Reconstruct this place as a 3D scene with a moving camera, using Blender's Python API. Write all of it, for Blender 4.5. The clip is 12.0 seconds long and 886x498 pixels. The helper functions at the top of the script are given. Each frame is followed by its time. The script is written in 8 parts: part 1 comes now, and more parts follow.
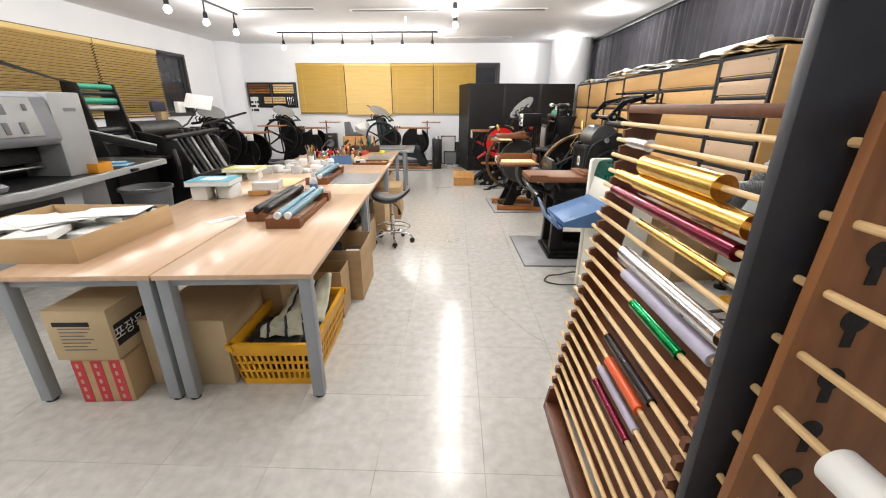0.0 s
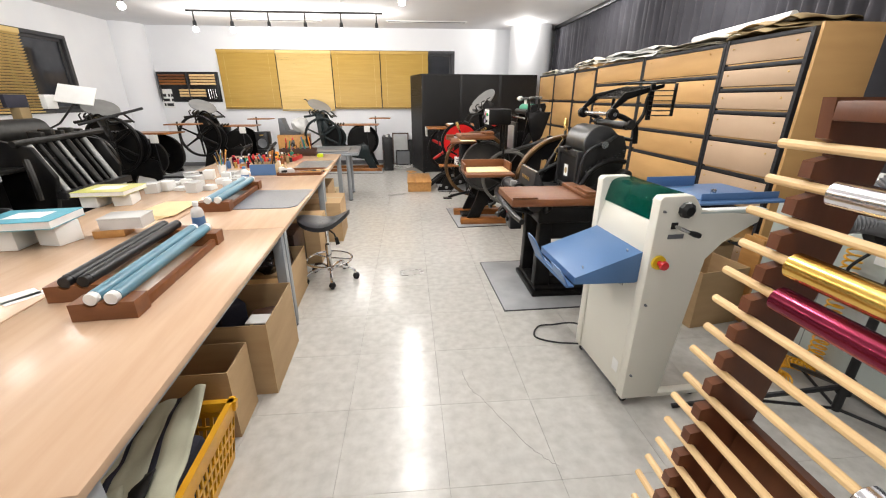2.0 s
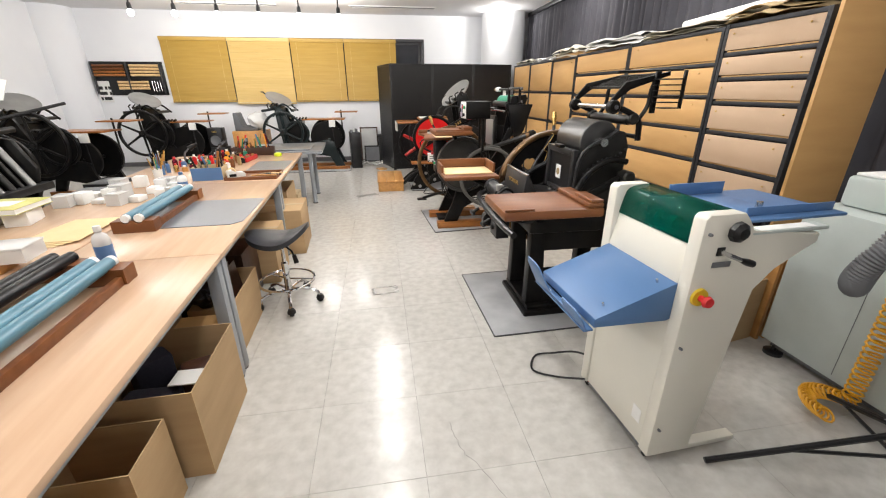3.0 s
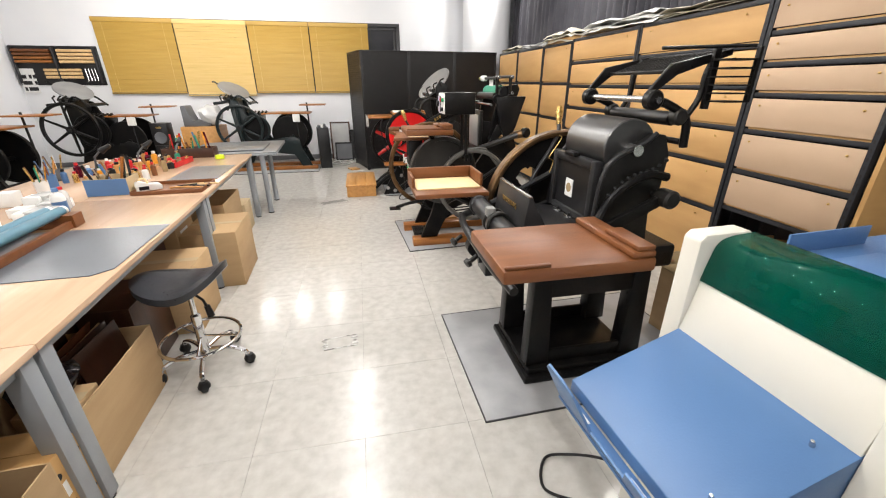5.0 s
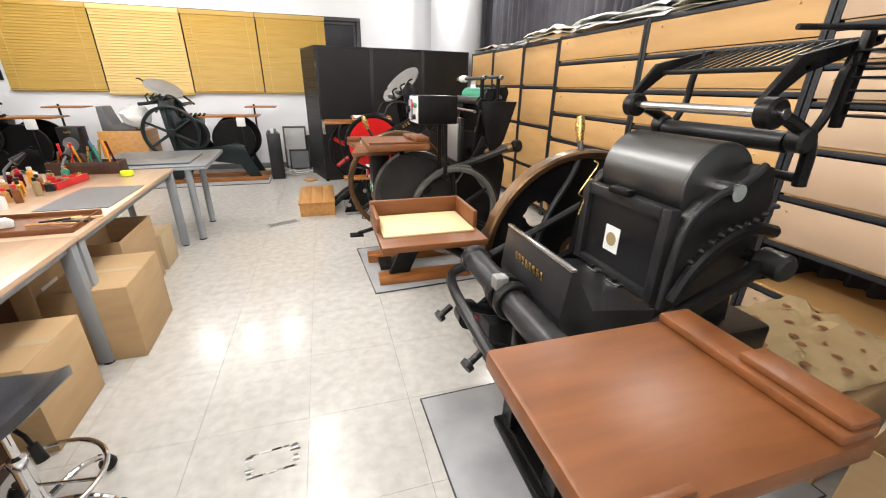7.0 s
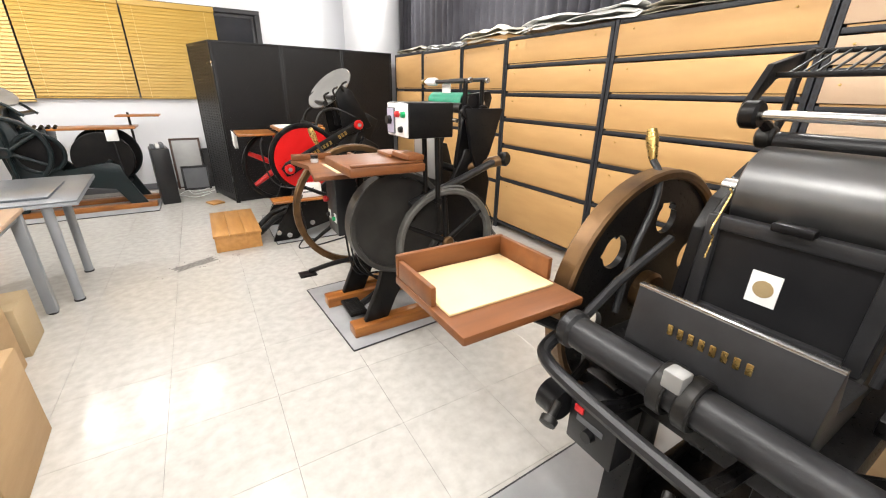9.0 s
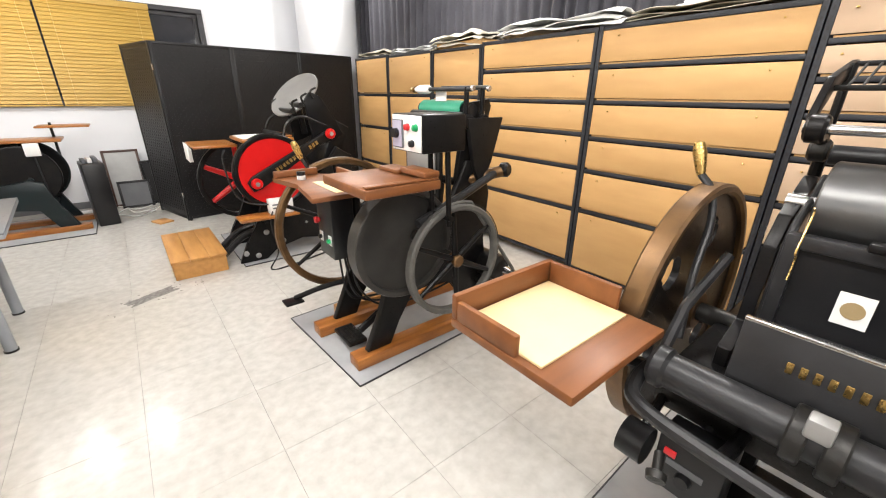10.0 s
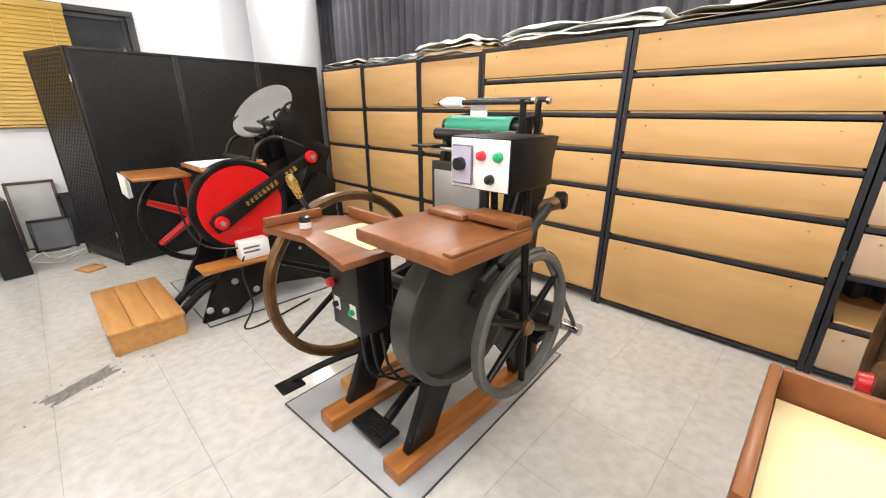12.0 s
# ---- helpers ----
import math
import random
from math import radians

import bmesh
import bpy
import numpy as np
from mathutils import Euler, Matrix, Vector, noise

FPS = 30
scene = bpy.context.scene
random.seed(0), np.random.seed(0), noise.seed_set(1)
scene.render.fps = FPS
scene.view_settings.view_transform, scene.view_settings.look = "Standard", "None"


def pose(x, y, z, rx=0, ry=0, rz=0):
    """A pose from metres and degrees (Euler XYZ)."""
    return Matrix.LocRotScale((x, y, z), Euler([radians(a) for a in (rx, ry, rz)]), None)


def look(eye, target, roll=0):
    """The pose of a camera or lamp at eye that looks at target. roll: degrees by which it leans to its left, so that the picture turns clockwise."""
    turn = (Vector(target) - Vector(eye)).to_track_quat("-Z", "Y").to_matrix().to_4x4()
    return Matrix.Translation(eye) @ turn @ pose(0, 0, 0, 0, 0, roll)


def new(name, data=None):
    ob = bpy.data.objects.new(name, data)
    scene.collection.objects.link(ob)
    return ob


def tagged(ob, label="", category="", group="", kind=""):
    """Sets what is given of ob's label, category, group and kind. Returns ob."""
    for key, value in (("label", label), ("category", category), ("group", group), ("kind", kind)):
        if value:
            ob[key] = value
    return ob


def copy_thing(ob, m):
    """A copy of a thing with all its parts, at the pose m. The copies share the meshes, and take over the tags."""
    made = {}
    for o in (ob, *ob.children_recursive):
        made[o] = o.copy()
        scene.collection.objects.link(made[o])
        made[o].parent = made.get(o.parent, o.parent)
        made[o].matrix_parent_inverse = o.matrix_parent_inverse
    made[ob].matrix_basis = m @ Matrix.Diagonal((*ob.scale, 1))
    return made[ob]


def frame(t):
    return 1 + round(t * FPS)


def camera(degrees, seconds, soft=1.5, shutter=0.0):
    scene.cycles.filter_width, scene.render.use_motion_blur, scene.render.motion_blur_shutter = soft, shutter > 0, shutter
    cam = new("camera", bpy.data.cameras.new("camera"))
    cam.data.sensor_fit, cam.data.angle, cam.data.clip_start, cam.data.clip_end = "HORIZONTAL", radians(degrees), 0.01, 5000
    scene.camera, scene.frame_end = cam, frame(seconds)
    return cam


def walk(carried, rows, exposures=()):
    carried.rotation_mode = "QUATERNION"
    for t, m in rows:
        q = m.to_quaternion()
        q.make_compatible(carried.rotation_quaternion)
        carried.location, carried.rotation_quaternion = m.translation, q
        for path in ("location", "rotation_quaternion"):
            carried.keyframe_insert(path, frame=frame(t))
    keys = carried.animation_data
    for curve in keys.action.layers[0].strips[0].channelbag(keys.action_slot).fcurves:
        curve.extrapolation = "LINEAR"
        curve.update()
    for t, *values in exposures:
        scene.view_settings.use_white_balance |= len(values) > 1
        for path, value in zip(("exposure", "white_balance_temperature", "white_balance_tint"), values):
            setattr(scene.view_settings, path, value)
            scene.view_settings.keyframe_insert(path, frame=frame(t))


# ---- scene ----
cam = camera(97.0, 12.0, soft=1.1)
PATH = [
    (0, (0.476, 1.543, 1.487), (0.419, 3.421, 0.804), 0.1),
    (0.5, (0.477, 1.794, 1.488), (0.474, 3.667, 0.787), 0.1),
    (1, (0.426, 2.08, 1.495), (0.486, 3.952, 0.794), 0.3),
    (1.5, (0.416, 2.321, 1.491), (0.526, 4.188, 0.782), 0.2),
    (2, (0.495, 2.603, 1.496), (0.65, 4.466, 0.784), -0.0),
    (2.5, (0.533, 2.804, 1.492), (0.761, 4.649, 0.755), -0.1),
    (3, (0.513, 3.071, 1.492), (0.798, 4.905, 0.746), -0.3),
    (5, (0.709, 3.847, 1.464), (1.071, 5.654, 0.687), -0.1),
    (5.5, (0.719, 4.085, 1.473), (1.112, 5.887, 0.7), 0.2),
    (6, (0.738, 4.271, 1.454), (1.17, 6.066, 0.686), 0.4),
    (6.5, (0.791, 4.459, 1.448), (1.262, 6.25, 0.693), 0.7),
    (7, (0.814, 4.612, 1.45), (1.339, 6.384, 0.686), 0.9),
    (7.2, (0.808, 4.667, 1.456), (1.364, 6.429, 0.692), 0.8),
    (9, (0.516, 5.308, 1.448), (1.474, 6.899, 0.705), 0.9),
    (9.5, (0.459, 5.448, 1.466), (1.531, 6.968, 0.731), 0.8),
    (10, (0.357, 5.636, 1.48), (1.516, 7.092, 0.748), 0.6),
    (10.5, (0.34, 5.805, 1.468), (1.554, 7.22, 0.742), 0.1),
    (11, (0.419, 6.014, 1.47), (1.682, 7.402, 0.779), 0.0),
    (11.5, (0.438, 6.186, 1.473), (1.749, 7.532, 0.788), -0.1),
    (12, (0.395, 6.385, 1.484), (1.74, 7.702, 0.808), -0.1),
]
walk(cam, [(t, look(eye, target, roll)) for t, eye, target, roll in PATH],
     exposures=[(0, -0.62), (3, -0.62), (5, -0.57), (7.2, -0.46), (9, -0.27), (12, -0.32)])

# ---- world, lamps, exposure ----
world = bpy.data.worlds.new("night_sky")
scene.world = world
world.use_nodes = True
world.node_tree.nodes["Background"].inputs[0].default_value = (0.02, 0.022, 0.03, 1)
world.node_tree.nodes["Background"].inputs[1].default_value = 0.3
CEIL = 3.0
RAIL_FAR = [(-3.3 + 0.65 * i, 11.0, 2.74) for i in range(6)]
RAIL_LEFT = [(-3.35, 0.5 + 0.86 * i, 2.74) for i in range(11)]
RAIL_MID = [(0.45, 0.9 + 0.85 * i, 2.74) for i in range(10)]
DOWN = [(3.0, 11.75), (3.05, 9.1), (3.05, 6.4), (3.05, 3.7)]


def lamp(name, at, watts, radius):
    data = bpy.data.lights.new(name, "POINT")
    data.energy, data.shadow_soft_size, data.color = watts, radius, (1.0, 0.97, 0.93)
    ob = new(name, data)
    ob.location = at
    return ob


for spot in RAIL_FAR:
    lamp("bulb_light", (spot[0], spot[1], spot[2] - 0.11), 30, 0.06)
for spot in RAIL_LEFT:
    lamp("bulb_light", (spot[0], spot[1], spot[2] - 0.11), 24 if spot[1] > 4 else 40, 0.06)
for spot in RAIL_MID:
    lamp("bulb_light", (spot[0], spot[1], spot[2] - 0.11), 50 if spot[1] > 4 else 14, 0.07)
for spot in DOWN:
    lamp("down_light", (spot[0], spot[1], CEIL - 0.07), (75 if spot[1] > 7 else 92) if spot[1] > 5 else 34, 0.05)

# ---- materials ----


def mat(name, c1, c2=None, rough=0.5, metal=0.0, scale=6.0, fine=90.0, bump=0.05, stretch=(1, 1, 1), vary=0.0, coat=0.0, spec=0.5, room=False):
    """A surface with two colours mixed at a coarse scale, fine grain in gloss and relief, and a shade of its own for each piece."""
    m = bpy.data.materials.new(name)
    m.use_nodes = True
    nt = m.node_tree
    bs = nt.nodes["Principled BSDF"]
    add, link = nt.nodes.new, nt.links.new
    tc, mp = add("ShaderNodeTexCoord"), add("ShaderNodeMapping")
    mp.inputs["Scale"].default_value = stretch
    link(add("ShaderNodeNewGeometry").outputs["Position"] if room else tc.outputs["Object"], mp.inputs["Vector"])
    n1, n2 = add("ShaderNodeTexNoise"), add("ShaderNodeTexNoise")
    n1.inputs["Scale"].default_value, n2.inputs["Scale"].default_value = scale, fine
    n1.inputs["Detail"].default_value, n2.inputs["Detail"].default_value = 6, 3
    link(mp.outputs[0], n1.inputs["Vector"])
    link(mp.outputs[0], n2.inputs["Vector"])
    ramp = add("ShaderNodeMapRange")
    ramp.inputs["From Min"].default_value, ramp.inputs["From Max"].default_value = 0.32, 0.68
    link(n1.outputs["Fac"], ramp.inputs["Value"])
    c2 = c2 or tuple(v * 0.8 for v in c1)
    mix = add("ShaderNodeMix")
    mix.data_type = "RGBA"
    mix.inputs["A"].default_value, mix.inputs["B"].default_value = (*c1, 1), (*c2, 1)
    link(ramp.outputs[0], mix.inputs["Factor"])
    out = mix.outputs["Result"]
    if vary:
        oi, hv, mr = add("ShaderNodeObjectInfo"), add("ShaderNodeHueSaturation"), add("ShaderNodeMapRange")
        mr.inputs["To Min"].default_value, mr.inputs["To Max"].default_value = 1 - vary, 1 + vary
        link(oi.outputs["Random"], mr.inputs["Value"])
        link(mr.outputs[0], hv.inputs["Value"])
        link(out, hv.inputs["Color"])
        out = hv.outputs["Color"]
    link(out, bs.inputs["Base Color"])
    rr = add("ShaderNodeMapRange")
    rr.inputs["To Min"].default_value, rr.inputs["To Max"].default_value = rough * 0.75, min(1.0, rough * 1.25)
    link(n2.outputs["Fac"], rr.inputs["Value"])
    link(rr.outputs[0], bs.inputs["Roughness"])
    bs.inputs["Metallic"].default_value = metal
    bs.inputs["Specular IOR Level"].default_value = spec
    bs.inputs["Coat Weight"].default_value = coat
    bs.inputs["Coat Roughness"].default_value = 0.12
    if bump:
        b = add("ShaderNodeBump")
        b.inputs["Strength"].default_value, b.inputs["Distance"].default_value = bump, 0.004
        link(n2.outputs["Fac"], b.inputs["Height"])
        link(b.outputs[0], bs.inputs["Normal"])
    return m


def glow(name, colour, strength):
    m = bpy.data.materials.new(name)
    m.use_nodes = True
    bs = m.node_tree.nodes["Principled BSDF"]
    bs.inputs["Base Color"].default_value = (*colour, 1)
    bs.inputs["Emission Color"].default_value = (*colour, 1)
    bs.inputs["Emission Strength"].default_value = strength
    return m


def clear(name, colour, rough=0.03, alpha_mix=0.75):
    """Thin tinted sheet: part see-through, part glossy."""
    m = bpy.data.materials.new(name)
    m.use_nodes = True
    nt = m.node_tree
    bs = nt.nodes["Principled BSDF"]
    bs.inputs["Base Color"].default_value = (*colour, 1)
    bs.inputs["Roughness"].default_value = rough
    tr, mx = nt.nodes.new("ShaderNodeBsdfTransparent"), nt.nodes.new("ShaderNodeMixShader")
    tr.inputs["Color"].default_value = (*[min(1, 0.25 + v) for v in colour], 1)
    mx.inputs[0].default_value = alpha_mix
    nt.links.new(bs.outputs[0], mx.inputs[1])
    nt.links.new(tr.outputs[0], mx.inputs[2])
    nt.links.new(mx.outputs[0], nt.nodes["Material Output"].inputs[0])
    return m


MATS = {
    "wall": mat("white_wall_paint", (0.82, 0.83, 0.85), (0.78, 0.79, 0.82), 0.75, scale=1.5, fine=60, bump=0.08),
    "ceiling": mat("white_ceiling_paint", (0.78, 0.78, 0.79), (0.72, 0.72, 0.74), 0.8, scale=1.2, fine=70, bump=0.06),
    "base": mat("grey_baseboard", (0.16, 0.16, 0.17), None, 0.6),
    "tile": mat("marbled_vinyl_tile", (0.575, 0.565, 0.53), (0.475, 0.462, 0.43), 0.19, scale=17, fine=60, bump=0.03, vary=0.012, room=True),
    "grout": mat("dark_joint", (0.46, 0.45, 0.42), None, 0.8),
    "scuff": mat("scraped_floor_patch", (0.12, 0.114, 0.105), (0.252, 0.246, 0.228), 0.6, scale=40, fine=150, bump=0.3),
    "curtain": mat("dark_grey_curtain", (0.055, 0.054, 0.064), (0.038, 0.037, 0.046), 0.9, scale=3, fine=400, bump=0.25),
    "blind": mat("mustard_wood_slat", (0.52, 0.33, 0.07), (0.47, 0.29, 0.055), 0.5, scale=2, fine=80, stretch=(1, 1, 14)),
    "blind_pale": mat("pale_wood_slat", (0.78, 0.57, 0.24), (0.72, 0.51, 0.19), 0.5, scale=2, fine=80, stretch=(1, 1, 14)),
    "frame": mat("dark_window_frame", (0.04, 0.039, 0.042), (0.03, 0.029, 0.032), 0.45, bump=0.02),
    "night": mat("dark_window_pane", (0.02, 0.022, 0.028), (0.03, 0.032, 0.038), 0.06, bump=0),
    "beech": mat("beech_laminate", (0.62, 0.43, 0.29), (0.56, 0.375, 0.245), 0.24, scale=3, fine=60, stretch=(7, 0.7, 7), bump=0.02),
    "beech_edge": mat("beech_edge_band", (0.58, 0.40, 0.25), (0.5, 0.34, 0.2), 0.4, scale=4),
    "steel_grey": mat("grey_powder_coat", (0.30, 0.32, 0.34), (0.26, 0.28, 0.30), 0.42, fine=300, bump=0.08),
    "mdf": mat("plywood_panel", (0.62, 0.37, 0.145), (0.56, 0.325, 0.12), 0.55, scale=2.2, fine=120, stretch=(1, 1, 5), vary=0.05),
    "mdf_pink": mat("pale_mdf_panel", (0.56, 0.40, 0.27), (0.51, 0.36, 0.235), 0.6, scale=2, fine=120, vary=0.04),
    "angle": mat("slotted_angle_black", (0.028, 0.03, 0.036), (0.018, 0.019, 0.024), 0.45, bump=0.05, spec=0.35),
    "screen": mat("black_woven_screen", (0.011, 0.0105, 0.011), (0.007, 0.007, 0.0075), 0.4, scale=20, fine=200, bump=0.2, spec=0.3),
    "iron": mat("black_enamel_iron", (0.005, 0.005, 0.006), (0.011, 0.01, 0.009), 0.3, scale=9, fine=120, bump=0.12, spec=0.17),
    "iron_grey": mat("worn_dark_iron", (0.03, 0.029, 0.027), (0.016, 0.015, 0.014), 0.4, metal=0.5, scale=12, fine=90, bump=0.15),
    "gunmetal": mat("dark_gunmetal", (0.035, 0.035, 0.037), (0.022, 0.022, 0.023), 0.36, metal=0.3, scale=10, fine=150, bump=0.08, spec=0.35),
    "guard": mat("grey_gear_guard", (0.049, 0.0462, 0.042), (0.0315, 0.0301, 0.028), 0.42, metal=0.3, scale=7, fine=90, bump=0.08),
    "drum": mat("steel_ink_drum", (0.15, 0.15, 0.15), (0.115, 0.115, 0.115), 0.34, metal=0.9, scale=5, fine=200, stretch=(1, 0.6, 1), bump=0.03),
    "steel": mat("bright_steel", (0.62, 0.62, 0.62), (0.48, 0.48, 0.48), 0.22, metal=1.0, scale=10, fine=200, bump=0.03),
    "chrome": mat("chrome", (0.78, 0.78, 0.8), (0.7, 0.7, 0.72), 0.08, metal=1.0, bump=0),
    "bronze": mat("worn_bronze_rim", (0.19, 0.105, 0.042), (0.08, 0.045, 0.022), 0.38, metal=0.7, scale=9, fine=120, bump=0.08),
    "brass": mat("brass", (0.72, 0.50, 0.18), (0.55, 0.36, 0.12), 0.28, metal=0.9, bump=0.03),
    "belt": mat("grey_leather_belt", (0.102, 0.099, 0.09), (0.066, 0.063, 0.057), 0.6, scale=14, bump=0.2),
    "walnut": mat("brown_varnished_board", (0.195, 0.068, 0.019), (0.145, 0.048, 0.013), 0.42, scale=3, fine=60, stretch=(1, 8, 8), bump=0.03),
    # also colours the two deep cartons, darkened for the shade under the tables
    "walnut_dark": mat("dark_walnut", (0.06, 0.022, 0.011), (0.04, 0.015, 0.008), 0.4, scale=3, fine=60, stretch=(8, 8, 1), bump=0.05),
    "orange_wood": mat("orange_varnished_wood", (0.40, 0.15, 0.03), (0.22, 0.075, 0.015), 0.3, scale=3, fine=50, stretch=(1.2, 9, 9), bump=0.04),
    "pine": mat("honey_pine", (0.56, 0.29, 0.09), (0.44, 0.21, 0.06), 0.4, scale=2.5, fine=50, stretch=(9, 1.2, 9), bump=0.04),
    "dowel": mat("pale_dowel", (0.74, 0.52, 0.27), (0.66, 0.44, 0.21), 0.5, scale=5, fine=80, stretch=(8, 1, 8), vary=0.08, bump=0.03),
    "rack_brown": mat("rack_stained_wood", (0.14, 0.046, 0.018), (0.095, 0.031, 0.012), 0.42, scale=3, fine=60, stretch=(8, 8, 1), bump=0.04),
    "rack_tan": mat("rack_tan_wood", (0.30, 0.125, 0.045), (0.2, 0.08, 0.028), 0.4, scale=3, fine=60, stretch=(8, 8, 1), bump=0.04),
    "card": mat("corrugated_cardboard", (0.50, 0.34, 0.18), (0.44, 0.295, 0.15), 0.8, scale=3, fine=60, stretch=(1, 1, 6), vary=0.1, bump=0.05),
    "card_pale": mat("pale_cardboard", (0.52, 0.40, 0.24), (0.46, 0.35, 0.205), 0.8, scale=3, fine=60, vary=0.06, bump=0.05),
    "tape_red": mat("red_packing_tape", (0.55, 0.03, 0.05), (0.48, 0.025, 0.04), 0.35, bump=0.02),
    "ink_black": mat("printed_black", (0.015, 0.014, 0.014), None, 0.7, bump=0),
    "crate": mat("yellow_crate_plastic", (0.75, 0.38, 0.015), (0.66, 0.32, 0.012), 0.42, scale=8, fine=60, bump=0.06),
    "cloth": mat("cream_cloth", (0.55, 0.55, 0.42), (0.47, 0.47, 0.36), 0.9, scale=9, fine=300, bump=0.3),
    "navy": mat("navy_stripe", (0.03, 0.03, 0.05), None, 0.9),
    "black_plastic": mat("black_plastic", (0.008, 0.008, 0.009), (0.013, 0.013, 0.014), 0.35, bump=0.03, spec=0.35),
    "grey_plastic": mat("grey_plastic", (0.13, 0.135, 0.145), (0.1, 0.105, 0.115), 0.45, bump=0.03),
    "vinyl": mat("black_vinyl_seat", (0.045, 0.047, 0.055), (0.03, 0.032, 0.037), 0.3, scale=12, fine=160, bump=0.15),
    "cream": mat("cream_machine_paint", (0.72, 0.70, 0.62), (0.68, 0.66, 0.585), 0.38, scale=2, fine=200, bump=0.04),
    "blue": mat("blue_machine_paint", (0.082, 0.178, 0.365), (0.074, 0.162, 0.335), 0.42, scale=2, fine=220, bump=0.08),
    "green_sheet": clear("green_acrylic", (0.0, 0.2, 0.14), 0.04, 0.76),
    "green_part": mat("green_roller", (0.02, 0.27, 0.16), (0.015, 0.22, 0.13), 0.45),
    "red": mat("red_enamel", (0.58, 0.008, 0.008), (0.50, 0.006, 0.006), 0.3, bump=0.03),
    "red_plastic": mat("red_plastic", (0.62, 0.02, 0.025), None, 0.35, bump=0),
    "yellow": mat("yellow_plastic", (0.8, 0.55, 0.02), None, 0.4, bump=0),
    "green_btn": mat("green_button", (0.01, 0.35, 0.12), None, 0.3, bump=0),
    "matgrey": mat("grey_rubber_mat", (0.40, 0.41, 0.42), (0.30, 0.31, 0.32), 0.4, scale=5, fine=120, bump=0.1),
    "deskmat": mat("dark_cutting_mat", (0.13, 0.145, 0.165), (0.11, 0.122, 0.14), 0.3, scale=4, fine=200, bump=0.04),
    "paper": mat("white_paper", (0.8, 0.8, 0.78), (0.74, 0.74, 0.72), 0.8, bump=0.03, vary=0.03),
    "paper_yellow": mat("cream_paper", (0.78, 0.60, 0.33), (0.74, 0.56, 0.30), 0.75, bump=0.02),
    "tissue": mat("wrapping_paper", (0.62, 0.58, 0.48), (0.54, 0.50, 0.41), 0.7, scale=10, bump=0.3),
    "poly": clear("polythene", (0.75, 0.75, 0.74), 0.25, 0.35),
    "glass": clear("glass_top", (0.35, 0.42, 0.45), 0.03, 0.55),
    "blue_rubber": mat("blue_rubber_roller", (0.10, 0.235, 0.31), (0.085, 0.2, 0.27), 0.36, scale=8, fine=200, bump=0.03),
    "white_plastic": mat("white_plastic", (0.78, 0.78, 0.76), (0.72, 0.72, 0.7), 0.4, bump=0.02),
    "gold_foil": mat("gold_foil", (0.83, 0.56, 0.16), (0.74, 0.47, 0.11), 0.2, metal=1.0, scale=10, bump=0.06),
    "silver_foil": mat("silver_foil", (0.80, 0.80, 0.83), (0.68, 0.68, 0.72), 0.18, metal=1.0, scale=10, bump=0.06),
    "maroon_foil": mat("maroon_foil", (0.22, 0.02, 0.05), (0.16, 0.014, 0.035), 0.16, metal=0.8, bump=0.04),
    "green_foil": mat("green_foil", (0.0, 0.25, 0.06), (0.0, 0.16, 0.04), 0.15, metal=0.9, bump=0.04),
    "black_foil": mat("black_foil", (0.02, 0.016, 0.018), None, 0.15, metal=0.5, bump=0.04),
    "orange_foil": mat("orange_paper_roll", (0.75, 0.1, 0.015), None, 0.4, bump=0.04),
    "lilac": mat("lilac_paper_roll", (0.42, 0.39, 0.5), None, 0.5, bump=0.04),
    "teal_iron": mat("teal_black_iron", (0.006, 0.014, 0.016), (0.009, 0.013, 0.014), 0.32, scale=9, bump=0.12, spec=0.35),
    "disc_grey": mat("ground_steel_disc", (0.36, 0.36, 0.35), (0.28, 0.28, 0.275), 0.42, metal=0.55, scale=4, fine=120, bump=0.05),
    "cutter": mat("grey_cutter_paint", (0.19, 0.20, 0.225), (0.17, 0.18, 0.2), 0.42, bump=0.05),
    "cutter_pale": mat("pale_cutter_paint", (0.38, 0.39, 0.395), (0.34, 0.35, 0.355), 0.42, bump=0.05),
    "mint": mat("pale_green_cabinet", (0.47, 0.52, 0.50), (0.43, 0.48, 0.46), 0.42, bump=0.05),
    "hose": mat("grey_corrugated_hose", (0.16, 0.165, 0.175), None, 0.55, bump=0.02),
    "amber": mat("orange_packet", (0.8, 0.35, 0.03), (0.7, 0.28, 0.02), 0.4, scale=12),
    "sky_blue": mat("light_blue_sheet", (0.25, 0.48, 0.65), None, 0.5),
    "book_teal": mat("teal_book_cover", (0.03, 0.27, 0.38), (0.05, 0.34, 0.45), 0.45, scale=9),
    "book_green": mat("lime_book_cover", (0.5, 0.52, 0.08), (0.58, 0.55, 0.18), 0.45, scale=9),
    "bulb": glow("lit_bulb", (1.0, 0.97, 0.92), 14.0),
    "neon": mat("neon_yellow_tape", (0.7, 0.85, 0.02), None, 0.5),
    "olive": mat("stained_kraft", (0.33, 0.24, 0.12), (0.27, 0.19, 0.09), 0.8, scale=5),
}

# ---- building blocks ----


def B():
    return bmesh.new()


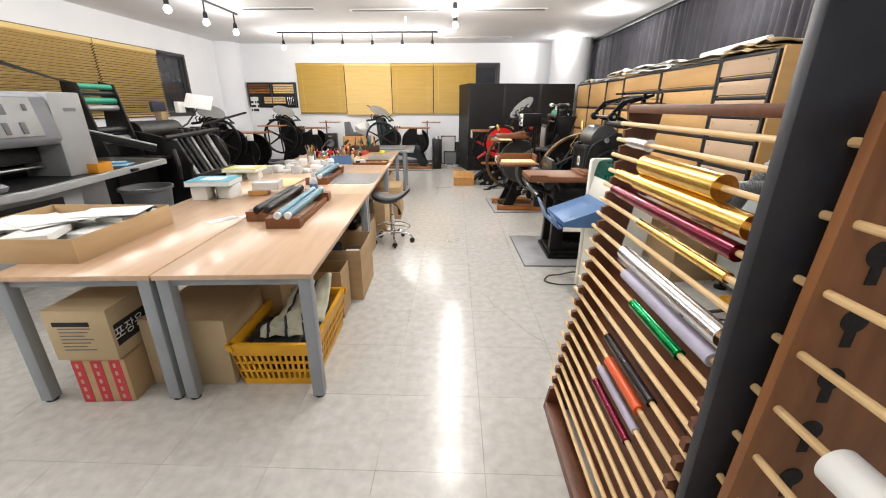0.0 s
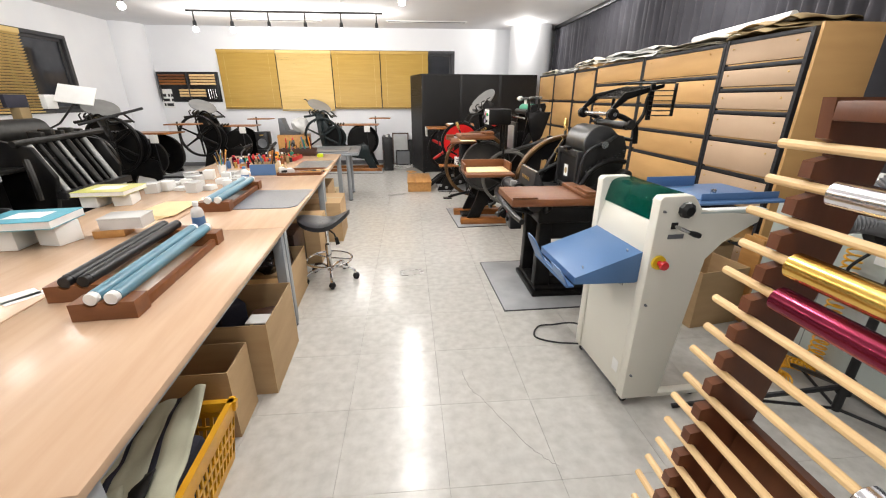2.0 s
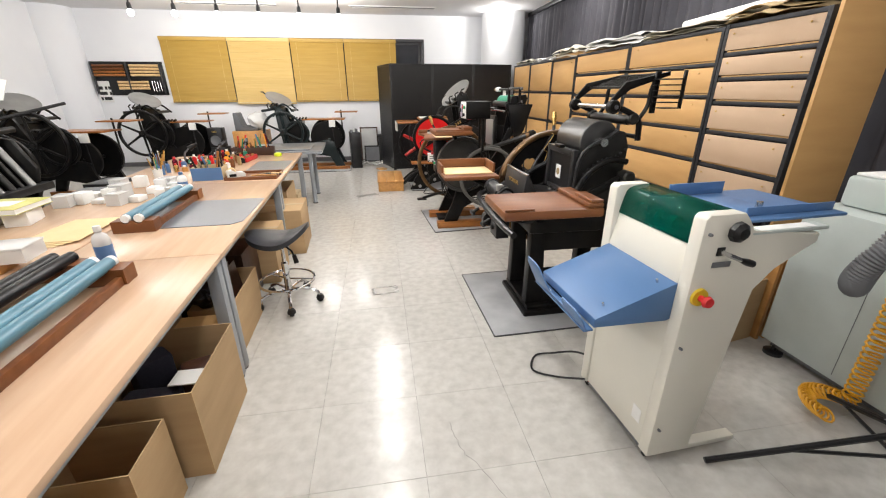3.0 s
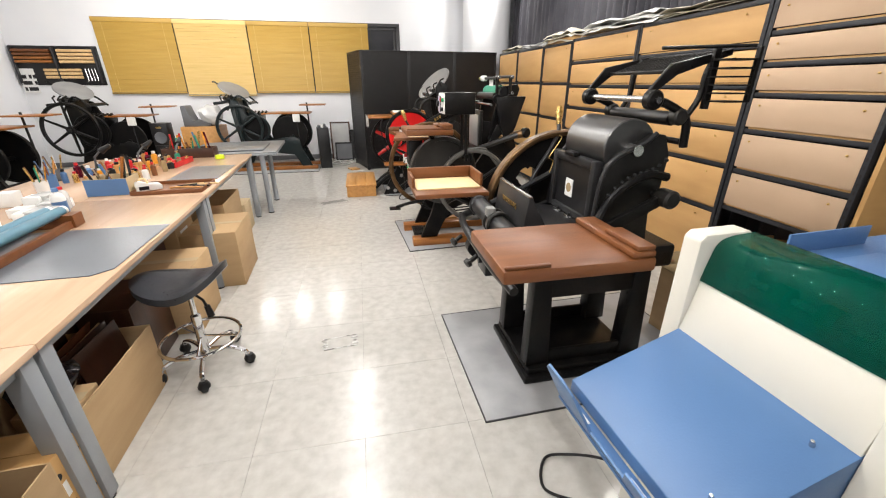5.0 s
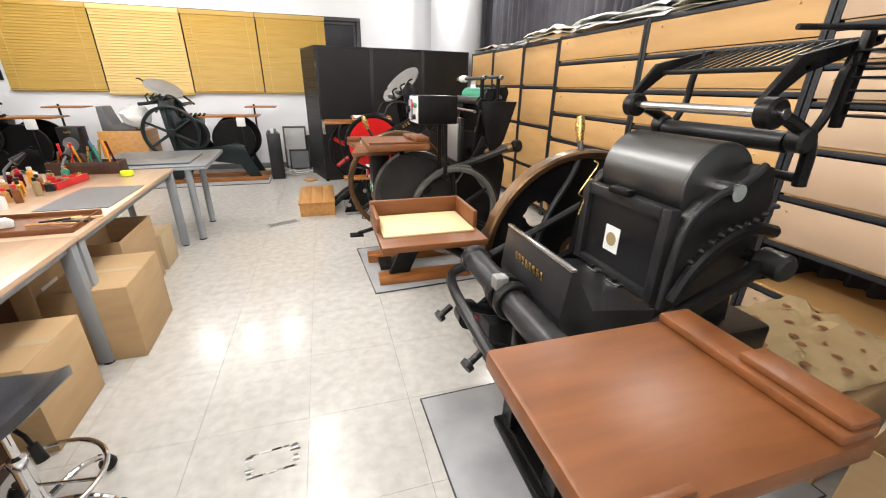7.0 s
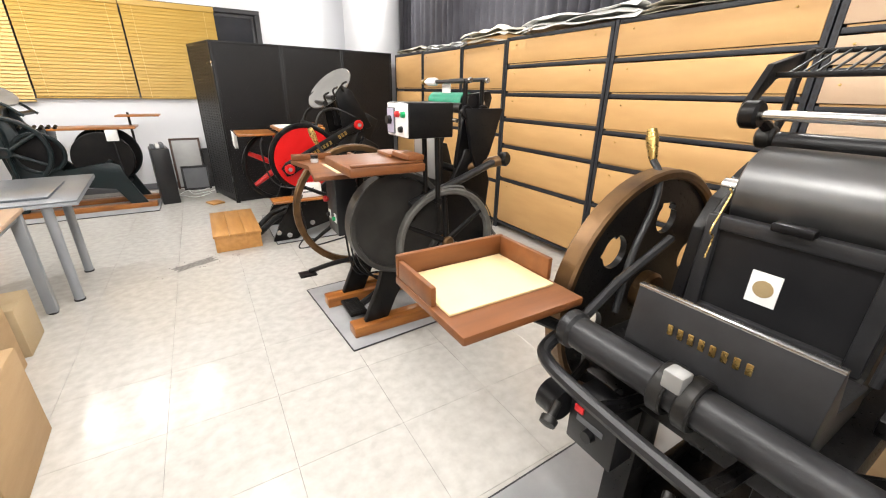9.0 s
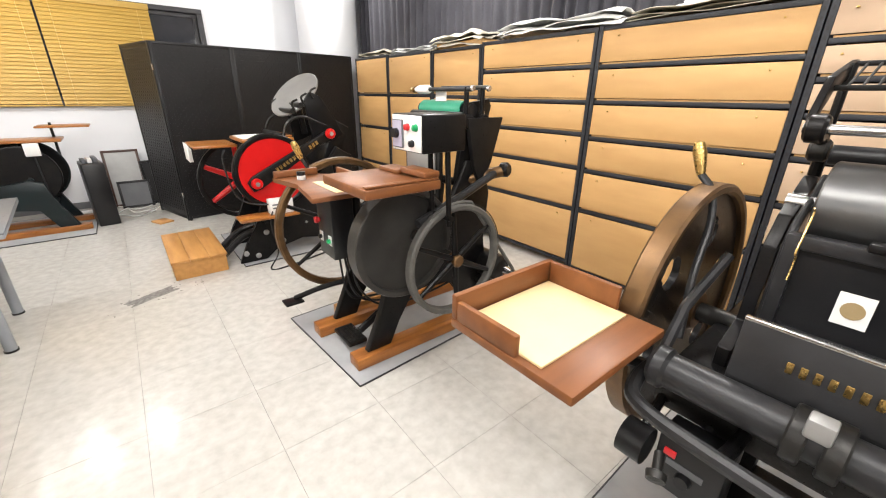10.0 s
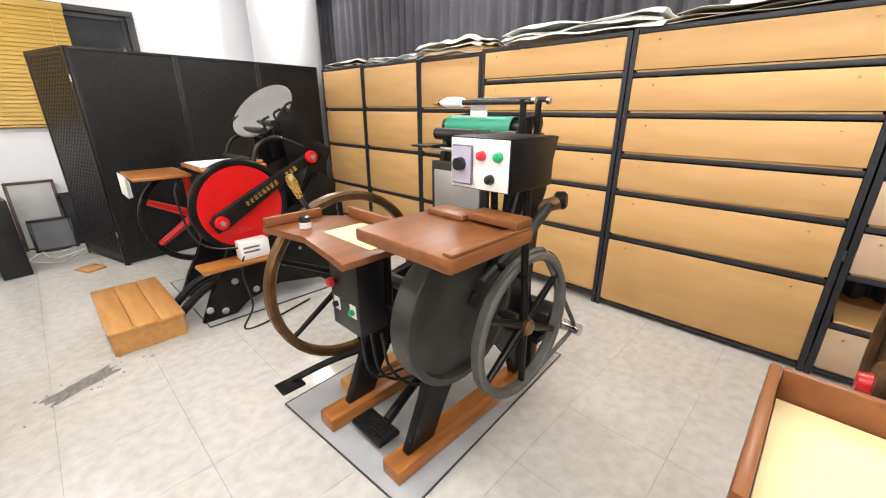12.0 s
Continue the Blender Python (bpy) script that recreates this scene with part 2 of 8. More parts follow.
def box(bm, x0, y0, z0, x1, y1, z1, bev=0.0, m=None):
    c = ((x0 + x1) / 2, (y0 + y1) / 2, (z0 + z1) / 2)
    s = (abs(x1 - x0), abs(y1 - y0), abs(z1 - z0))
    got = bmesh.ops.create_cube(bm, size=1, matrix=(m or Matrix()) @ Matrix.Translation(c) @ Matrix.Diagonal((*s, 1)))
    if bev:
        edges = {e for v in got["verts"] for e in v.link_edges}
        bmesh.ops.bevel(bm, geom=list(edges), offset=bev, segments=2, affect="EDGES", profile=0.5)
    return bm


def cyl(bm, a, b, r, r2=None, n=18):
    a, b = Vector(a), Vector(b)
    d = b - a
    q = Vector((0, 0, 1)).rotation_difference(d.normalized()).to_matrix().to_4x4()
    bmesh.ops.create_cone(bm, cap_ends=True, segments=n, radius1=r, radius2=r if r2 is None else r2, depth=d.length,
                          matrix=Matrix.Translation((a + b) / 2) @ q)
    return bm


def lathe(bm, profile, centre, axis=(0, 0, 1), n=28, loop=False):
    """Turns a profile of (radius, height) round an axis through centre."""
    q = Vector((0, 0, 1)).rotation_difference(Vector(axis).normalized()).to_matrix()
    rows = []
    for k in range(n):
        a = 2 * math.pi * k / n
        rows.append([bm.verts.new(Vector(centre) + q @ Vector((r * math.cos(a), r * math.sin(a), h))) for r, h in profile])
    last = len(profile) if loop else len(profile) - 1
    for k in range(n):
        p, o = rows[k], rows[(k + 1) % n]
        for j in range(last):
            i = (j + 1) % len(profile)
            bm.faces.new((p[j], o[j], o[i], p[i]))
    return bm


def disc(bm, centre, axis, r, h, rim=0.006, n=32):
    return lathe(bm, [(0.0005, -h / 2), (r - rim, -h / 2), (r, -h / 2 + rim), (r, h / 2 - rim), (r - rim, h / 2), (0.0005, h / 2)], centre, axis, n)


def ring(bm, centre, axis, r, wide, thick, n=36):
    b = min(wide, thick) * 0.25
    return lathe(bm, [(r - thick, -wide / 2 + b), (r - thick, wide / 2 - b), (r - thick + b, wide / 2), (r - b, wide / 2), (r, wide / 2 - b), (r, -wide / 2 + b), (r - b, -wide / 2), (r - thick + b, -wide / 2)],
                 centre, axis, n, loop=True)


def tube(bm, pts, r, n=8):
    pts = [Vector(p) for p in pts]
    rows, up = [], Vector((0.13, 0.21, 0.97))
    for i, p in enumerate(pts):
        d = (pts[min(i + 1, len(pts) - 1)] - pts[max(i - 1, 0)]).normalized()
        s = d.cross(up)
        if s.length < 0.05:
            s = d.cross(Vector((1, 0, 0)))
        s.normalize()
        t = s.cross(d)
        up = t
        rows.append([bm.verts.new(p + r * (math.cos(2 * math.pi * k / n) * s + math.sin(2 * math.pi * k / n) * t)) for k in range(n)])
    for i in range(len(rows) - 1):
        for k in range(n):
            bm.faces.new((rows[i][k], rows[i][(k + 1) % n], rows[i + 1][(k + 1) % n], rows[i + 1][k]))
    bm.faces.new(rows[0][::-1])
    bm.faces.new(rows[-1])
    return bm


def curve_pts(ctrl, n=8):
    """A smooth run of points through the given ones."""
    c = [Vector(p) for p in ctrl]
    c = [2 * c[0] - c[1]] + c + [2 * c[-1] - c[-2]]
    out = []
    for i in range(1, len(c) - 2):
        for k in range(n):
            t = k / n
            a, b, d, e = c[i - 1], c[i], c[i + 1], c[i + 2]
            out.append(0.5 * (2 * b + (d - a) * t + (2 * a - 5 * b + 4 * d - e) * t * t + (3 * b - a - 3 * d + e) * t ** 3))
    out.append(c[-2])
    return out


def prism(bm, pts, origin, u, v, depth, bev=0.0):
    """A flat outline in the axes u, v at origin, drawn out by depth along u x v."""
    o, u, v = Vector(origin), Vector(u).normalized(), Vector(v).normalized()
    w = u.cross(v) * depth
    lo = [bm.verts.new(o + u * a + v * b) for a, b in pts]
    hi = [bm.verts.new(o + u * a + v * b + w) for a, b in pts]
    n = len(pts)
    faces = [bm.faces.new(lo[::-1]), bm.faces.new(hi)]
    faces += [bm.faces.new((lo[i], lo[(i + 1) % n], hi[(i + 1) % n], hi[i])) for i in range(n)]
    if bev:
        bmesh.ops.bevel(bm, geom=list({e for f in faces for e in f.edges}), offset=bev, segments=2, affect="EDGES", profile=0.5)
    return bm


def part(name, bm, material, parent=None, label="", smooth=True):
    me = bpy.data.meshes.new(name)
    bmesh.ops.recalc_face_normals(bm, faces=bm.faces[:])
    for f in bm.faces:
        f.smooth = smooth
    for e in bm.edges:
        if len(e.link_faces) == 2 and e.calc_face_angle(0) > 0.6:
            e.smooth = False
    bm.to_mesh(me)
    bm.free()
    me.materials.append(MATS[material])
    ob = new(name, me)
    if parent is not None:
        ob.parent = parent
        if parent.name in WORLD:
            ob.matrix_parent_inverse = parent.matrix_basis.inverted()
    if label:
        ob["label"] = label
    return ob


WORLD = set()


def thing(name, label, category, at=(0, 0, 0), turn=0, group="", world=False):
    """The Empty of a thing; with world=True its parts are given in the room's own metres."""
    ob = tagged(new(name), label, category, group)
    if world:
        WORLD.add(ob.name)
    ob.matrix_basis = pose(*at, 0, 0, turn)
    return ob


def solid(name, bm, material, label, category, group="", kind=""):
    return tagged(part(name, bm, material), label, category, group, kind)


# ---- the room ----
X0, X1, Y0, Y1 = -5.55, 4.15, -1.6, 12.66
FARWIN = (-3.71, 1.6, 1.3, 2.545)
LEFTWIN = (1.2, 10.95, 1.28, 2.55)


def wall_with_window(name, along, plane, lo, hi, win, label):
    """A wall 0.2 m thick with one opening; along is the axis it runs on."""
    a, b, z0, z1 = win
    bm = B()
    for p, q, r, s in ((lo, a, 0, CEIL), (b, hi, 0, CEIL), (a, b, 0, z0), (a, b, z1, CEIL)):
        if along == "x":
            box(bm, p, plane, r, q, plane + 0.2, s)
        else:
            box(bm, plane - 0.2, p, r, plane, q, s)
    return tagged(part(name, bm, "wall", smooth=False), label, "wall", kind="structure")


wall_with_window("wall_north", "x", Y1, X0 - 0.2, X1 + 0.2, FARWIN, "white painted wall with a wide window behind wooden blinds")
wall_with_window("wall_west", "y", X0, Y0 - 0.2, Y1, LEFTWIN, "white painted wall with a long window behind wooden blinds")
tagged(part("wall_east", box(B(), X1, Y0 - 0.2, 0, X1 + 0.2, Y1, CEIL), "wall"), "white painted wall behind the dark curtain", "wall", kind="structure")
tagged(part("wall_south", box(B(), X0 - 0.2, Y0 - 0.2, 0, X1 + 0.2, Y0, CEIL), "wall"), "plain white painted wall", "wall", kind="structure")
tagged(part("corner_cove", lathe(B(), [(0.45, 0.0), (0.45, CEIL)], (3.25, 12.23, 0), n=32), "wall"), "rounded white corner of the room", "wall", kind="structure")
tagged(part("corner_column", lathe(B(), [(0.4, 0.0), (0.4, CEIL)], (X0 + 0.05, 12.6, 0), n=32), "wall"), "rounded white column in the corner", "wall", kind="structure")
tagged(part("ceiling", box(B(), X0 - 0.2, Y0 - 0.2, CEIL, X1 + 0.2, Y1 + 0.2, CEIL + 0.15), "ceiling"), "white painted flat ceiling", "ceiling", kind="structure")
bm = B()
box(bm, X0, Y1 - 0.014, 0, X1, Y1 - 0.001, 0.09, 0.003)
box(bm, X0 + 0.001, Y0, 0, X0 + 0.014, Y1 - 0.02, 0.09, 0.003)
tagged(part("baseboard", bm, "base"), "dark grey vinyl baseboard along the walls", "baseboard", kind="structure")


def window(name, along, plane, win, label, panes):
    a, b, z0, z1 = win
    root = tagged(new(name), label, "window", kind="structure")

    def slab(bm, p, q, r, s, d0, d1, bev=0.0):
        if along == "x":
            return box(bm, p, plane + d0, r, q, plane + d1, s, bev)
        return box(bm, plane - d1, p, r, plane - d0, q, s, bev)

    bm = B()
    for p, q, r, s in ((a, b, z0, z0 + 0.06), (a, b, z1 - 0.06, z1), (a, a + 0.07, z0 + 0.06, z1 - 0.06), (b - 0.07, b, z0 + 0.06, z1 - 0.06)):
        slab(bm, p, q, r, s, -0.02, 0.12, 0.004)
    part("window_frame", bm, "frame", root)
    step = (b - a - 0.14) / panes
    for i in range(panes):
        p = a + 0.07 + i * step
        bm = B()
        for e, f, g, h in ((p, p + step, z0 + 0.06, z0 + 0.11), (p, p + step, z1 - 0.11, z1 - 0.06), (p, p + 0.05, z0 + 0.11, z1 - 0.11), (p + step - 0.05, p + step, z0 + 0.11, z1 - 0.11)):
            slab(bm, e, f, g, h, 0.03, 0.08, 0.003)
        sash = part("sash", bm, "frame", root)
        part("pane", slab(B(), p + 0.05, p + step - 0.05, z0 + 0.11, z1 - 0.11, 0.05, 0.058), "night", sash)
    return root


window("window_1", "x", Y1, FARWIN, "dark framed window at night, mostly behind blinds", 4)
window("window_2", "y", X0, LEFTWIN, "long dark framed window at night behind blinds", 6)


def blind(along, plane, a, b, z0, z1, tilt, material, label, sag=0.0):
    root = thing("window_blind", label, "blind", group="wooden window blinds")
    pitch, n = 0.042, int((z1 - 0.07 - z0) / 0.042)

    def put(bm, p, q, z, d, th, ang, bev=0.0):
        m = Matrix.Translation(((p + q) / 2, plane, z) if along == "x" else (plane, (p + q) / 2, z))
        if along == "y":
            m = m @ Matrix.Rotation(math.pi / 2, 4, "Z")
        m = m @ Matrix.Rotation(ang, 4, "X")
        box(bm, -(q - p) / 2, -d / 2, -th / 2, (q - p) / 2, d / 2, th / 2, bev, m)

    bm = B()
    for i in range(n):
        z = z1 - 0.085 - i * pitch
        put(bm, a + 0.006, b - 0.006, z, 0.05, 0.003, tilt + 0.03 * math.sin(i * 2.3))
    part("slats", bm, material, root)
    bm = B()
    put(bm, a, b, z1 - 0.035, 0.05, 0.07, 0, 0.004)
    part("head_rail", bm, material, root)
    bm = B()
    put(bm, a + 0.004, b - 0.004, z1 - 0.085 - n * pitch, 0.05, 0.02, 0, 0.004)
    part("bottom_rail", bm, material, root)
    for f in (0.12, 0.88):
        u = a + (b - a) * f
        bm = B()
        if along == "x":
            cyl(bm, (u, plane - 0.027, z1 - 0.07), (u, plane - 0.027, z1 - 0.09 - n * pitch), 0.0018, n=6)
        else:
            cyl(bm, (plane + 0.027, u, z1 - 0.07), (plane + 0.027, u, z1 - 0.09 - n * pitch), 0.0018, n=6)
        part("ladder_cord", bm, "blind_pale", root)
    return root


BP = Y1 - 0.045
blind("x", BP, -3.7, -2.445, 1.32, 2.535, 1.2, "blind", "closed mustard-coloured wooden blind hanging over the window")
blind("x", BP - 0.004, -2.435, -1.22, 1.265, 2.53, 1.0, "blind_pale", "half-open pale wooden blind hanging a little lower")
blind("x", BP, -1.21, -0.125, 1.32, 2.53, 1.25, "blind", "closed mustard-coloured wooden blind hanging over the window")
blind("x", BP, -0.115, 0.985, 1.32, 2.53, 1.25, "blind", "closed mustard-coloured wooden blind hanging over the window")
for y in (1.2, 3.65, 6.1):
    blind("y", X0 + 0.045, y, y + 2.43, 1.3, 2.53, -0.6, "blind_pale" if y < 6 else "blind_pale", "half-open yellow wooden blind on the long window")
blind("y", X0 + 0.045, 8.55, 10.0, 1.3, 2.53, -0.6, "blind_pale", "half-open yellow wooden blind at the window's end")


def curtain():
    root = thing("curtain", "dark grey pleated curtain hanging from a black ceiling track", "curtain", (3.8, 0, 0))
    bm = B()
    rows = []
    n = 900
    ya, yb = 1.0, 12.1
    for i in range(n + 1):
        y = ya + (yb - ya) * i / n
        w = 0.035 * math.sin(y * 42 + 2.2 * math.sin(y * 3.1)) + 0.015 * math.sin(y * 17)
        rows.append([bm.verts.new((w * k, y, z)) for z, k in ((0.05, 1.2), (1.0, 1.1), (2.0, 1.0), (2.7, 0.85), (2.93, 0.7))])
    for p, q in zip(rows, rows[1:]):
        for j in range(4):
            bm.faces.new((p[j], q[j], q[j + 1], p[j + 1]))
    ob = part("drape", bm, "curtain", root)
    sol = ob.modifiers.new("thickness", "SOLIDIFY")
    sol.thickness = 0.003
    part("track", box(B(), -0.06, ya, 2.93, 0.06, yb, 2.998, 0.004), "black_plastic", root, "black curtain track")


curtain()


# ---- ceiling fittings ----
def rail(a, b, bulbs, label):
    root = thing("track_light", label, "ceiling lamp", group="track lights")
    d = Vector(b) - Vector(a)
    w = 0.018
    part("track", box(B(), min(a[0], b[0]) - w, min(a[1], b[1]) - w, CEIL - 0.03, max(a[0], b[0]) + w, max(a[1], b[1]) + w, CEIL - 0.001, 0.003), "black_plastic", root, "black track")
    for x, y, z in bulbs:
        stem = part("stem", cyl(B(), (x, y, CEIL - 0.03), (x, y, z + 0.06), 0.012, n=10), "black_plastic", root)
        part("lamp_holder", lathe(B(), [(0.0005, 0.09), (0.025, 0.09), (0.032, 0.06), (0.032, 0.0), (0.0005, 0.0)], (x, y, z), n=16), "black_plastic", root)
        part("bulb", lathe(B(), [(0.0005, 0.0), (0.022, -0.002), (0.045, -0.03), (0.048, -0.055), (0.038, -0.085), (0.0005, -0.098)], (x, y, z), n=18), "bulb", root, "lit white bulb").visible_shadow = False
    return root


rail((-3.4, 11.0), (0.05, 11.0), RAIL_FAR, "black ceiling track with six lit bulbs")
rail((-3.35, 0.3), (-3.35, 9.2), RAIL_LEFT, "black ceiling track with lit bulbs over the presses")
rail((0.45, 0.7), (0.45, 8.7), RAIL_MID, "black ceiling track with bright lit bulbs over the aisle")
for x, y in DOWN:
    root = thing("downlight", "round recessed ceiling downlight, lit", "ceiling lamp", (x, y, CEIL), group="downlights")
    part("trim_ring", ring(B(), (0, 0, -0.004), (0, 0, 1), 0.09, 0.012, 0.018), "white_plastic", root)
    part("diffuser", disc(B(), (0, 0, -0.004), (0, 0, 1), 0.071, 0.006, 0.002), "bulb", root).visible_shadow = False
for xa, xb, y in ((-3.1, -1.85, 8.85), (-1.3, 0.2, 9.0), (0.75, 1.95, 9.0), (-2.9, -1.2, 11.85), (0.1, 1.75, 11.8)):
    root = thing("air_slot", "long white ceiling air vent with dark slots", "vent", ((xa + xb) / 2, y, CEIL), group="ceiling vents")
    h = (xb - xa) / 2
    bm = B()
    for p, q, r, s in ((-h, h, -0.09, -0.065), (-h, h, 0.065, 0.09), (-h, -h + 0.025, -0.065, 0.065), (h - 0.025, h, -0.065, 0.065)):
        box(bm, p, r, -0.018, q, s, -0.001, 0.003)
    part("frame", bm, "white_plastic", root)
    part("backing", box(B(), -h + 0.026, -0.064, -0.006, h - 0.026, 0.064, -0.002), "base", root)
    for k in range(3):
        part("slat", box(B(), -h + 0.026, -0.045 + k * 0.038, -0.015, h - 0.026, -0.031 + k * 0.038, -0.008, 0.001), "grey_plastic", root)
root = thing("ceiling_sensor", "small white sensor hanging under the ceiling", "sensor", (-0.45, 9.5, CEIL))
part("body", cyl(B(), (0, 0, -0.14), (0, 0, -0.002), 0.025, 0.03), "white_plastic", root)

# ---- shelving with plywood fronts ----
SX = 3.285


def shelf_bay(y0, y1, top, rows, material, label, open_rows=()):
    """A slotted-angle shelf unit between two post lines; rows are shelf heights from below."""
    root = thing("shelf_unit", label, "shelf", (SX, y0, 0), group="storage shelves along the curtain")
    w = y1 - y0
    for y in (0.0, w - 0.04):
        for x in (0.0, 0.56):
            bm = B()
            a = y if y == 0 else y + 0.012
            box(bm, x, a, 0, x + 0.004, a + 0.028, top, 0)
            box(bm, x + 0.004, a + (0.0 if y == 0 else 0.024), 0, x + 0.04, a + (0.004 if y == 0 else 0.028), top, 0)
            post = part("post", bm, "angle", root, "black slotted steel angle")
            if x == 0.0:
                bm = B()
                z = 0.05
                while z < top - 0.03:
                    box(bm, -0.0012, a + 0.009, z, -0.0002, a + 0.019, z + 0.02)
                    z += 0.045
                tagged(part("slot_strip", bm, "ink_black", post), kind="stuff")
    zs = list(rows) + [top]
    for z in rows:
        part("shelf_board", box(B(), 0.02, 0.042, z - 0.012, 0.56, w - 0.042, z, 0), "mdf", root)
        part("beam", box(B(), 0.005, 0.03, z - 0.04, 0.018, w - 0.03, z - 0.012, 0.002), "angle", root, "black steel shelf beam")
    part("top_beam", box(B(), 0.005, 0.03, top - 0.03, 0.018, w - 0.03, top, 0.002), "angle", root)
    for i, z in enumerate(rows):
        if i in open_rows:
            continue
        t = zs[i + 1] - (0.045 if i + 1 < len(rows) else 0.03)
        lean = Matrix.Translation((0.006, 0, z)) @ Matrix.Rotation(random.uniform(0.0, 0.012), 4, "Y") @ Matrix.Translation((0, 0, -z))
        p = part("panel", box(B(), -0.004, 0.031, z + 0.003, 0.006, w - 0.031, t - 0.004, 0.0015, lean), material, root)
        for ky in (w * 0.13, w * 0.87):
            part("knob", lathe(B(), [(0.0005, 0.012), (0.006, 0.01), (0.007, 0.004), (0.004, 0.0)], (-0.0045, ky, t - 0.045), (-1, 0, 0), n=8), "brass", p, "small brass screw")
    return root


shelf_bay(5.42, 6.215, 1.97, (0.06, 0.36, 0.65, 0.92, 1.19, 1.42, 1.6, 1.78), "mdf_pink", "black steel shelf with pale panels and one open shelf", (1,))
shelf_bay(6.225, 7.49, 1.96, (0.06, 0.6, 0.935, 1.195, 1.465, 1.715), "mdf", "black steel shelf closed with plywood panels")
shelf_bay(7.5, 8.74, 1.955, (0.1, 0.595, 0.95, 1.22, 1.465, 1.72), "mdf", "black steel shelf closed with plywood panels")
shelf_bay(8.75, 9.55, 1.94, (0.1, 0.55, 1.055, 1.49), "mdf", "narrow black steel shelf with square plywood panels")
shelf_bay(9.56, 10.52, 1.95, (0.1, 0.55, 1.06, 1.5), "mdf", "narrow black steel shelf with square plywood panels")
shelf_bay(10.53, 11.43, 1.96, (0.1, 0.55, 1.06, 1.5), "mdf", "narrow black steel shelf with square plywood panels")
solid("plywood_sheet", box(B(), 3.3, 5.375, 0.0, 4.0, 5.4, 1.99, 0.002), "mdf", "tall plywood sheet standing against the shelf end", "board")


def paper_roll_heap(y, length, z, material, seed, lift=0.07, label="loose sheets of wrapping paper lying on the shelf"):
    """A rumpled stack of big sheets with drooping edges."""
    rnd = random.Random(seed)
    nx, ny = 9, 16
    made = None
    for layer in range(3):
        bm = B()
        grid = []
        sh = rnd.uniform(-0.04, 0.04)
        for i in range(nx + 1):
            row = []
            for j in range(ny + 1):
                u, v = i / nx, j / ny
                edge = max(0, 0.12 - min(u, 1 - u)) + max(0, 0.12 - min(v, 1 - v))
                h = z + 0.012 + layer * lift / 3 + lift * 0.4 * noise.noise(Vector((u * 3 + seed, v * 4, layer))) + lift * 0.3 - edge * lift * 1.6
                row.append(bm.verts.new((SX + 0.0 + sh + u * 0.52, y + sh * 1.5 + v * length, max(h, z + 0.004 + layer * 0.003))))
            grid.append(row)
        for i in range(nx):
            for j in range(ny):
                bm.faces.new((grid[i][j], grid[i + 1][j], grid[i + 1][j + 1], grid[i][j + 1]))
        made = solid("paper_sheet", bm, material, label, "paper", "papers on top of the shelves")
        made.modifiers.new("thickness", "SOLIDIFY").thickness = 0.004
    return made


paper_roll_heap(5.55, 0.7, 1.975, "olive", 1, 0.09, "curled kraft paper lying on the shelf top")
paper_roll_heap(6.3, 1.0, 1.965, "tissue", 2, 0.05)
paper_roll_heap(7.35, 1.2, 1.955, "paper", 3, 0.11, "rumpled white paper lying on the shelf top")
paper_roll_heap(8.8, 0.8, 1.935, "tissue", 4, 0.13, "thick stack of grey-cream wrapping paper")
paper_roll_heap(9.6, 0.85, 1.925, "poly", 5, 0.08, "sheets in clear polythene on the shelf top")
paper_roll_heap(10.5, 0.85, 1.925, "tissue", 6, 0.09)
solid("board_pack", box(B(), SX + 0.03, 8.78, 1.931, SX + 0.55, 9.5, 2.0, 0.004), "mdf", "flat stack of brown board sheets", "paper stack")
for k in range(3):
    bm = B()
    cyl(bm, (SX + 0.12 + 0.1 * k, 5.75 + 0.2 * k, 2.09), (SX + 0.2 + 0.1 * k, 6.95 + 0.1 * k, 2.07), 0.035 - 0.004 * k, n=14)
    solid("paper_roll", bm, "paper", "white paper roll lying on the papers", "paper roll", "paper rolls on the shelf")

# ---- folding screen ----


def screen_panel(root, a, b, top=1.985):
    a, b = Vector((*a, 0)), Vector((*b, 0))
    u = (b - a).normalized()
    w = (b - a).length
    m = Matrix.Translation(a) @ Matrix.Rotation(math.atan2(u.y, u.x), 4, "Z")
    leaf = part("leaf", box(B(), 0.03, -0.008, 0.05, w - 0.03, 0.008, top - 0.03, 0, m), "screen", root, "black woven panel")
    bm = B()
    for x0, z0, x1, z1 in ((0, 0, 0.03, top), (w - 0.03, 0, w, top), (0.03, 0.02, w - 0.03, 0.05), (0.03, top - 0.03, w - 0.03, top)):
        box(bm, x0, -0.014, z0, x1, 0.014, z1, 0.002, m)
    part("leaf_frame", bm, "screen", root)
    bm = B()
    z, k = 0.11, 0
    while z < top - 0.07:
        x = 0.06 + (0.03 if k % 2 else 0)
        while x < w - 0.08:
            for s in (-1, 1):
                box(bm, x, s * 0.008, z, x + 0.038, s * 0.0125, z + 0.02, 0, m)
            x += 0.06
        z += 0.034
        k += 1
    tagged(part("weave", bm, "screen", root, "woven strips"), kind="stuff")


root = thing("folding_screen", "tall black woven folding screen standing behind the presses", "room divider")
corners = [(0.57, 12.0), (0.79, 11.21), (1.6, 11.3), (2.43, 11.36), (3.23, 11.46)]
for p, q in zip(corners, corners[1:]):
    screen_panel(root, p, q)
for z in (0.3, 1.7):
    part("hinge", cyl(B(), (0.775, 11.19, z), (0.775, 11.19, z + 0.06), 0.008, n=8), "steel", root, "small steel hinge")

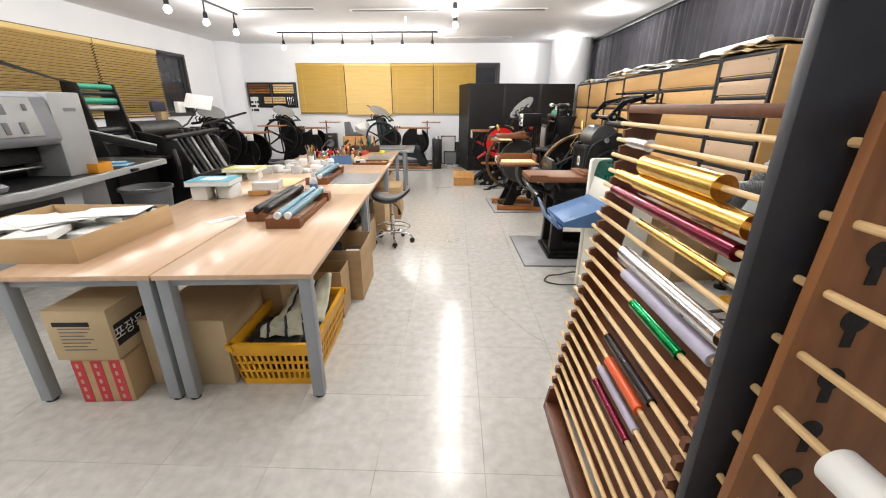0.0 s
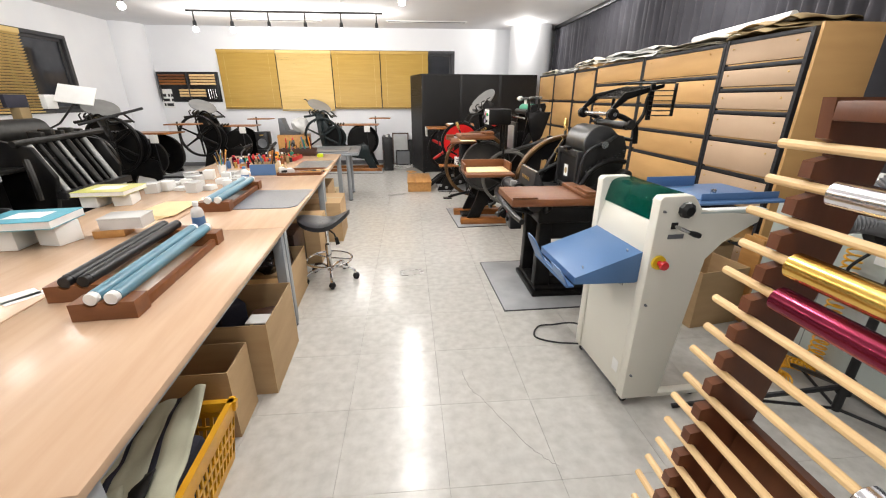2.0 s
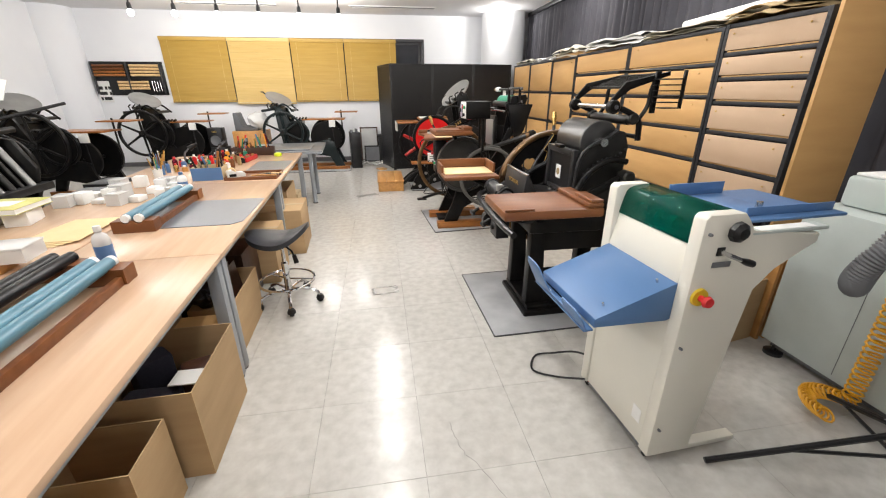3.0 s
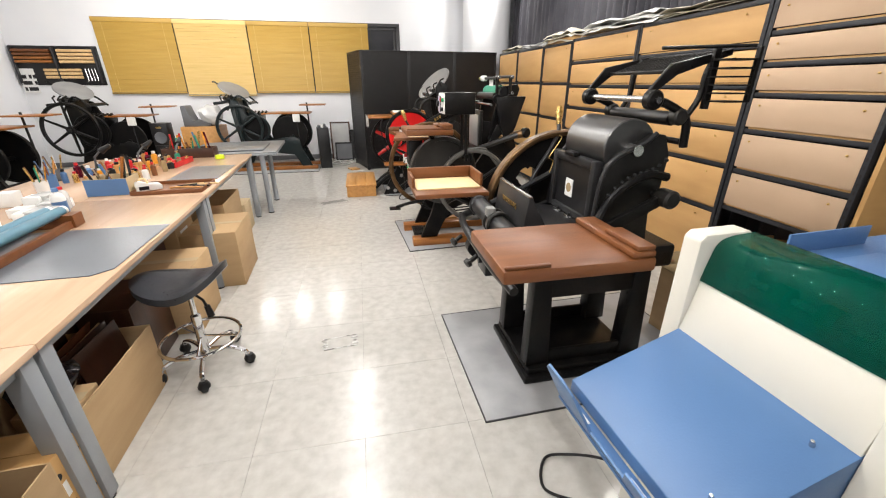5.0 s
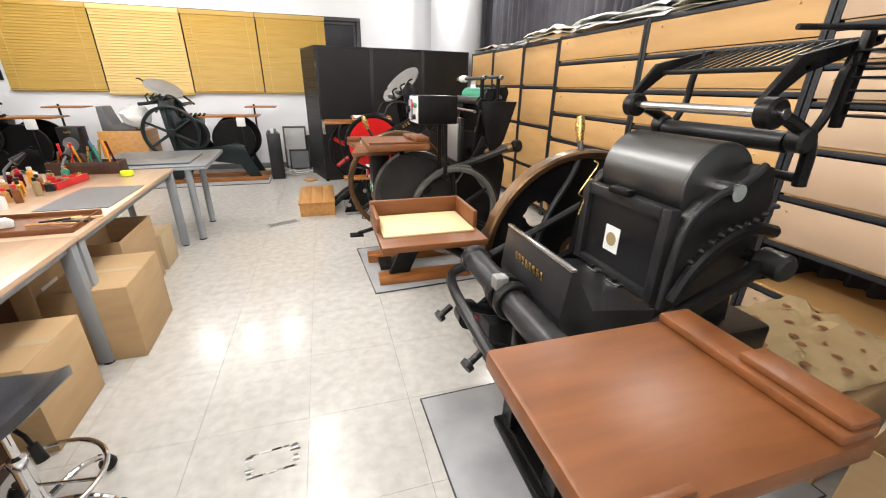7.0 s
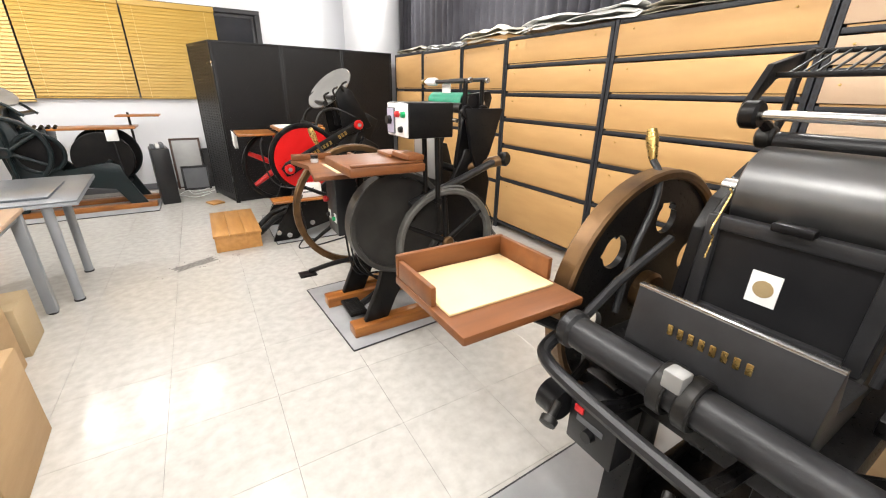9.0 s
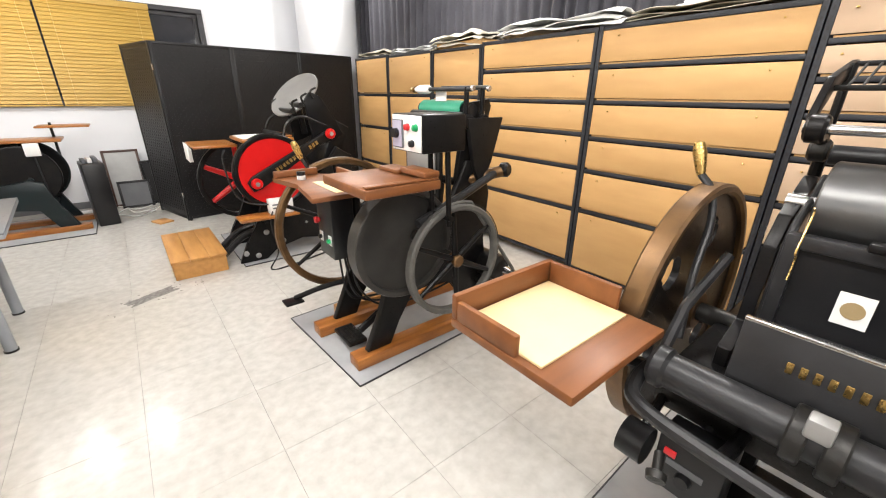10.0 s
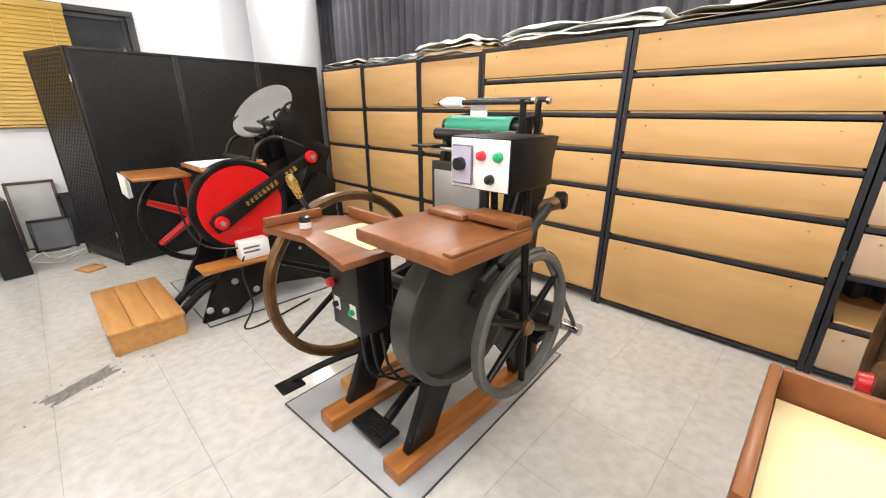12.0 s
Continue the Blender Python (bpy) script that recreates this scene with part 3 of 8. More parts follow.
# ---- work tables ----
TA = Matrix.Translation((-0.205, 3.235, 0)) @ Matrix.Rotation(radians(3.4), 4, "Z")
TL, TW, TZ = 1.83, 0.755, 0.735


def on_table(u, v, z=TZ, turn=0.0):
    """A pose on the table block: u metres left of its aisle edge, v metres on from its near edge."""
    return TA @ pose(-u, v, z, 0, 0, turn)


def work_table():
    root = thing("work_table", "beech-topped work table on grey square steel legs", "table", group="work tables in a double row")
    part("tabletop", box(B(), -TW + 0.002, 0.002, TZ - 0.026, -0.002, TL - 0.002, TZ, 0.002), "beech", root, "beech laminate top")
    bm = B()
    for a in ((-TW + 0.03, 0.03, -0.03, 0.06), (-TW + 0.03, TL - 0.06, -0.03, TL - 0.03), (-TW + 0.03, 0.06, -TW + 0.06, TL - 0.06), (-0.06, 0.06, -0.03, TL - 0.06)):
        box(bm, a[0], a[1], TZ - 0.066, a[2], a[3], TZ - 0.027, 0.002)
    part("apron", bm, "steel_grey", root)
    for x in (-TW + 0.012, -0.072):
        for y in (0.012, TL - 0.072):
            leg = part("leg", box(B(), x, y, 0.012, x + 0.06, y + 0.06, TZ - 0.027, 0.004), "steel_grey", root)
            part("foot", cyl(B(), (x + 0.03, y + 0.03, 0), (x + 0.03, y + 0.03, 0.014), 0.028, n=14), "black_plastic", leg)
    return root


first = work_table()
first.matrix_basis = TA
for i in range(3):
    for j in range(2):
        if i or j:
            copy_thing(first, TA @ pose(-j * (TW + 0.006), i * TL, 0))


# ---- machine pieces ----
def wheel(root, centre, axis, r, wide, thick, spokes, rim_mat, spoke_mat, hub_r=0.05, name="flywheel", hub_mat=None, spoke_r=0.014):
    """A spoked wheel: rim, spokes and hub."""
    c, ax = Vector(centre), Vector(axis).normalized()
    rim = part(name, ring(B(), c, ax, r, wide, thick), rim_mat, root)
    side = ax.orthogonal().normalized()
    for k in range(spokes):
        d = Matrix.Rotation(2 * math.pi * k / spokes + 0.2, 3, ax) @ side
        part("spoke", cyl(B(), c + d * hub_r * 0.7, c + d * (r - thick * 0.8), spoke_r * 1.25, spoke_r * 0.85, n=10), spoke_mat, rim)
    part("hub", disc(B(), c, ax, hub_r, wide * 1.5, 0.008, 20), hub_mat or spoke_mat, rim)
    return rim


def bolt(root, at, axis, r=0.014, material="steel"):
    return part("bolt", lathe(B(), [(0.0005, 0.012), (r * 0.7, 0.011), (r, 0.005), (r, -0.004)], at, axis, n=10), material, root)


def holed_disc(bm, centre, axis, r0, r1, holes, hole_at, hole_r, thick):
    """A flat plate with round holes, its axis along y."""
    cx, cy, cz = centre
    hs = [(hole_at * math.cos(2 * math.pi * k / holes + 0.3), hole_at * math.sin(2 * math.pi * k / holes + 0.3)) for k in range(holes)]
    na, nr = 96, 20
    grid = {}
    for s in (-1, 1):
        for i in range(nr + 1):
            for j in range(na):
                r, a = r0 + (r1 - r0) * i / nr, 2 * math.pi * j / na
                x, z = r * math.cos(a), r * math.sin(a)
                for hx, hz in hs:
                    d = math.hypot(x - hx, z - hz)
                    if abs(d - hole_r) < 0.2 * hole_r:
                        x, z = hx + (x - hx) * hole_r / d, hz + (z - hz) * hole_r / d
                grid[s, i, j] = bm.verts.new((cx + x, cy + s * thick / 2, cz + z))
    keep = set()
    for i in range(nr):
        for j in range(na):
            q = [grid[1, a, b % na].co for a, b in ((i, j), (i + 1, j), (i + 1, j + 1), (i, j + 1))]
            m = sum(q, Vector()) / 4
            if all(math.hypot(m.x - cx - hx, m.z - cz - hz) > hole_r * 0.98 for hx, hz in hs):
                keep.add((i, j))
    for i, j in keep:
        for s in (-1, 1):
            bm.faces.new([grid[s, a, b % na] for a, b in ((i, j), (i + 1, j), (i + 1, j + 1), (i, j + 1))])
        for (di, dj), (p, q) in {(-1, 0): ((i, j), (i, j + 1)), (1, 0): ((i + 1, j), (i + 1, j + 1)), (0, -1): ((i, j), (i + 1, j)), (0, 1): ((i, j + 1), (i + 1, j + 1))}.items():
            if (i + di, (j + dj) % na) not in keep:
                bm.faces.new((grid[1, p[0], p[1] % na], grid[1, q[0], q[1] % na], grid[-1, q[0], q[1] % na], grid[-1, p[0], p[1] % na]))
    loose = [v for v in bm.verts if not v.link_faces]
    bmesh.ops.delete(bm, geom=loose, context="VERTS")
    return bm


def floor_mat(x0, y0, x1, y1, turn, label):
    c = ((x0 + x1) / 2, (y0 + y1) / 2)
    root = thing("floor_mat", label, "mat", (*c, 0), turn, "grey mats under the presses")
    w, d = (x1 - x0) / 2, (y1 - y0) / 2
    part("sheet", box(B(), -w, -d, 0.0005, w, d, 0.008, 0.002), "matgrey", root)
    bm = B()
    for a in ((-w, -d, w, -d + 0.006), (-w, d - 0.006, w, d), (-w, -d, -w + 0.006, d), (w - 0.006, -d, w, d)):
        box(bm, a[0], a[1], 0.0005, a[2], a[3], 0.010, 0.001)
    part("edging", bm, "frame", root)


floor_mat(1.16, 5.17, 2.54, 6.12, 1.5, "grey rubber mat with oil stains under the cylinder press")
floor_mat(1.037, 7.2845, 2.407, 8.2115, 3.9, "grey rubber mat under the platen press")
floor_mat(0.98, 9.3, 2.4, 10.4, 0, "grey rubber mat under the red press")


# ---- cylinder platen press by the aisle ----
def cylinder_press():
    root = thing("cylinder_press", "black letterpress with a large steel ink drum and holed flywheel", "printing press", (1.85, 5.65, 0.008), world=True)
    P = lambda n, bm, m, par=None, lab="": part(n, bm, m, par or root, lab)
    plinth = B()
    box(plinth, 1.44, 5.345, 0.008, 2.13, 5.87, 0.05, 0.012)
    box(plinth, 1.465, 5.37, 0.05, 2.105, 5.845, 0.085, 0.01)
    P("plinth", plinth, "iron")
    for x in (1.48, 2.02):
        for y in (5.4, 5.75):
            bm = B()
            lo, hi = 0.055, 0.045
            prism(bm, [(-lo, 0), (lo + 0.02, 0), (hi, 0.56), (-hi, 0.56)], (x + 0.04, y, 0.085), (1, 0, 0), (0, 0, 1), -0.085, 0.008)
            P("column", bm, "iron")
    for y in (5.41, 5.8):
        P("web", box(B(), 1.5, y, 0.085, 2.1, y + 0.02, 0.16, 0.004), "iron")
        P("web", box(B(), 1.5, y, 0.48, 2.1, y + 0.02, 0.66, 0.004), "iron")
    P("bed", box(B(), 1.44, 5.36, 0.62, 2.18, 5.98, 0.74, 0.02), "iron")
    # side cheeks
    out = [(1.6, 0.7), (1.6, 0.8), (1.735, 0.84), (1.755, 1.08), (1.815, 1.165), (1.93, 1.215), (1.99, 1.26), (2.05, 1.25), (2.085, 1.16), (2.075, 1.0), (2.03, 0.88), (2.06, 0.7)]
    for y in (5.43, 5.86):
        P("cheek", prism(B(), out, (0, y, 0), (1, 0, 0), (0, 0, 1), -0.035, 0.006), "iron_grey" if y < 5.5 else "iron", lab="cast iron side cheek")
        rim = [(1.732, y - 0.017, 0.84), (1.748, y - 0.017, 1.07), (1.81, y - 0.017, 1.165), (1.925, y - 0.017, 1.215), (1.985, y - 0.017, 1.262)]
        P("edge_bar", tube(B(), curve_pts(rim, 6), 0.011, 10), "gunmetal", lab="polished rounded edge")
    for k in range(10):
        a = k * 0.6
        bolt(root, (1.78 + 0.029 * k, 5.392, 1.0 + 0.018 * k + 0.02 * math.sin(a)), (0, -1, 0), 0.008, "gunmetal")
    scroll = [(1.72, 5.842, 1.02), (1.735, 5.842, 1.08), (1.71, 5.842, 1.1), (1.74, 5.842, 1.15), (1.77, 5.842, 1.2), (1.755, 5.842, 1.215)]
    P("gold_scroll", tube(B(), curve_pts([(x - 0.03, 5.845 - 0.036, z) for x, _, z in scroll], 5), 0.0025, 6), "brass", lab="gold painted scroll line")
    # ink drum
    P("ink_drum", lathe(B(), [(0.0005, -0.17), (0.125, -0.17), (0.13, -0.165), (0.13, 0.18), (0.125, 0.185), (0.0005, 0.185)], (1.9, 5.635, 1.19), (0, 1, 0), 48), "drum", lab="large dark steel drum")
    P("drum_shaft", cyl(B(), (1.9, 5.4, 1.19), (1.9, 5.9, 1.19), 0.025), "steel")
    # upright panel with a photo
    bm = B()
    for a in ((5.44, 0.84, 5.475, 1.14), (5.81, 0.84, 5.845, 1.14), (5.475, 0.84, 5.81, 0.87), (5.475, 1.10, 5.81, 1.14)):
        box(bm, 1.722, a[0], a[1], 1.762, a[2], a[3], 0.005)
    frame_ob = P("panel_frame", bm, "gunmetal")
    P("panel", box(B(), 1.74, 5.475, 0.87, 1.752, 5.81, 1.10, 0), "black_plastic", frame_ob, "glossy black panel")
    P("sticker", box(B(), 1.736, 5.635, 0.925, 1.7395, 5.705, 1.015, 0), "paper", frame_ob, "small white sticker with a brown oval")
    P("oval", lathe(B(), [(0.0005, 0.001), (0.024, 0.001), (0.024, 0.0)], (1.7358, 5.67, 0.97), (-1, 0, 0), 20), "olive", frame_ob)
    for y in (5.56, 5.68):
        P("hinge", box(B(), 1.70, y, 0.832, 1.724, y + 0.065, 0.846, 0.002), "steel", lab="bright steel hinge")
        bolt(root, (1.712, y + 0.032, 0.846), (0, 0, 1), 0.008, "iron")
    P("latch", box(B(), 1.70, 5.6, 1.135, 1.74, 5.69, 1.16, 0.008), "iron")
    # hopper with its name plate
    hop = [(1.395, 0.85), (1.415, 1.0), (1.43, 1.0), (1.5, 0.86), (1.73, 0.835), (1.73, 0.76), (1.41, 0.76)]
    P("hopper", prism(B(), hop, (0, 5.82, 0), (1, 0, 0), (0, 0, 1), 0.40, 0.004), "gunmetal")
    P("steel_strip", box(B(), 1.412, 5.42, 0.995, 1.43, 5.82, 1.004, 0.002), "steel", lab="bright steel edge strip")
    m = Matrix.Translation((1.404, 5.63, 0.925)) @ Matrix.Rotation(radians(-7.6), 4, "Y")
    for k in range(8):
        P("gold_mark", box(B(), -0.004, 0.085 - k * 0.024 - 0.0065, -0.015, 0.0, 0.085 - k * 0.024 + 0.0065, 0.015, 0.002, m), "brass", lab="worn gold mark")
    # feed pipe and rails
    P("feed_pipe", cyl(B(), (1.34, 5.14, 0.82), (1.34, 5.93, 0.82), 0.047, n=24), "gunmetal")
    P("pipe_end", disc(B(), (1.34, 5.94, 0.82), (0, 1, 0), 0.056, 0.05, 0.012), "gunmetal")
    for y in (5.6, 5.66):
        P("clamp", ring(B(), (1.34, y, 0.82), (0, 1, 0), 0.064, 0.035, 0.016), "iron_grey", lab="worn steel clamp")
    P("clamp_block", box(B(), 1.285, 5.61, 0.855, 1.33, 5.655, 0.9, 0.006), "disc_grey")
    P("rail", tube(B(), curve_pts([(1.42, 5.97, 0.80), (1.3, 5.98, 0.77), (1.24, 5.93, 0.75), (1.22, 5.7, 0.74), (1.22, 5.3, 0.73), (1.24, 5.1, 0.72)], 6), 0.02, 10), "gunmetal")
    for y, z in ((5.55, 0.68), (5.86, 0.67)):
        P("thumb_screw", lathe(B(), [(0.0005, 0.07), (0.022, 0.068), (0.024, 0.05), (0.012, 0.045), (0.012, 0.0)], (1.22, y, z), (-0.8, -0.3, -0.4), 12), "iron_grey")
    for y in (5.5, 5.75):
        P("bracket", tube(B(), [(1.22, y, 0.74), (1.32, y, 0.70), (1.5, y, 0.66)], 0.018, 8), "iron")
    sw = P("switch_box", box(B(), 1.33, 5.74, 0.46, 1.43, 5.9, 0.64, 0.006), "black_plastic")
    P("red_switch", box(B(), 1.324, 5.85, 0.58, 1.332, 5.88, 0.60, 0.001), "red_plastic", sw, "red rocker switch")
    P("dial", lathe(B(), [(0.0005, 0.02), (0.018, 0.02), (0.02, 0.0)], (1.33, 5.82, 0.53), (-1, 0, 0), 14), "black_plastic", sw)
    P("scale_plate", box(B(), 1.3275, 5.78, 0.55, 1.3295, 5.87, 0.57, 0), "grey_plastic", sw)
    P("bracket", tube(B(), [(1.42, 5.82, 0.6), (1.5, 5.82, 0.68)], 0.02, 8), "iron")
    P("rubber_foot", cyl(B(), (1.33, 5.92, 0.56), (1.33, 5.99, 0.56), 0.055, n=18), "black_plastic")
    P("bracket", tube(B(), [(1.33, 5.95, 0.56), (1.45, 5.95, 0.66)], 0.014, 8), "iron")
    # holed flywheel with crank lever
    c = (1.9, 6.1, 0.74)
    fly = P("flywheel", ring(B(), c, (0, 1, 0), 0.47, 0.075, 0.035, 56), "bronze", lab="worn bronze-brown wheel rim")
    P("web_disc", holed_disc(B(), c, None, 0.07, 0.437, 6, 0.29, 0.062, 0.024), "iron", fly, "black disc with round holes")
    P("hub", disc(B(), c, (0, 1, 0), 0.08, 0.12, 0.012), "bronze", fly)
    P("axle", cyl(B(), (1.9, 5.85, 0.74), (1.9, 6.1, 0.74), 0.035), "iron_grey")
    P("hub_cap", lathe(B(), [(0.0005, 0.03), (0.03, 0.028), (0.035, 0.0)], (1.9, 6.16, 0.74), (0, 1, 0), 16), "red", fly, "red hub cap")
    lev = P("lever", tube(B(), curve_pts([(1.62, 6.0, 0.76), (1.7, 6.03, 0.95), (1.8, 6.05, 1.1), (1.86, 6.09, 1.19), (1.885, 6.14, 1.235)], 6), 0.0125, 10), "gunmetal")
    P("lever_grip", lathe(B(), [(0.0005, 0.115), (0.016, 0.11), (0.022, 0.075), (0.016, 0.02), (0.013, 0.0)], (1.885, 6.14, 1.233), (0.06, 0.3, 1), 16), "brass", lev, "brass-coloured grip")
    P("link_rod", tube(B(), [(1.42, 5.97, 0.82), (1.6, 6.0, 0.88), (1.82, 5.98, 1.0)], 0.016, 8), "gunmetal")
    # ink rollers above
    for y in (5.40, 5.89):
        P("roller_arm", tube(B(), curve_pts([(2.12, y, 1.2), (2.1, y, 1.32), (2.0, y, 1.38), (1.92, y, 1.4)], 6), 0.018, 10), "iron")
        P("bearing", disc(B(), (1.92, y, 1.4), (0, 1, 0), 0.04, 0.05, 0.008), "iron")
        P("bearing", disc(B(), (2.06, y, 1.33), (0, 1, 0), 0.035, 0.05, 0.008), "iron_grey")
    P("steel_rod", cyl(B(), (1.92, 5.36, 1.4), (1.92, 5.92, 1.4), 0.014), "steel", lab="bright steel rod")
    P("rubber_roller", cyl(B(), (2.06, 5.43, 1.32), (2.06, 5.86, 1.32), 0.03, n=20), "black_plastic")
    P("cross_tie", cyl(B(), (2.12, 5.40, 1.22), (2.12, 5.9, 1.22), 0.014), "iron")
    # sheet rack on top
    for y in (5.42, 5.90):
        P("rack_arm", tube(B(), curve_pts([(2.1, y, 1.3), (2.16, y, 1.4), (2.17, y, 1.5), (2.2, y, 1.58)], 6), 0.013, 8), "iron")
        P("rack_side", prism(B(), [(1.9, 1.42), (1.93, 1.42), (2.03, 1.5), (2.28, 1.575), (2.28, 1.6), (2.0, 1.54)], (0, y, 0), (1, 0, 0), (0, 0, 1), -0.02, 0.003), "iron")
    for x, z in ((2.03, 1.51), (2.25, 1.585)):
        P("rack_bar", box(B(), x - 0.012, 5.42, z - 0.008, x + 0.012, 5.9, z + 0.008, 0.003), "iron")
    for k in range(15):
        y = 5.44 + k * 0.031
        P("wire", cyl(B(), (2.03, y, 1.512), (2.25, y, 1.588), 0.004, n=6), "iron_grey")
    for k in range(6):
        P("rung", box(B(), 2.18 - 0.004 * k, 5.30, 1.39 + k * 0.032, 2.3, 5.41, 1.396 + k * 0.032, 0.001), "iron")
    P("rack_post", box(B(), 2.17, 5.395, 1.36, 2.2, 5.415, 1.6, 0.003), "iron")
    P("rack_post", box(B(), 2.285, 5.30, 1.39, 2.3, 5.32, 1.6, 0.003), "iron")
    P("long_rod", cyl(B(), (1.92, 5.40, 1.595), (2.3, 5.34, 1.605), 0.007, n=8), "iron")
    # crank arm on the near side
    P("crank_arm", prism(B(), [(-0.03, -0.03), (0.42, -0.024), (0.45, 0.0), (0.42, 0.024), (-0.03, 0.035)], (1.68, 5.38, 0.80), (0.9, 0, 0.436), (-0.436, 0, 0.9), 0.03, 0.008), "iron")
    P("crank_hub", disc(B(), (2.05, 5.35, 0.98), (0, 1, 0), 0.042, 0.09, 0.01), "iron_grey")
    P("gear_segment", tube(B(), curve_pts([(1.74, 5.385, 0.88), (1.79, 5.385, 0.98), (1.87, 5.385, 1.05), (1.97, 5.385, 1.085), (2.06, 5.385, 1.07)], 6), 0.02, 10), "iron")
    P("shaft", cyl(B(), (2.05, 5.36, 0.98), (2.05, 5.9, 0.98), 0.022), "iron")
    # feed board towards the aisle
    bd = P("feed_board", box(B(), 1.1, 4.86, 0.885, 1.635, 5.25, 0.935, 0.012), "walnut", lab="brown varnished feed board")
    P("lip", box(B(), 1.545, 4.866, 0.9355, 1.63, 5.245, 0.958, 0.006), "walnut", bd)
    P("lip", box(B(), 1.56, 4.87, 0.9585, 1.628, 5.06, 0.976, 0.006), "walnut", bd)
    P("lip", box(B(), 1.106, 4.866, 0.9355, 1.26, 4.882, 0.945, 0.004), "walnut", bd)
    for y in (5.2, 5.26):
        P("board_bracket", tube(B(), curve_pts([(1.4, y, 0.885), (1.48, y + 0.06, 0.78), (1.5, 5.45, 0.68)], 5), 0.022, 8), "iron")
    P("board_plate", box(B(), 1.3, 5.0, 0.86, 1.6, 5.28, 0.8845, 0.003), "iron")
    # delivery tray on its arm
    tr = P("delivery_tray", box(B(), 0.98, 5.975, 0.86, 1.41, 6.38, 0.888, 0.006), "walnut", lab="brown wooden delivery tray")
    P("tray_wall", box(B(), 0.981, 6.358, 0.889, 1.409, 6.379, 0.965, 0.005), "walnut", tr)
    P("tray_wall", box(B(), 0.981, 6.14, 0.889, 0.999, 6.356, 0.95, 0.005), "walnut", tr)
    P("tray_wall", box(B(), 1.39, 6.11, 0.889, 1.409, 6.356, 0.965, 0.005), "walnut", tr)
    P("tray_arm", tube(B(), [(1.2, 6.12, 0.855), (1.32, 6.06, 0.8), (1.5, 5.96, 0.7)], 0.02, 10), "iron")
    P("tray_plate", box(B(), 1.1, 6.05, 0.848, 1.3, 6.25, 0.859, 0.002), "iron")
    return root


cylinder_press()
solid("paper_ream", box(B(), 1.002, 6.075, 0.8885, 1.386, 6.352, 0.896, 0.001), "paper_yellow", "cream paper lying in the delivery tray", "paper stack")
solid("extension_cable", tube(B(), curve_pts([(2.1, 5.5, 0.015), (2.25, 5.35, 0.013), (2.2, 5.12, 0.012), (2.0, 4.98, 0.012), (1.86, 5.0, 0.014)], 8), 0.005, 8), "black_plastic", "black power cord lying on the floor", "cord")
root = thing("plug_box", "small black in-line plug lying on the floor", "plug", (1.82, 5.02, 0))
part("body", box(B(), -0.05, -0.022, 0.001, 0.04, 0.022, 0.035, 0.008), "black_plastic", root)


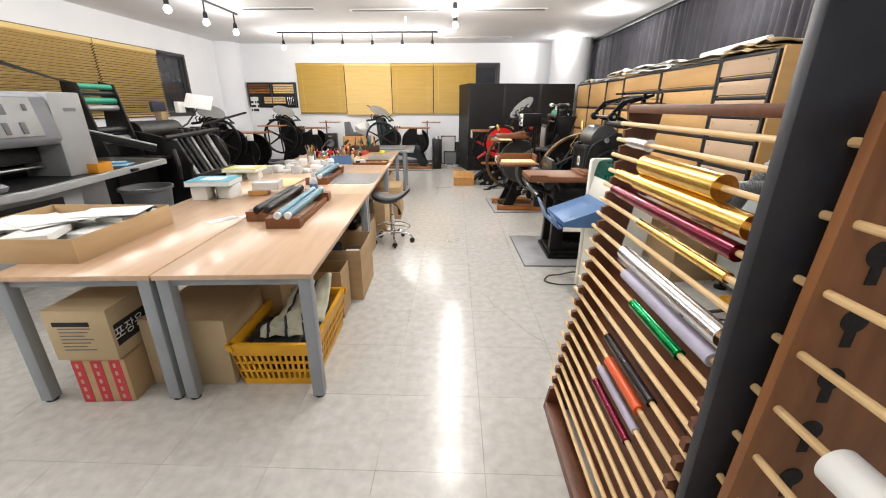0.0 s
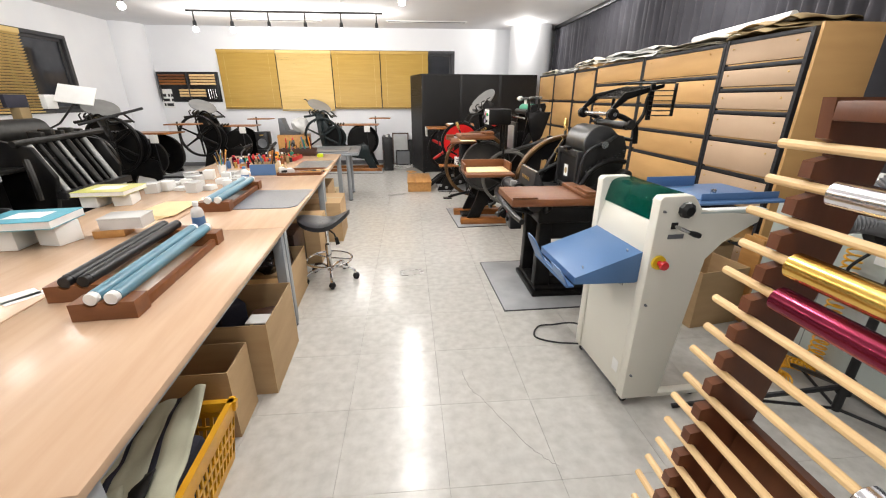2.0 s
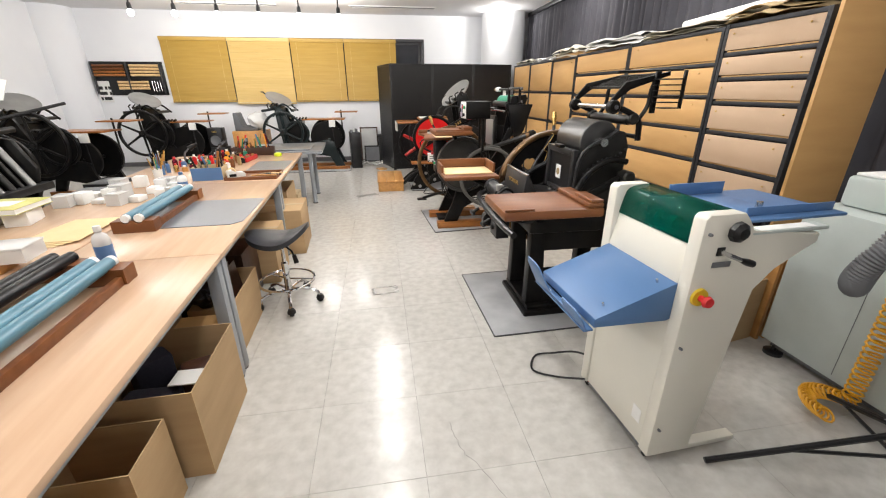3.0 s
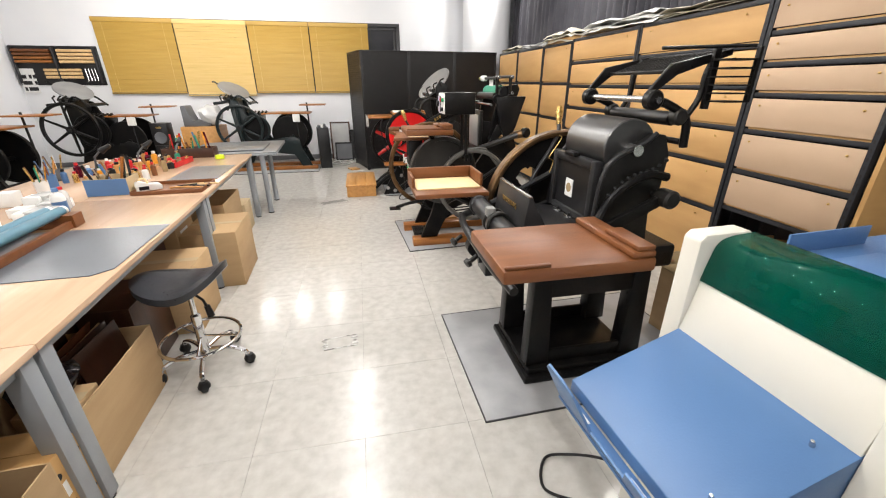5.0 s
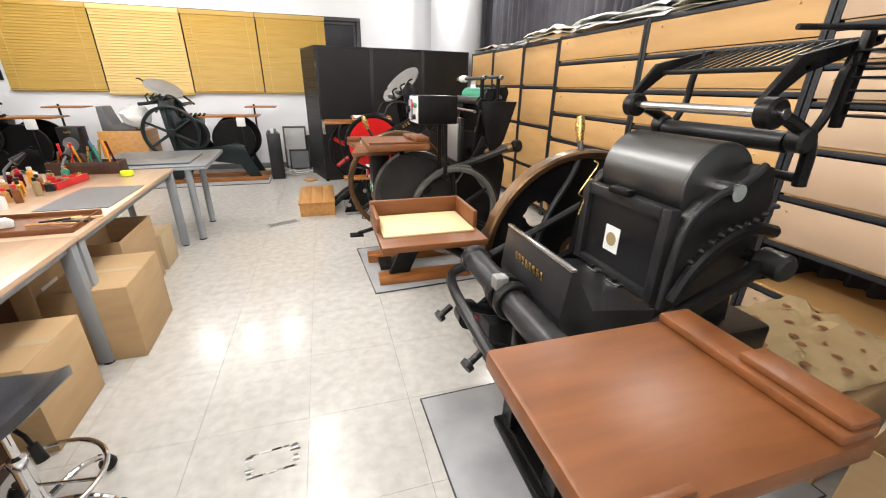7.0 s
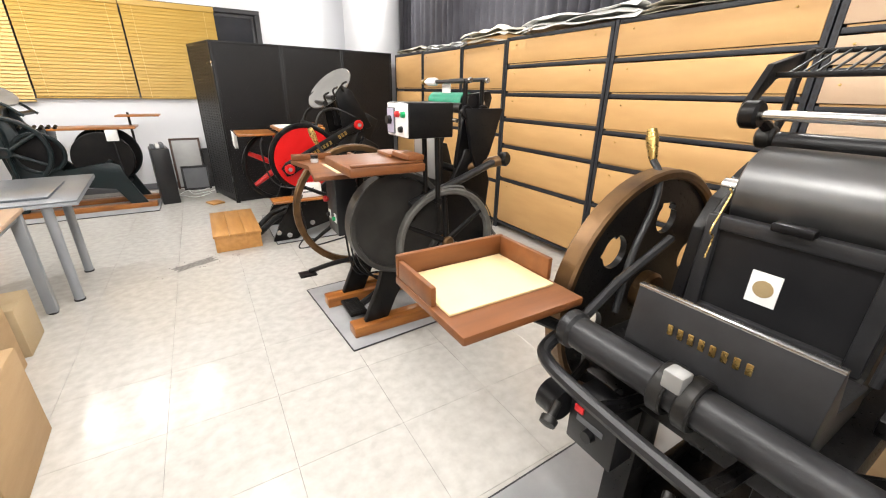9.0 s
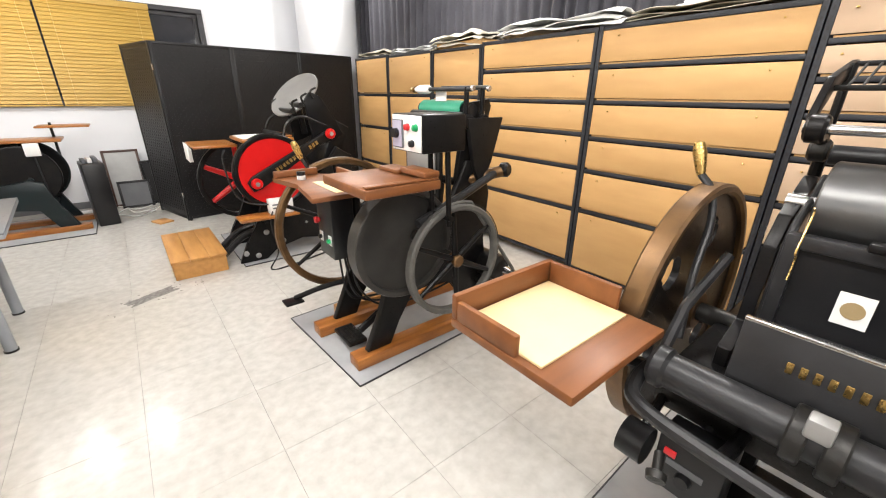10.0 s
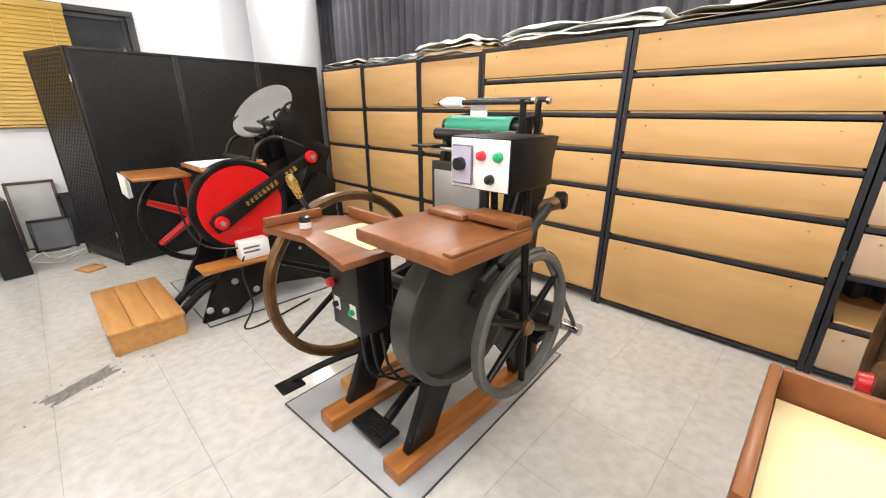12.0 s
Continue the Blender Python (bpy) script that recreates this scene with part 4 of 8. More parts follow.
# ---- platen press with gear guard ----
def platen_press():
    root = thing("platen_press", "black treadle platen press with bronze-rimmed flywheel and wooden boards", "printing press", (1.65, 7.7, 0.008), world=True)
    P = lambda n, bm, m, par=None, lab="": part(n, bm, m, par or root, lab)
    for x0, x1, y in ((1.12, 2.3, 7.35), (1.08, 2.2, 7.8)):
        P("skid", box(B(), x0, y, 0.0085, x1, y + 0.11, 0.08, 0.006), "orange_wood", lab="orange-stained timber skid")
    P("skid_block", box(B(), 1.28, 7.96, 0.0085, 1.7, 8.05, 0.08, 0.005), "pine")
    side = [(1.2, 0.081), (1.36, 0.081), (1.42, 0.22), (1.5, 0.36), (1.66, 0.42), (1.82, 0.36), (1.95, 0.2), (1.98, 0.081), (2.16, 0.081), (2.13, 0.3), (2.08, 0.6), (2.12, 0.9), (2.06, 1.1), (1.92, 1.12), (1.82, 0.9), (1.7, 0.72), (1.4, 0.68), (1.36, 0.5), (1.3, 0.3)]
    for y in (7.43, 7.88):
        P("side_frame", prism(B(), side, (0, y, 0), (1, 0, 0), (0, 0, 1), 0.045, 0.007), "iron", lab="cast iron side frame")
        for x in (1.26, 2.08):
            bolt(root, (x, y - 0.022, 0.1), (0, 0, 1), 0.02, "steel")
    for x, z in ((1.45, 0.56), (1.9, 0.5), (2.0, 0.95), (1.6, 0.45)):
        P("tie_bar", cyl(B(), (x, 7.4, z), (x, 7.87, z), 0.026), "iron")
    g = P("gear_guard", lathe(B(), [(0.0005, -0.02), (0.26, -0.02), (0.265, -0.045), (0.29, -0.045), (0.295, -0.04), (0.295, 0.045), (0.0005, 0.045)], (1.4, 7.29, 0.75), (0, 1, 0), 48), "guard", lab="round dark grey gear guard")
    P("boss", lathe(B(), [(0.0005, 0.0), (0.035, 0.0), (0.035, 0.02), (0.0005, 0.02)], (1.47, 7.275, 0.78), (0, -1, 0), 18), "iron_grey", g)
    P("shaft", cyl(B(), (1.4, 7.3, 0.75), (1.4, 8.05, 0.75), 0.032), "iron_grey")
    fw = wheel(root, (1.42, 8.08, 0.65), (0, 1, 0), 0.45, 0.06, 0.045, 6, "bronze", "iron", 0.06)
    P("axle", cyl(B(), (1.42, 7.86, 0.65), (1.42, 8.08, 0.65), 0.03), "iron_grey")
    pw = wheel(root, (1.64, 7.14, 0.64), (0, 1, 0), 0.315, 0.05, 0.035, 6, "belt", "iron", 0.035, "belt_wheel", "bronze", 0.015)
    P("groove", ring(B(), (1.66, 7.14, 0.64), (0, 1, 0), 0.3165, 0.006, 0.004, 40), "ink_black", pw)
    P("axle", cyl(B(), (1.66, 7.12, 0.64), (1.66, 7.4, 0.64), 0.025), "iron_grey")
    mo = P("motor", lathe(B(), [(0.0005, -0.13), (0.06, -0.13), (0.085, -0.11), (0.09, -0.08), (0.09, 0.1), (0.07, 0.13), (0.0005, 0.13)], (2.12, 7.36, 0.42), (0, 1, 0), 24), "iron", lab="black electric motor")
    P("pulley", lathe(B(), [(0.0005, 0.05), (0.03, 0.05), (0.03, 0.03), (0.022, 0.0), (0.03, -0.03), (0.03, -0.05), (0.0005, -0.05)], (2.12, 7.15, 0.42), (0, 1, 0), 18), "steel", mo)
    P("motor_bracket", box(B(), 2.02, 7.28, 0.3, 2.2, 7.46, 0.34, 0.004), "iron")
    P("motor_bracket", box(B(), 2.07, 7.34, 0.085, 2.13, 7.4, 0.3, 0.004), "iron")
    belt = []
    for k in range(41):
        a = radians(75 + 215 * k / 40)
        belt.append((1.66 + 0.318 * math.cos(a), 7.14, 0.64 + 0.318 * math.sin(a)))
    belt += [(2.1, 7.15, 0.388), (2.152, 7.15, 0.42), (2.13, 7.15, 0.452), belt[0]]
    P("drive_belt", tube(B(), belt, 0.011, 6), "belt", lab="grey flat drive belt")
    # feed boards
    ba = P("feed_board", prism(B(), [(0, 0), (0.36, 0), (0.36, 0.5), (0.26, 0.6), (0.0, 0.6), (0.06, 0.35)], (0.98, 7.4, 1.0), (1, 0, 0), (0, 1, 0), 0.026, 0.005), "walnut", lab="brown wooden feed board")
    P("board_lip", box(B(), 0.985, 7.97, 1.027, 1.24, 7.995, 1.065, 0.005), "walnut", ba)
    P("board_lip", box(B(), 1.315, 7.42, 1.027, 1.338, 7.88, 1.075, 0.005), "walnut", ba)
    bb = P("delivery_board", box(B(), 1.05, 7.0, 1.085, 1.43, 7.42, 1.13, 0.01), "walnut", lab="brown wooden delivery board")
    P("board_lip", box(B(), 1.06, 7.005, 1.1305, 1.42, 7.04, 1.14, 0.004), "walnut", bb)
    P("board_lip", box(B(), 1.34, 7.005, 1.1405, 1.425, 7.2, 1.168, 0.006), "walnut", bb)
    P("board_lip", box(B(), 1.33, 7.21, 1.1305, 1.425, 7.38, 1.15, 0.005), "walnut", bb)
    P("board_post", cyl(B(), (1.3, 7.6, 0.7), (1.3, 7.6, 1.0), 0.022), "iron")
    P("board_post", tube(B(), [(1.27, 7.22, 1.084), (1.34, 7.34, 0.98), (1.4, 7.42, 0.8)], 0.02, 8), "iron")
    # switch box under the board
    sb = P("switch_box", box(B(), 1.13, 7.56, 0.62, 1.26, 7.76, 0.985, 0.006), "black_plastic", lab="black switch box under the board")
    P("stop_button", lathe(B(), [(0.0005, 0.03), (0.018, 0.028), (0.02, 0.012), (0.012, 0.0)], (1.13, 7.73, 0.82), (-1, 0, 0), 14), "red_plastic", sb, "red stop button")
    for y, c in ((7.715, "black_plastic"), (7.6, "green_btn")):
        P("button_plate", box(B(), 1.126, y - 0.02, 0.70, 1.1295, y + 0.02, 0.755, 0), "white_plastic", sb)
        P("button", lathe(B(), [(0.0005, 0.018), (0.012, 0.016), (0.013, 0.0)], (1.126, y, 0.725), (-1, 0, 0), 12), c, sb)
    # pedals
    P("pedal_arm", tube(B(), curve_pts([(1.03, 8.07, 0.2), (1.2, 7.98, 0.27), (1.45, 7.84, 0.34)], 6), 0.018, 8), "iron")
    P("pedal", box(B(), 0.95, 8.0, 0.185, 1.07, 8.1, 0.2, 0.006), "iron")
    P("treadle_arm", tube(B(), [(1.26, 7.6, 0.1), (1.4, 7.62, 0.16), (1.6, 7.63, 0.26)], 0.024, 8), "iron")
    tp = P("treadle", box(B(), 1.15, 7.52, 0.06, 1.27, 7.74, 0.085, 0.006), "iron", lab="chequered iron treadle")
    for i in range(5):
        for j in range(9):
            P("stud", box(B(), 1.165 + i * 0.021, 7.535 + j * 0.022, 0.085, 1.178 + i * 0.021, 7.55 + j * 0.022, 0.089), "iron_grey", tp)
    # head with ink rollers
    for y in (7.42, 7.86):
        P("upright", prism(B(), [(1.86, 1.0), (2.0, 1.0), (2.06, 1.2), (2.12, 1.42), (2.1, 1.46), (1.95, 1.44), (1.9, 1.25)], (0, y + 0.02, 0), (1, 0, 0), (0, 0, 1), 0.035, 0.005), "iron")
    P("type_bed", box(B(), 1.78, 7.47, 0.86, 1.81, 7.82, 1.24, 0.005), "iron_grey")
    P("form_plate", box(B(), 1.768, 7.5, 0.92, 1.779, 7.79, 1.2, 0.002), "disc_grey", lab="bright steel forme plate")
    for x, z, r, m in ((1.9, 1.36, 0.03, "iron_grey"), (1.97, 1.4, 0.035, "black_plastic"), (1.86, 1.29, 0.012, "steel"), (2.04, 1.38, 0.025, "steel")):
        P("ink_roller", cyl(B(), (x, 7.4, z), (x, 7.9, z), r, n=20), m)
    P("ink_cover", lathe(B(), [(0.055, -0.2), (0.055, 0.2), (0.05, 0.2), (0.05, -0.2)], (1.97, 7.66, 1.395), (0, 1, 0), 24, True), "green_part", lab="green roller cover")
    P("label_card", box(B(), 1.93, 7.6, 1.445, 1.935, 7.7, 1.5, 0), "paper", lab="white paper tag")
    for z, x in ((1.51, 1.9), (1.52, 2.02)):
        P("top_bar", cyl(B(), (x, 7.34, z), (x, 7.75, z), 0.012), "gunmetal")
    P("spool", lathe(B(), [(0.0005, 0.0), (0.02, 0.0), (0.026, 0.02), (0.026, 0.1), (0.02, 0.12), (0.012, 0.15), (0.0005, 0.15)], (1.9, 7.72, 1.51), (0, 1, 0), 16), "white_plastic", lab="white thread spool")
    P("spool_tip", lathe(B(), [(0.02, 0.0), (0.012, 0.05), (0.0005, 0.06)], (1.9, 7.872, 1.51), (0, 1, 0), 14), "brass")
    for x in (1.9, 2.02):
        P("bar_post", cyl(B(), (x, 7.38, 1.3), (x, 7.38, 1.52), 0.014), "iron")
        P("bar_cap", disc(B(), (x, 7.33, 1.515), (0, 1, 0), 0.016, 0.02, 0.004, 14), "steel")
        P("side_knob", disc(B(), (x, 7.36, 1.34), (0, 1, 0), 0.04, 0.03, 0.006, 18), "iron")
    P("hopper", prism(B(), [(1.88, 1.36), (2.16, 1.36), (2.08, 1.1), (2.0, 0.95), (1.94, 1.1)], (0, 7.37, 0), (1, 0, 0), (0, 0, 1), 0.03, 0.005), "iron")
    P("ink_plate", box(B(), 1.76, 7.84, 1.3, 1.9, 7.95, 1.31, 0.003), "iron")
    # control box
    cb = P("control_box", box(B(), 1.372, 7.06, 1.235, 1.62, 7.3, 1.4, 0.006), "iron", lab="black control box with white front")
    P("front_plate", box(B(), 1.366, 7.065, 1.24, 1.3715, 7.295, 1.395, 0.001), "white_plastic", cb)
    P("meter", box(B(), 1.358, 7.2, 1.25, 1.3655, 7.285, 1.375, 0.002), "grey_plastic", cb)
    P("meter_face", box(B(), 1.356, 7.205, 1.255, 1.3578, 7.28, 1.37, 0), "lilac", cb)
    P("dial", lathe(B(), [(0.0005, 0.02), (0.02, 0.02), (0.022, 0.0)], (1.356, 7.245, 1.315), (-1, 0, 0), 16), "black_plastic", cb)
    for y, z, c in ((7.165, 1.345, "red_plastic"), (7.1, 1.345, "green_btn"), (7.13, 1.275, "black_plastic")):
        P("button", lathe(B(), [(0.0005, 0.02), (0.013, 0.017), (0.016, 0.004), (0.016, 0.0)], (1.366, y, z), (-1, 0, 0), 14), c, cb)
    for y in (7.1, 7.24):
        P("box_post", cyl(B(), (1.56, y, 0.86), (1.56, y + 0.02, 1.236), 0.014), "iron")
    P("box_rail", cyl(B(), (1.56, 7.08, 0.9), (1.56, 7.45, 0.9), 0.016), "iron")
    # long side rod
    P("side_rod", tube(B(), [(1.45, 7.22, 0.86), (1.8, 7.26, 0.96), (2.14, 7.33, 1.05)], 0.024, 10), "gunmetal")
    P("rod_knob", disc(B(), (2.16, 7.3, 1.055), (0.3, -1, 0.1), 0.045, 0.06, 0.012, 20), "iron")
    P("sleeve", cyl(B(), (1.95, 7.42, 1.0), (2.15, 7.3, 1.05), 0.035), "bronze")
    P("throw_lever", tube(B(), [(1.5, 7.95, 0.8), (1.2, 8.0, 1.05), (1.16, 8.0, 1.12)], 0.011, 8), "gunmetal")
    P("lever_grip", lathe(B(), [(0.0005, 0.11), (0.017, 0.105), (0.022, 0.07), (0.013, 0.0)], (1.16, 8.0, 1.12), (-0.35, 0.1, 1), 14), "brass")
    for k, y in enumerate((7.5, 7.58, 7.66)):
        P("cable", tube(B(), curve_pts([(1.2, y + 0.02, 0.63), (1.25, y + 0.03, 0.42 - 0.05 * k), (1.4, y, 0.28), (1.7, y - 0.05, 0.3), (2.05, 7.4, 0.4)], 6), 0.007, 6), "black_plastic")


platen_press()
root = thing("ink_jar", "small jar with a black lid on the feed board", "jar", (1.1, 7.86, 1.0265))
part("jar", lathe(B(), [(0.0005, 0.001), (0.024, 0.001), (0.025, 0.02), (0.02, 0.026)], (0, 0, 0), n=18), "poly", root)
part("lid", lathe(B(), [(0.0005, 0.045), (0.023, 0.045), (0.024, 0.026), (0.0005, 0.026)], (0, 0, 0), n=18), "black_plastic", root)
solid("paper_sheet", box(B(), 1.12, 7.44, 1.0265, 1.3, 7.75, 1.0285, 0, Matrix()), "paper_yellow", "cream sheets lying between the boards", "paper")


# ---- red platen press ----
def red_press():
    root = thing("red_press", "black platen press with a red gear disc and orange boards", "printing press", (1.5, 9.7, 0.008), world=True)
    P = lambda n, bm, m, par=None, lab="": part(n, bm, m, par or root, lab)
    side = [(0.96, 0.009), (1.2, 0.009), (1.3, 0.1), (1.55, 0.16), (1.9, 0.1), (2.0, 0.009), (2.2, 0.009), (2.16, 0.2), (2.1, 0.5), (2.14, 0.9), (1.98, 1.0), (1.8, 0.75), (1.25, 0.62), (1.15, 0.35), (1.05, 0.2)]
    for y in (9.42, 10.0):
        P("side_frame", prism(B(), side, (0, y, 0), (1, 0, 0), (0, 0, 1), 0.05, 0.008), "iron", lab="black cast side frame")
    for k, (x, z) in enumerate(((1.02, 0.1), (1.12, 0.06), (1.22, 0.27), (1.34, 0.44), (1.45, 0.42), (1.36, 0.16), (1.2, 0.4), (1.6, 0.3), (1.75, 0.4))):
        bolt(root, (x, 9.37, z), (0, -1, 0), 0.026 if k < 6 else 0.014, "disc_grey")
    for x, z in ((1.3, 0.5), (1.9, 0.5), (1.5, 0.2), (1.98, 0.9)):
        P("tie_bar", cyl(B(), (x, 9.4, z), (x, 10.0, z), 0.03), "iron")
    for y in (9.32, 9.5):
        P("front_foot", tube(B(), curve_pts([(1.2, y + 0.1, 0.3), (1.02, y + 0.12, 0.24), (0.85, y + 0.14, 0.1), (0.72, y + 0.14, 0.03)], 6), 0.03, 8), "iron")
    g = P("gear_rim", ring(B(), (1.36, 9.38, 0.82), (0, 1, 0), 0.335, 0.07, 0.045, 48), "iron", lab="black gear rim")
    P("gear_disc", lathe(B(), [(0.0005, 0.0), (0.29, 0.0), (0.292, 0.012), (0.0005, 0.012)], (1.36, 9.37, 0.82), (0, -1, 0), 48), "red", g, "bright red gear disc")
    P("boss", disc(B(), (1.37, 9.35, 0.82), (0, 1, 0), 0.05, 0.03, 0.008), "iron_grey", g)
    u = Vector((0.71, 0, 0.39)).normalized()
    v = Vector((-u.z, 0, u.x))
    arm = P("side_arm", prism(B(), [(-0.06, -0.05), (0.0, -0.065), (0.78, -0.035), (0.85, 0.0), (0.78, 0.04), (0.0, 0.065), (-0.06, 0.04)], (1.19, 9.335, 0.74), u, v, 0.03, 0.006), "iron", lab="long black side arm")
    for k in range(13):
        if k in (8, 9):
            continue
        c = Vector((1.19, 9.3035, 0.74)) + u * (0.22 + k * 0.036)
        P("gold_mark", prism(B(), [(-0.012, -0.018), (0.012, -0.018), (0.012, 0.018), (-0.012, 0.018)], c, u, v, 0.003), "brass", arm, "gold painted mark")
    for c in ((1.19, 0.74), (1.9, 1.13)):
        P("arm_cap", lathe(B(), [(0.0005, 0.035), (0.04, 0.033), (0.048, 0.02), (0.048, 0.0)], (c[0], 9.303, c[1]), (0, -1, 0), 20), "red", arm, "red painted cap")
        P("cap_bolt", lathe(B(), [(0.0005, 0.01), (0.018, 0.01), (0.02, 0.0)], (c[0], 9.268, c[1]), (0, -1, 0), 12), "disc_grey", arm)
    fw = wheel(root, (1.24, 10.14, 0.64), (0, 1, 0), 0.4, 0.06, 0.045, 6, "iron", "red", 0.07, spoke_r=0.028)
    P("axle", cyl(B(), (1.24, 9.42, 0.64), (1.24, 10.14, 0.64), 0.03), "iron_grey")
    # head
    P("bed", prism(B(), [(1.72, 0.55), (1.86, 0.5), (2.18, 1.16), (2.04, 1.24)], (0, 9.46, 0), (1, 0, 0), (0, 0, 1), -0.5, 0.012), "iron")
    P("platen", prism(B(), [(1.36, 0.62), (1.46, 0.56), (1.72, 0.92), (1.62, 1.0)], (0, 9.48, 0), (1, 0, 0), (0, 0, 1), -0.46, 0.01), "iron")
    for y in (9.42, 9.98):
        P("head_bracket", prism(B(), [(1.78, 1.0), (2.08, 1.1), (2.0, 1.25), (1.88, 1.45), (1.78, 1.5), (1.72, 1.42)], (0, y, 0), (1, 0, 0), (0, 0, 1), 0.03, 0.006), "iron")
        P("roller_arm", tube(B(), curve_pts([(1.9, y - 0.02, 1.2), (1.7, y - 0.02, 1.28), (1.56, y - 0.02, 1.24), (1.5, y - 0.02, 1.12)], 6), 0.014, 8), "iron_grey")
        for k in range(3):
            P("roller_hook", tube(B(), curve_pts([(1.62 + 0.09 * k, y - 0.04, 1.34 + 0.05 * k), (1.6 + 0.09 * k, y - 0.05, 1.4 + 0.05 * k), (1.65 + 0.09 * k, y - 0.05, 1.43 + 0.05 * k)], 5), 0.01, 6), "iron_grey")
    for x, z in ((1.62, 1.33), (1.7, 1.38), (1.5, 1.12)):
        P("ink_roller", cyl(B(), (x, 9.42, z), (x, 9.98, z), 0.024), "iron_grey")
    P("ink_disc", disc(B(), (1.76, 9.74, 1.47), (-0.72, -0.25, 0.75), 0.27, 0.025, 0.006, 40), "disc_grey", lab="round steel ink disc")
    P("disc_stem", cyl(B(), (1.82, 9.74, 1.1), (1.77, 9.74, 1.46), 0.03), "iron")
    # boards
    fb = P("feed_board", box(B(), 1.14, 9.36, 1.08, 1.58, 9.84, 1.108, 0.008), "orange_wood", lab="orange-brown feed board")
    P("board_post", cyl(B(), (1.32, 9.6, 0.6), (1.32, 9.6, 1.08), 0.025), "iron")
    P("board_lip", box(B(), 1.52, 9.4, 1.1085, 1.575, 9.82, 1.128, 0.006), "orange_wood", fb)
    P("side_board", box(B(), 0.82, 9.75, 1.01, 1.18, 10.25, 1.035, 0.008), "orange_wood", lab="orange-brown delivery board")
    P("low_shelf", box(B(), 0.98, 9.14, 0.45, 1.48, 9.34, 0.475, 0.008), "orange_wood", lab="low orange-brown shelf")
    P("shelf_bracket", box(B(), 1.2, 9.28, 0.38, 1.3, 9.4, 0.45, 0.004), "iron")
    P("cable", tube(B(), curve_pts([(1.3, 9.2, 0.56), (1.1, 9.3, 0.58), (1.0, 9.32, 0.7), (0.97, 9.36, 0.95), (1.0, 9.4, 1.03)], 6), 0.008, 6), "black_plastic")


red_press()
solid("paper_sheet", box(B(), 1.16, 9.41, 1.1085, 1.5, 9.8, 1.1145, 0.001), "paper", "white paper lying on the orange feed board", "paper")
root = thing("power_box", "white power supply box on the low shelf", "electrical box", (1.34, 9.23, 0.4755))
part("body", box(B(), -0.1, -0.05, 0.001, 0.1, 0.05, 0.13, 0.005), "white_plastic", root)
for z in (0.05, 0.08):
    part("print_bar", box(B(), -0.08, -0.0515, z, 0.03, -0.0503, z + 0.014), "grey_plastic", root)
solid("extension_cable", tube(B(), curve_pts([(1.28, 9.2, 0.56), (1.22, 9.16, 0.4), (1.24, 9.13, 0.15), (1.15, 9.1, 0.012), (1.3, 9.08, 0.01), (1.7, 9.2, 0.01)], 7), 0.007, 8), "black_plastic", "black power cord hanging from the white box", "cord")
bm = B()
for k in range(3):
    box(bm, 0.795 + k * 0.012, 9.9 + 0.01 * k, 0.88, 0.8 + k * 0.012, 10.18, 1.04 - 0.02 * k, 0.001)
solid("rag", bm, "paper", "white rag hanging over the board's edge", "rag")


def step_box():
    root = thing("wooden_step", "low honey-coloured wooden step box standing on the floor", "step", (0.65, 9.76, 0))
    for i in range(3):
        part("plank", box(B(), -0.21 + i * 0.1405, -0.44, 0.15, -0.21 + (i + 1) * 0.1405 - 0.002, 0.43, 0.172, 0.003), "pine", root)
    for y0, y1 in ((-0.42, -0.40), (0.39, 0.41)):
        part("side", box(B(), -0.2, y0, 0.0005, 0.2, y1, 0.15, 0.002), "pine", root)
    for x0, x1 in ((-0.2, -0.18), (0.18, 0.2)):
        part("side", box(B(), x0, -0.40, 0.0005, x1, 0.39, 0.15, 0.002), "pine", root)


step_box()


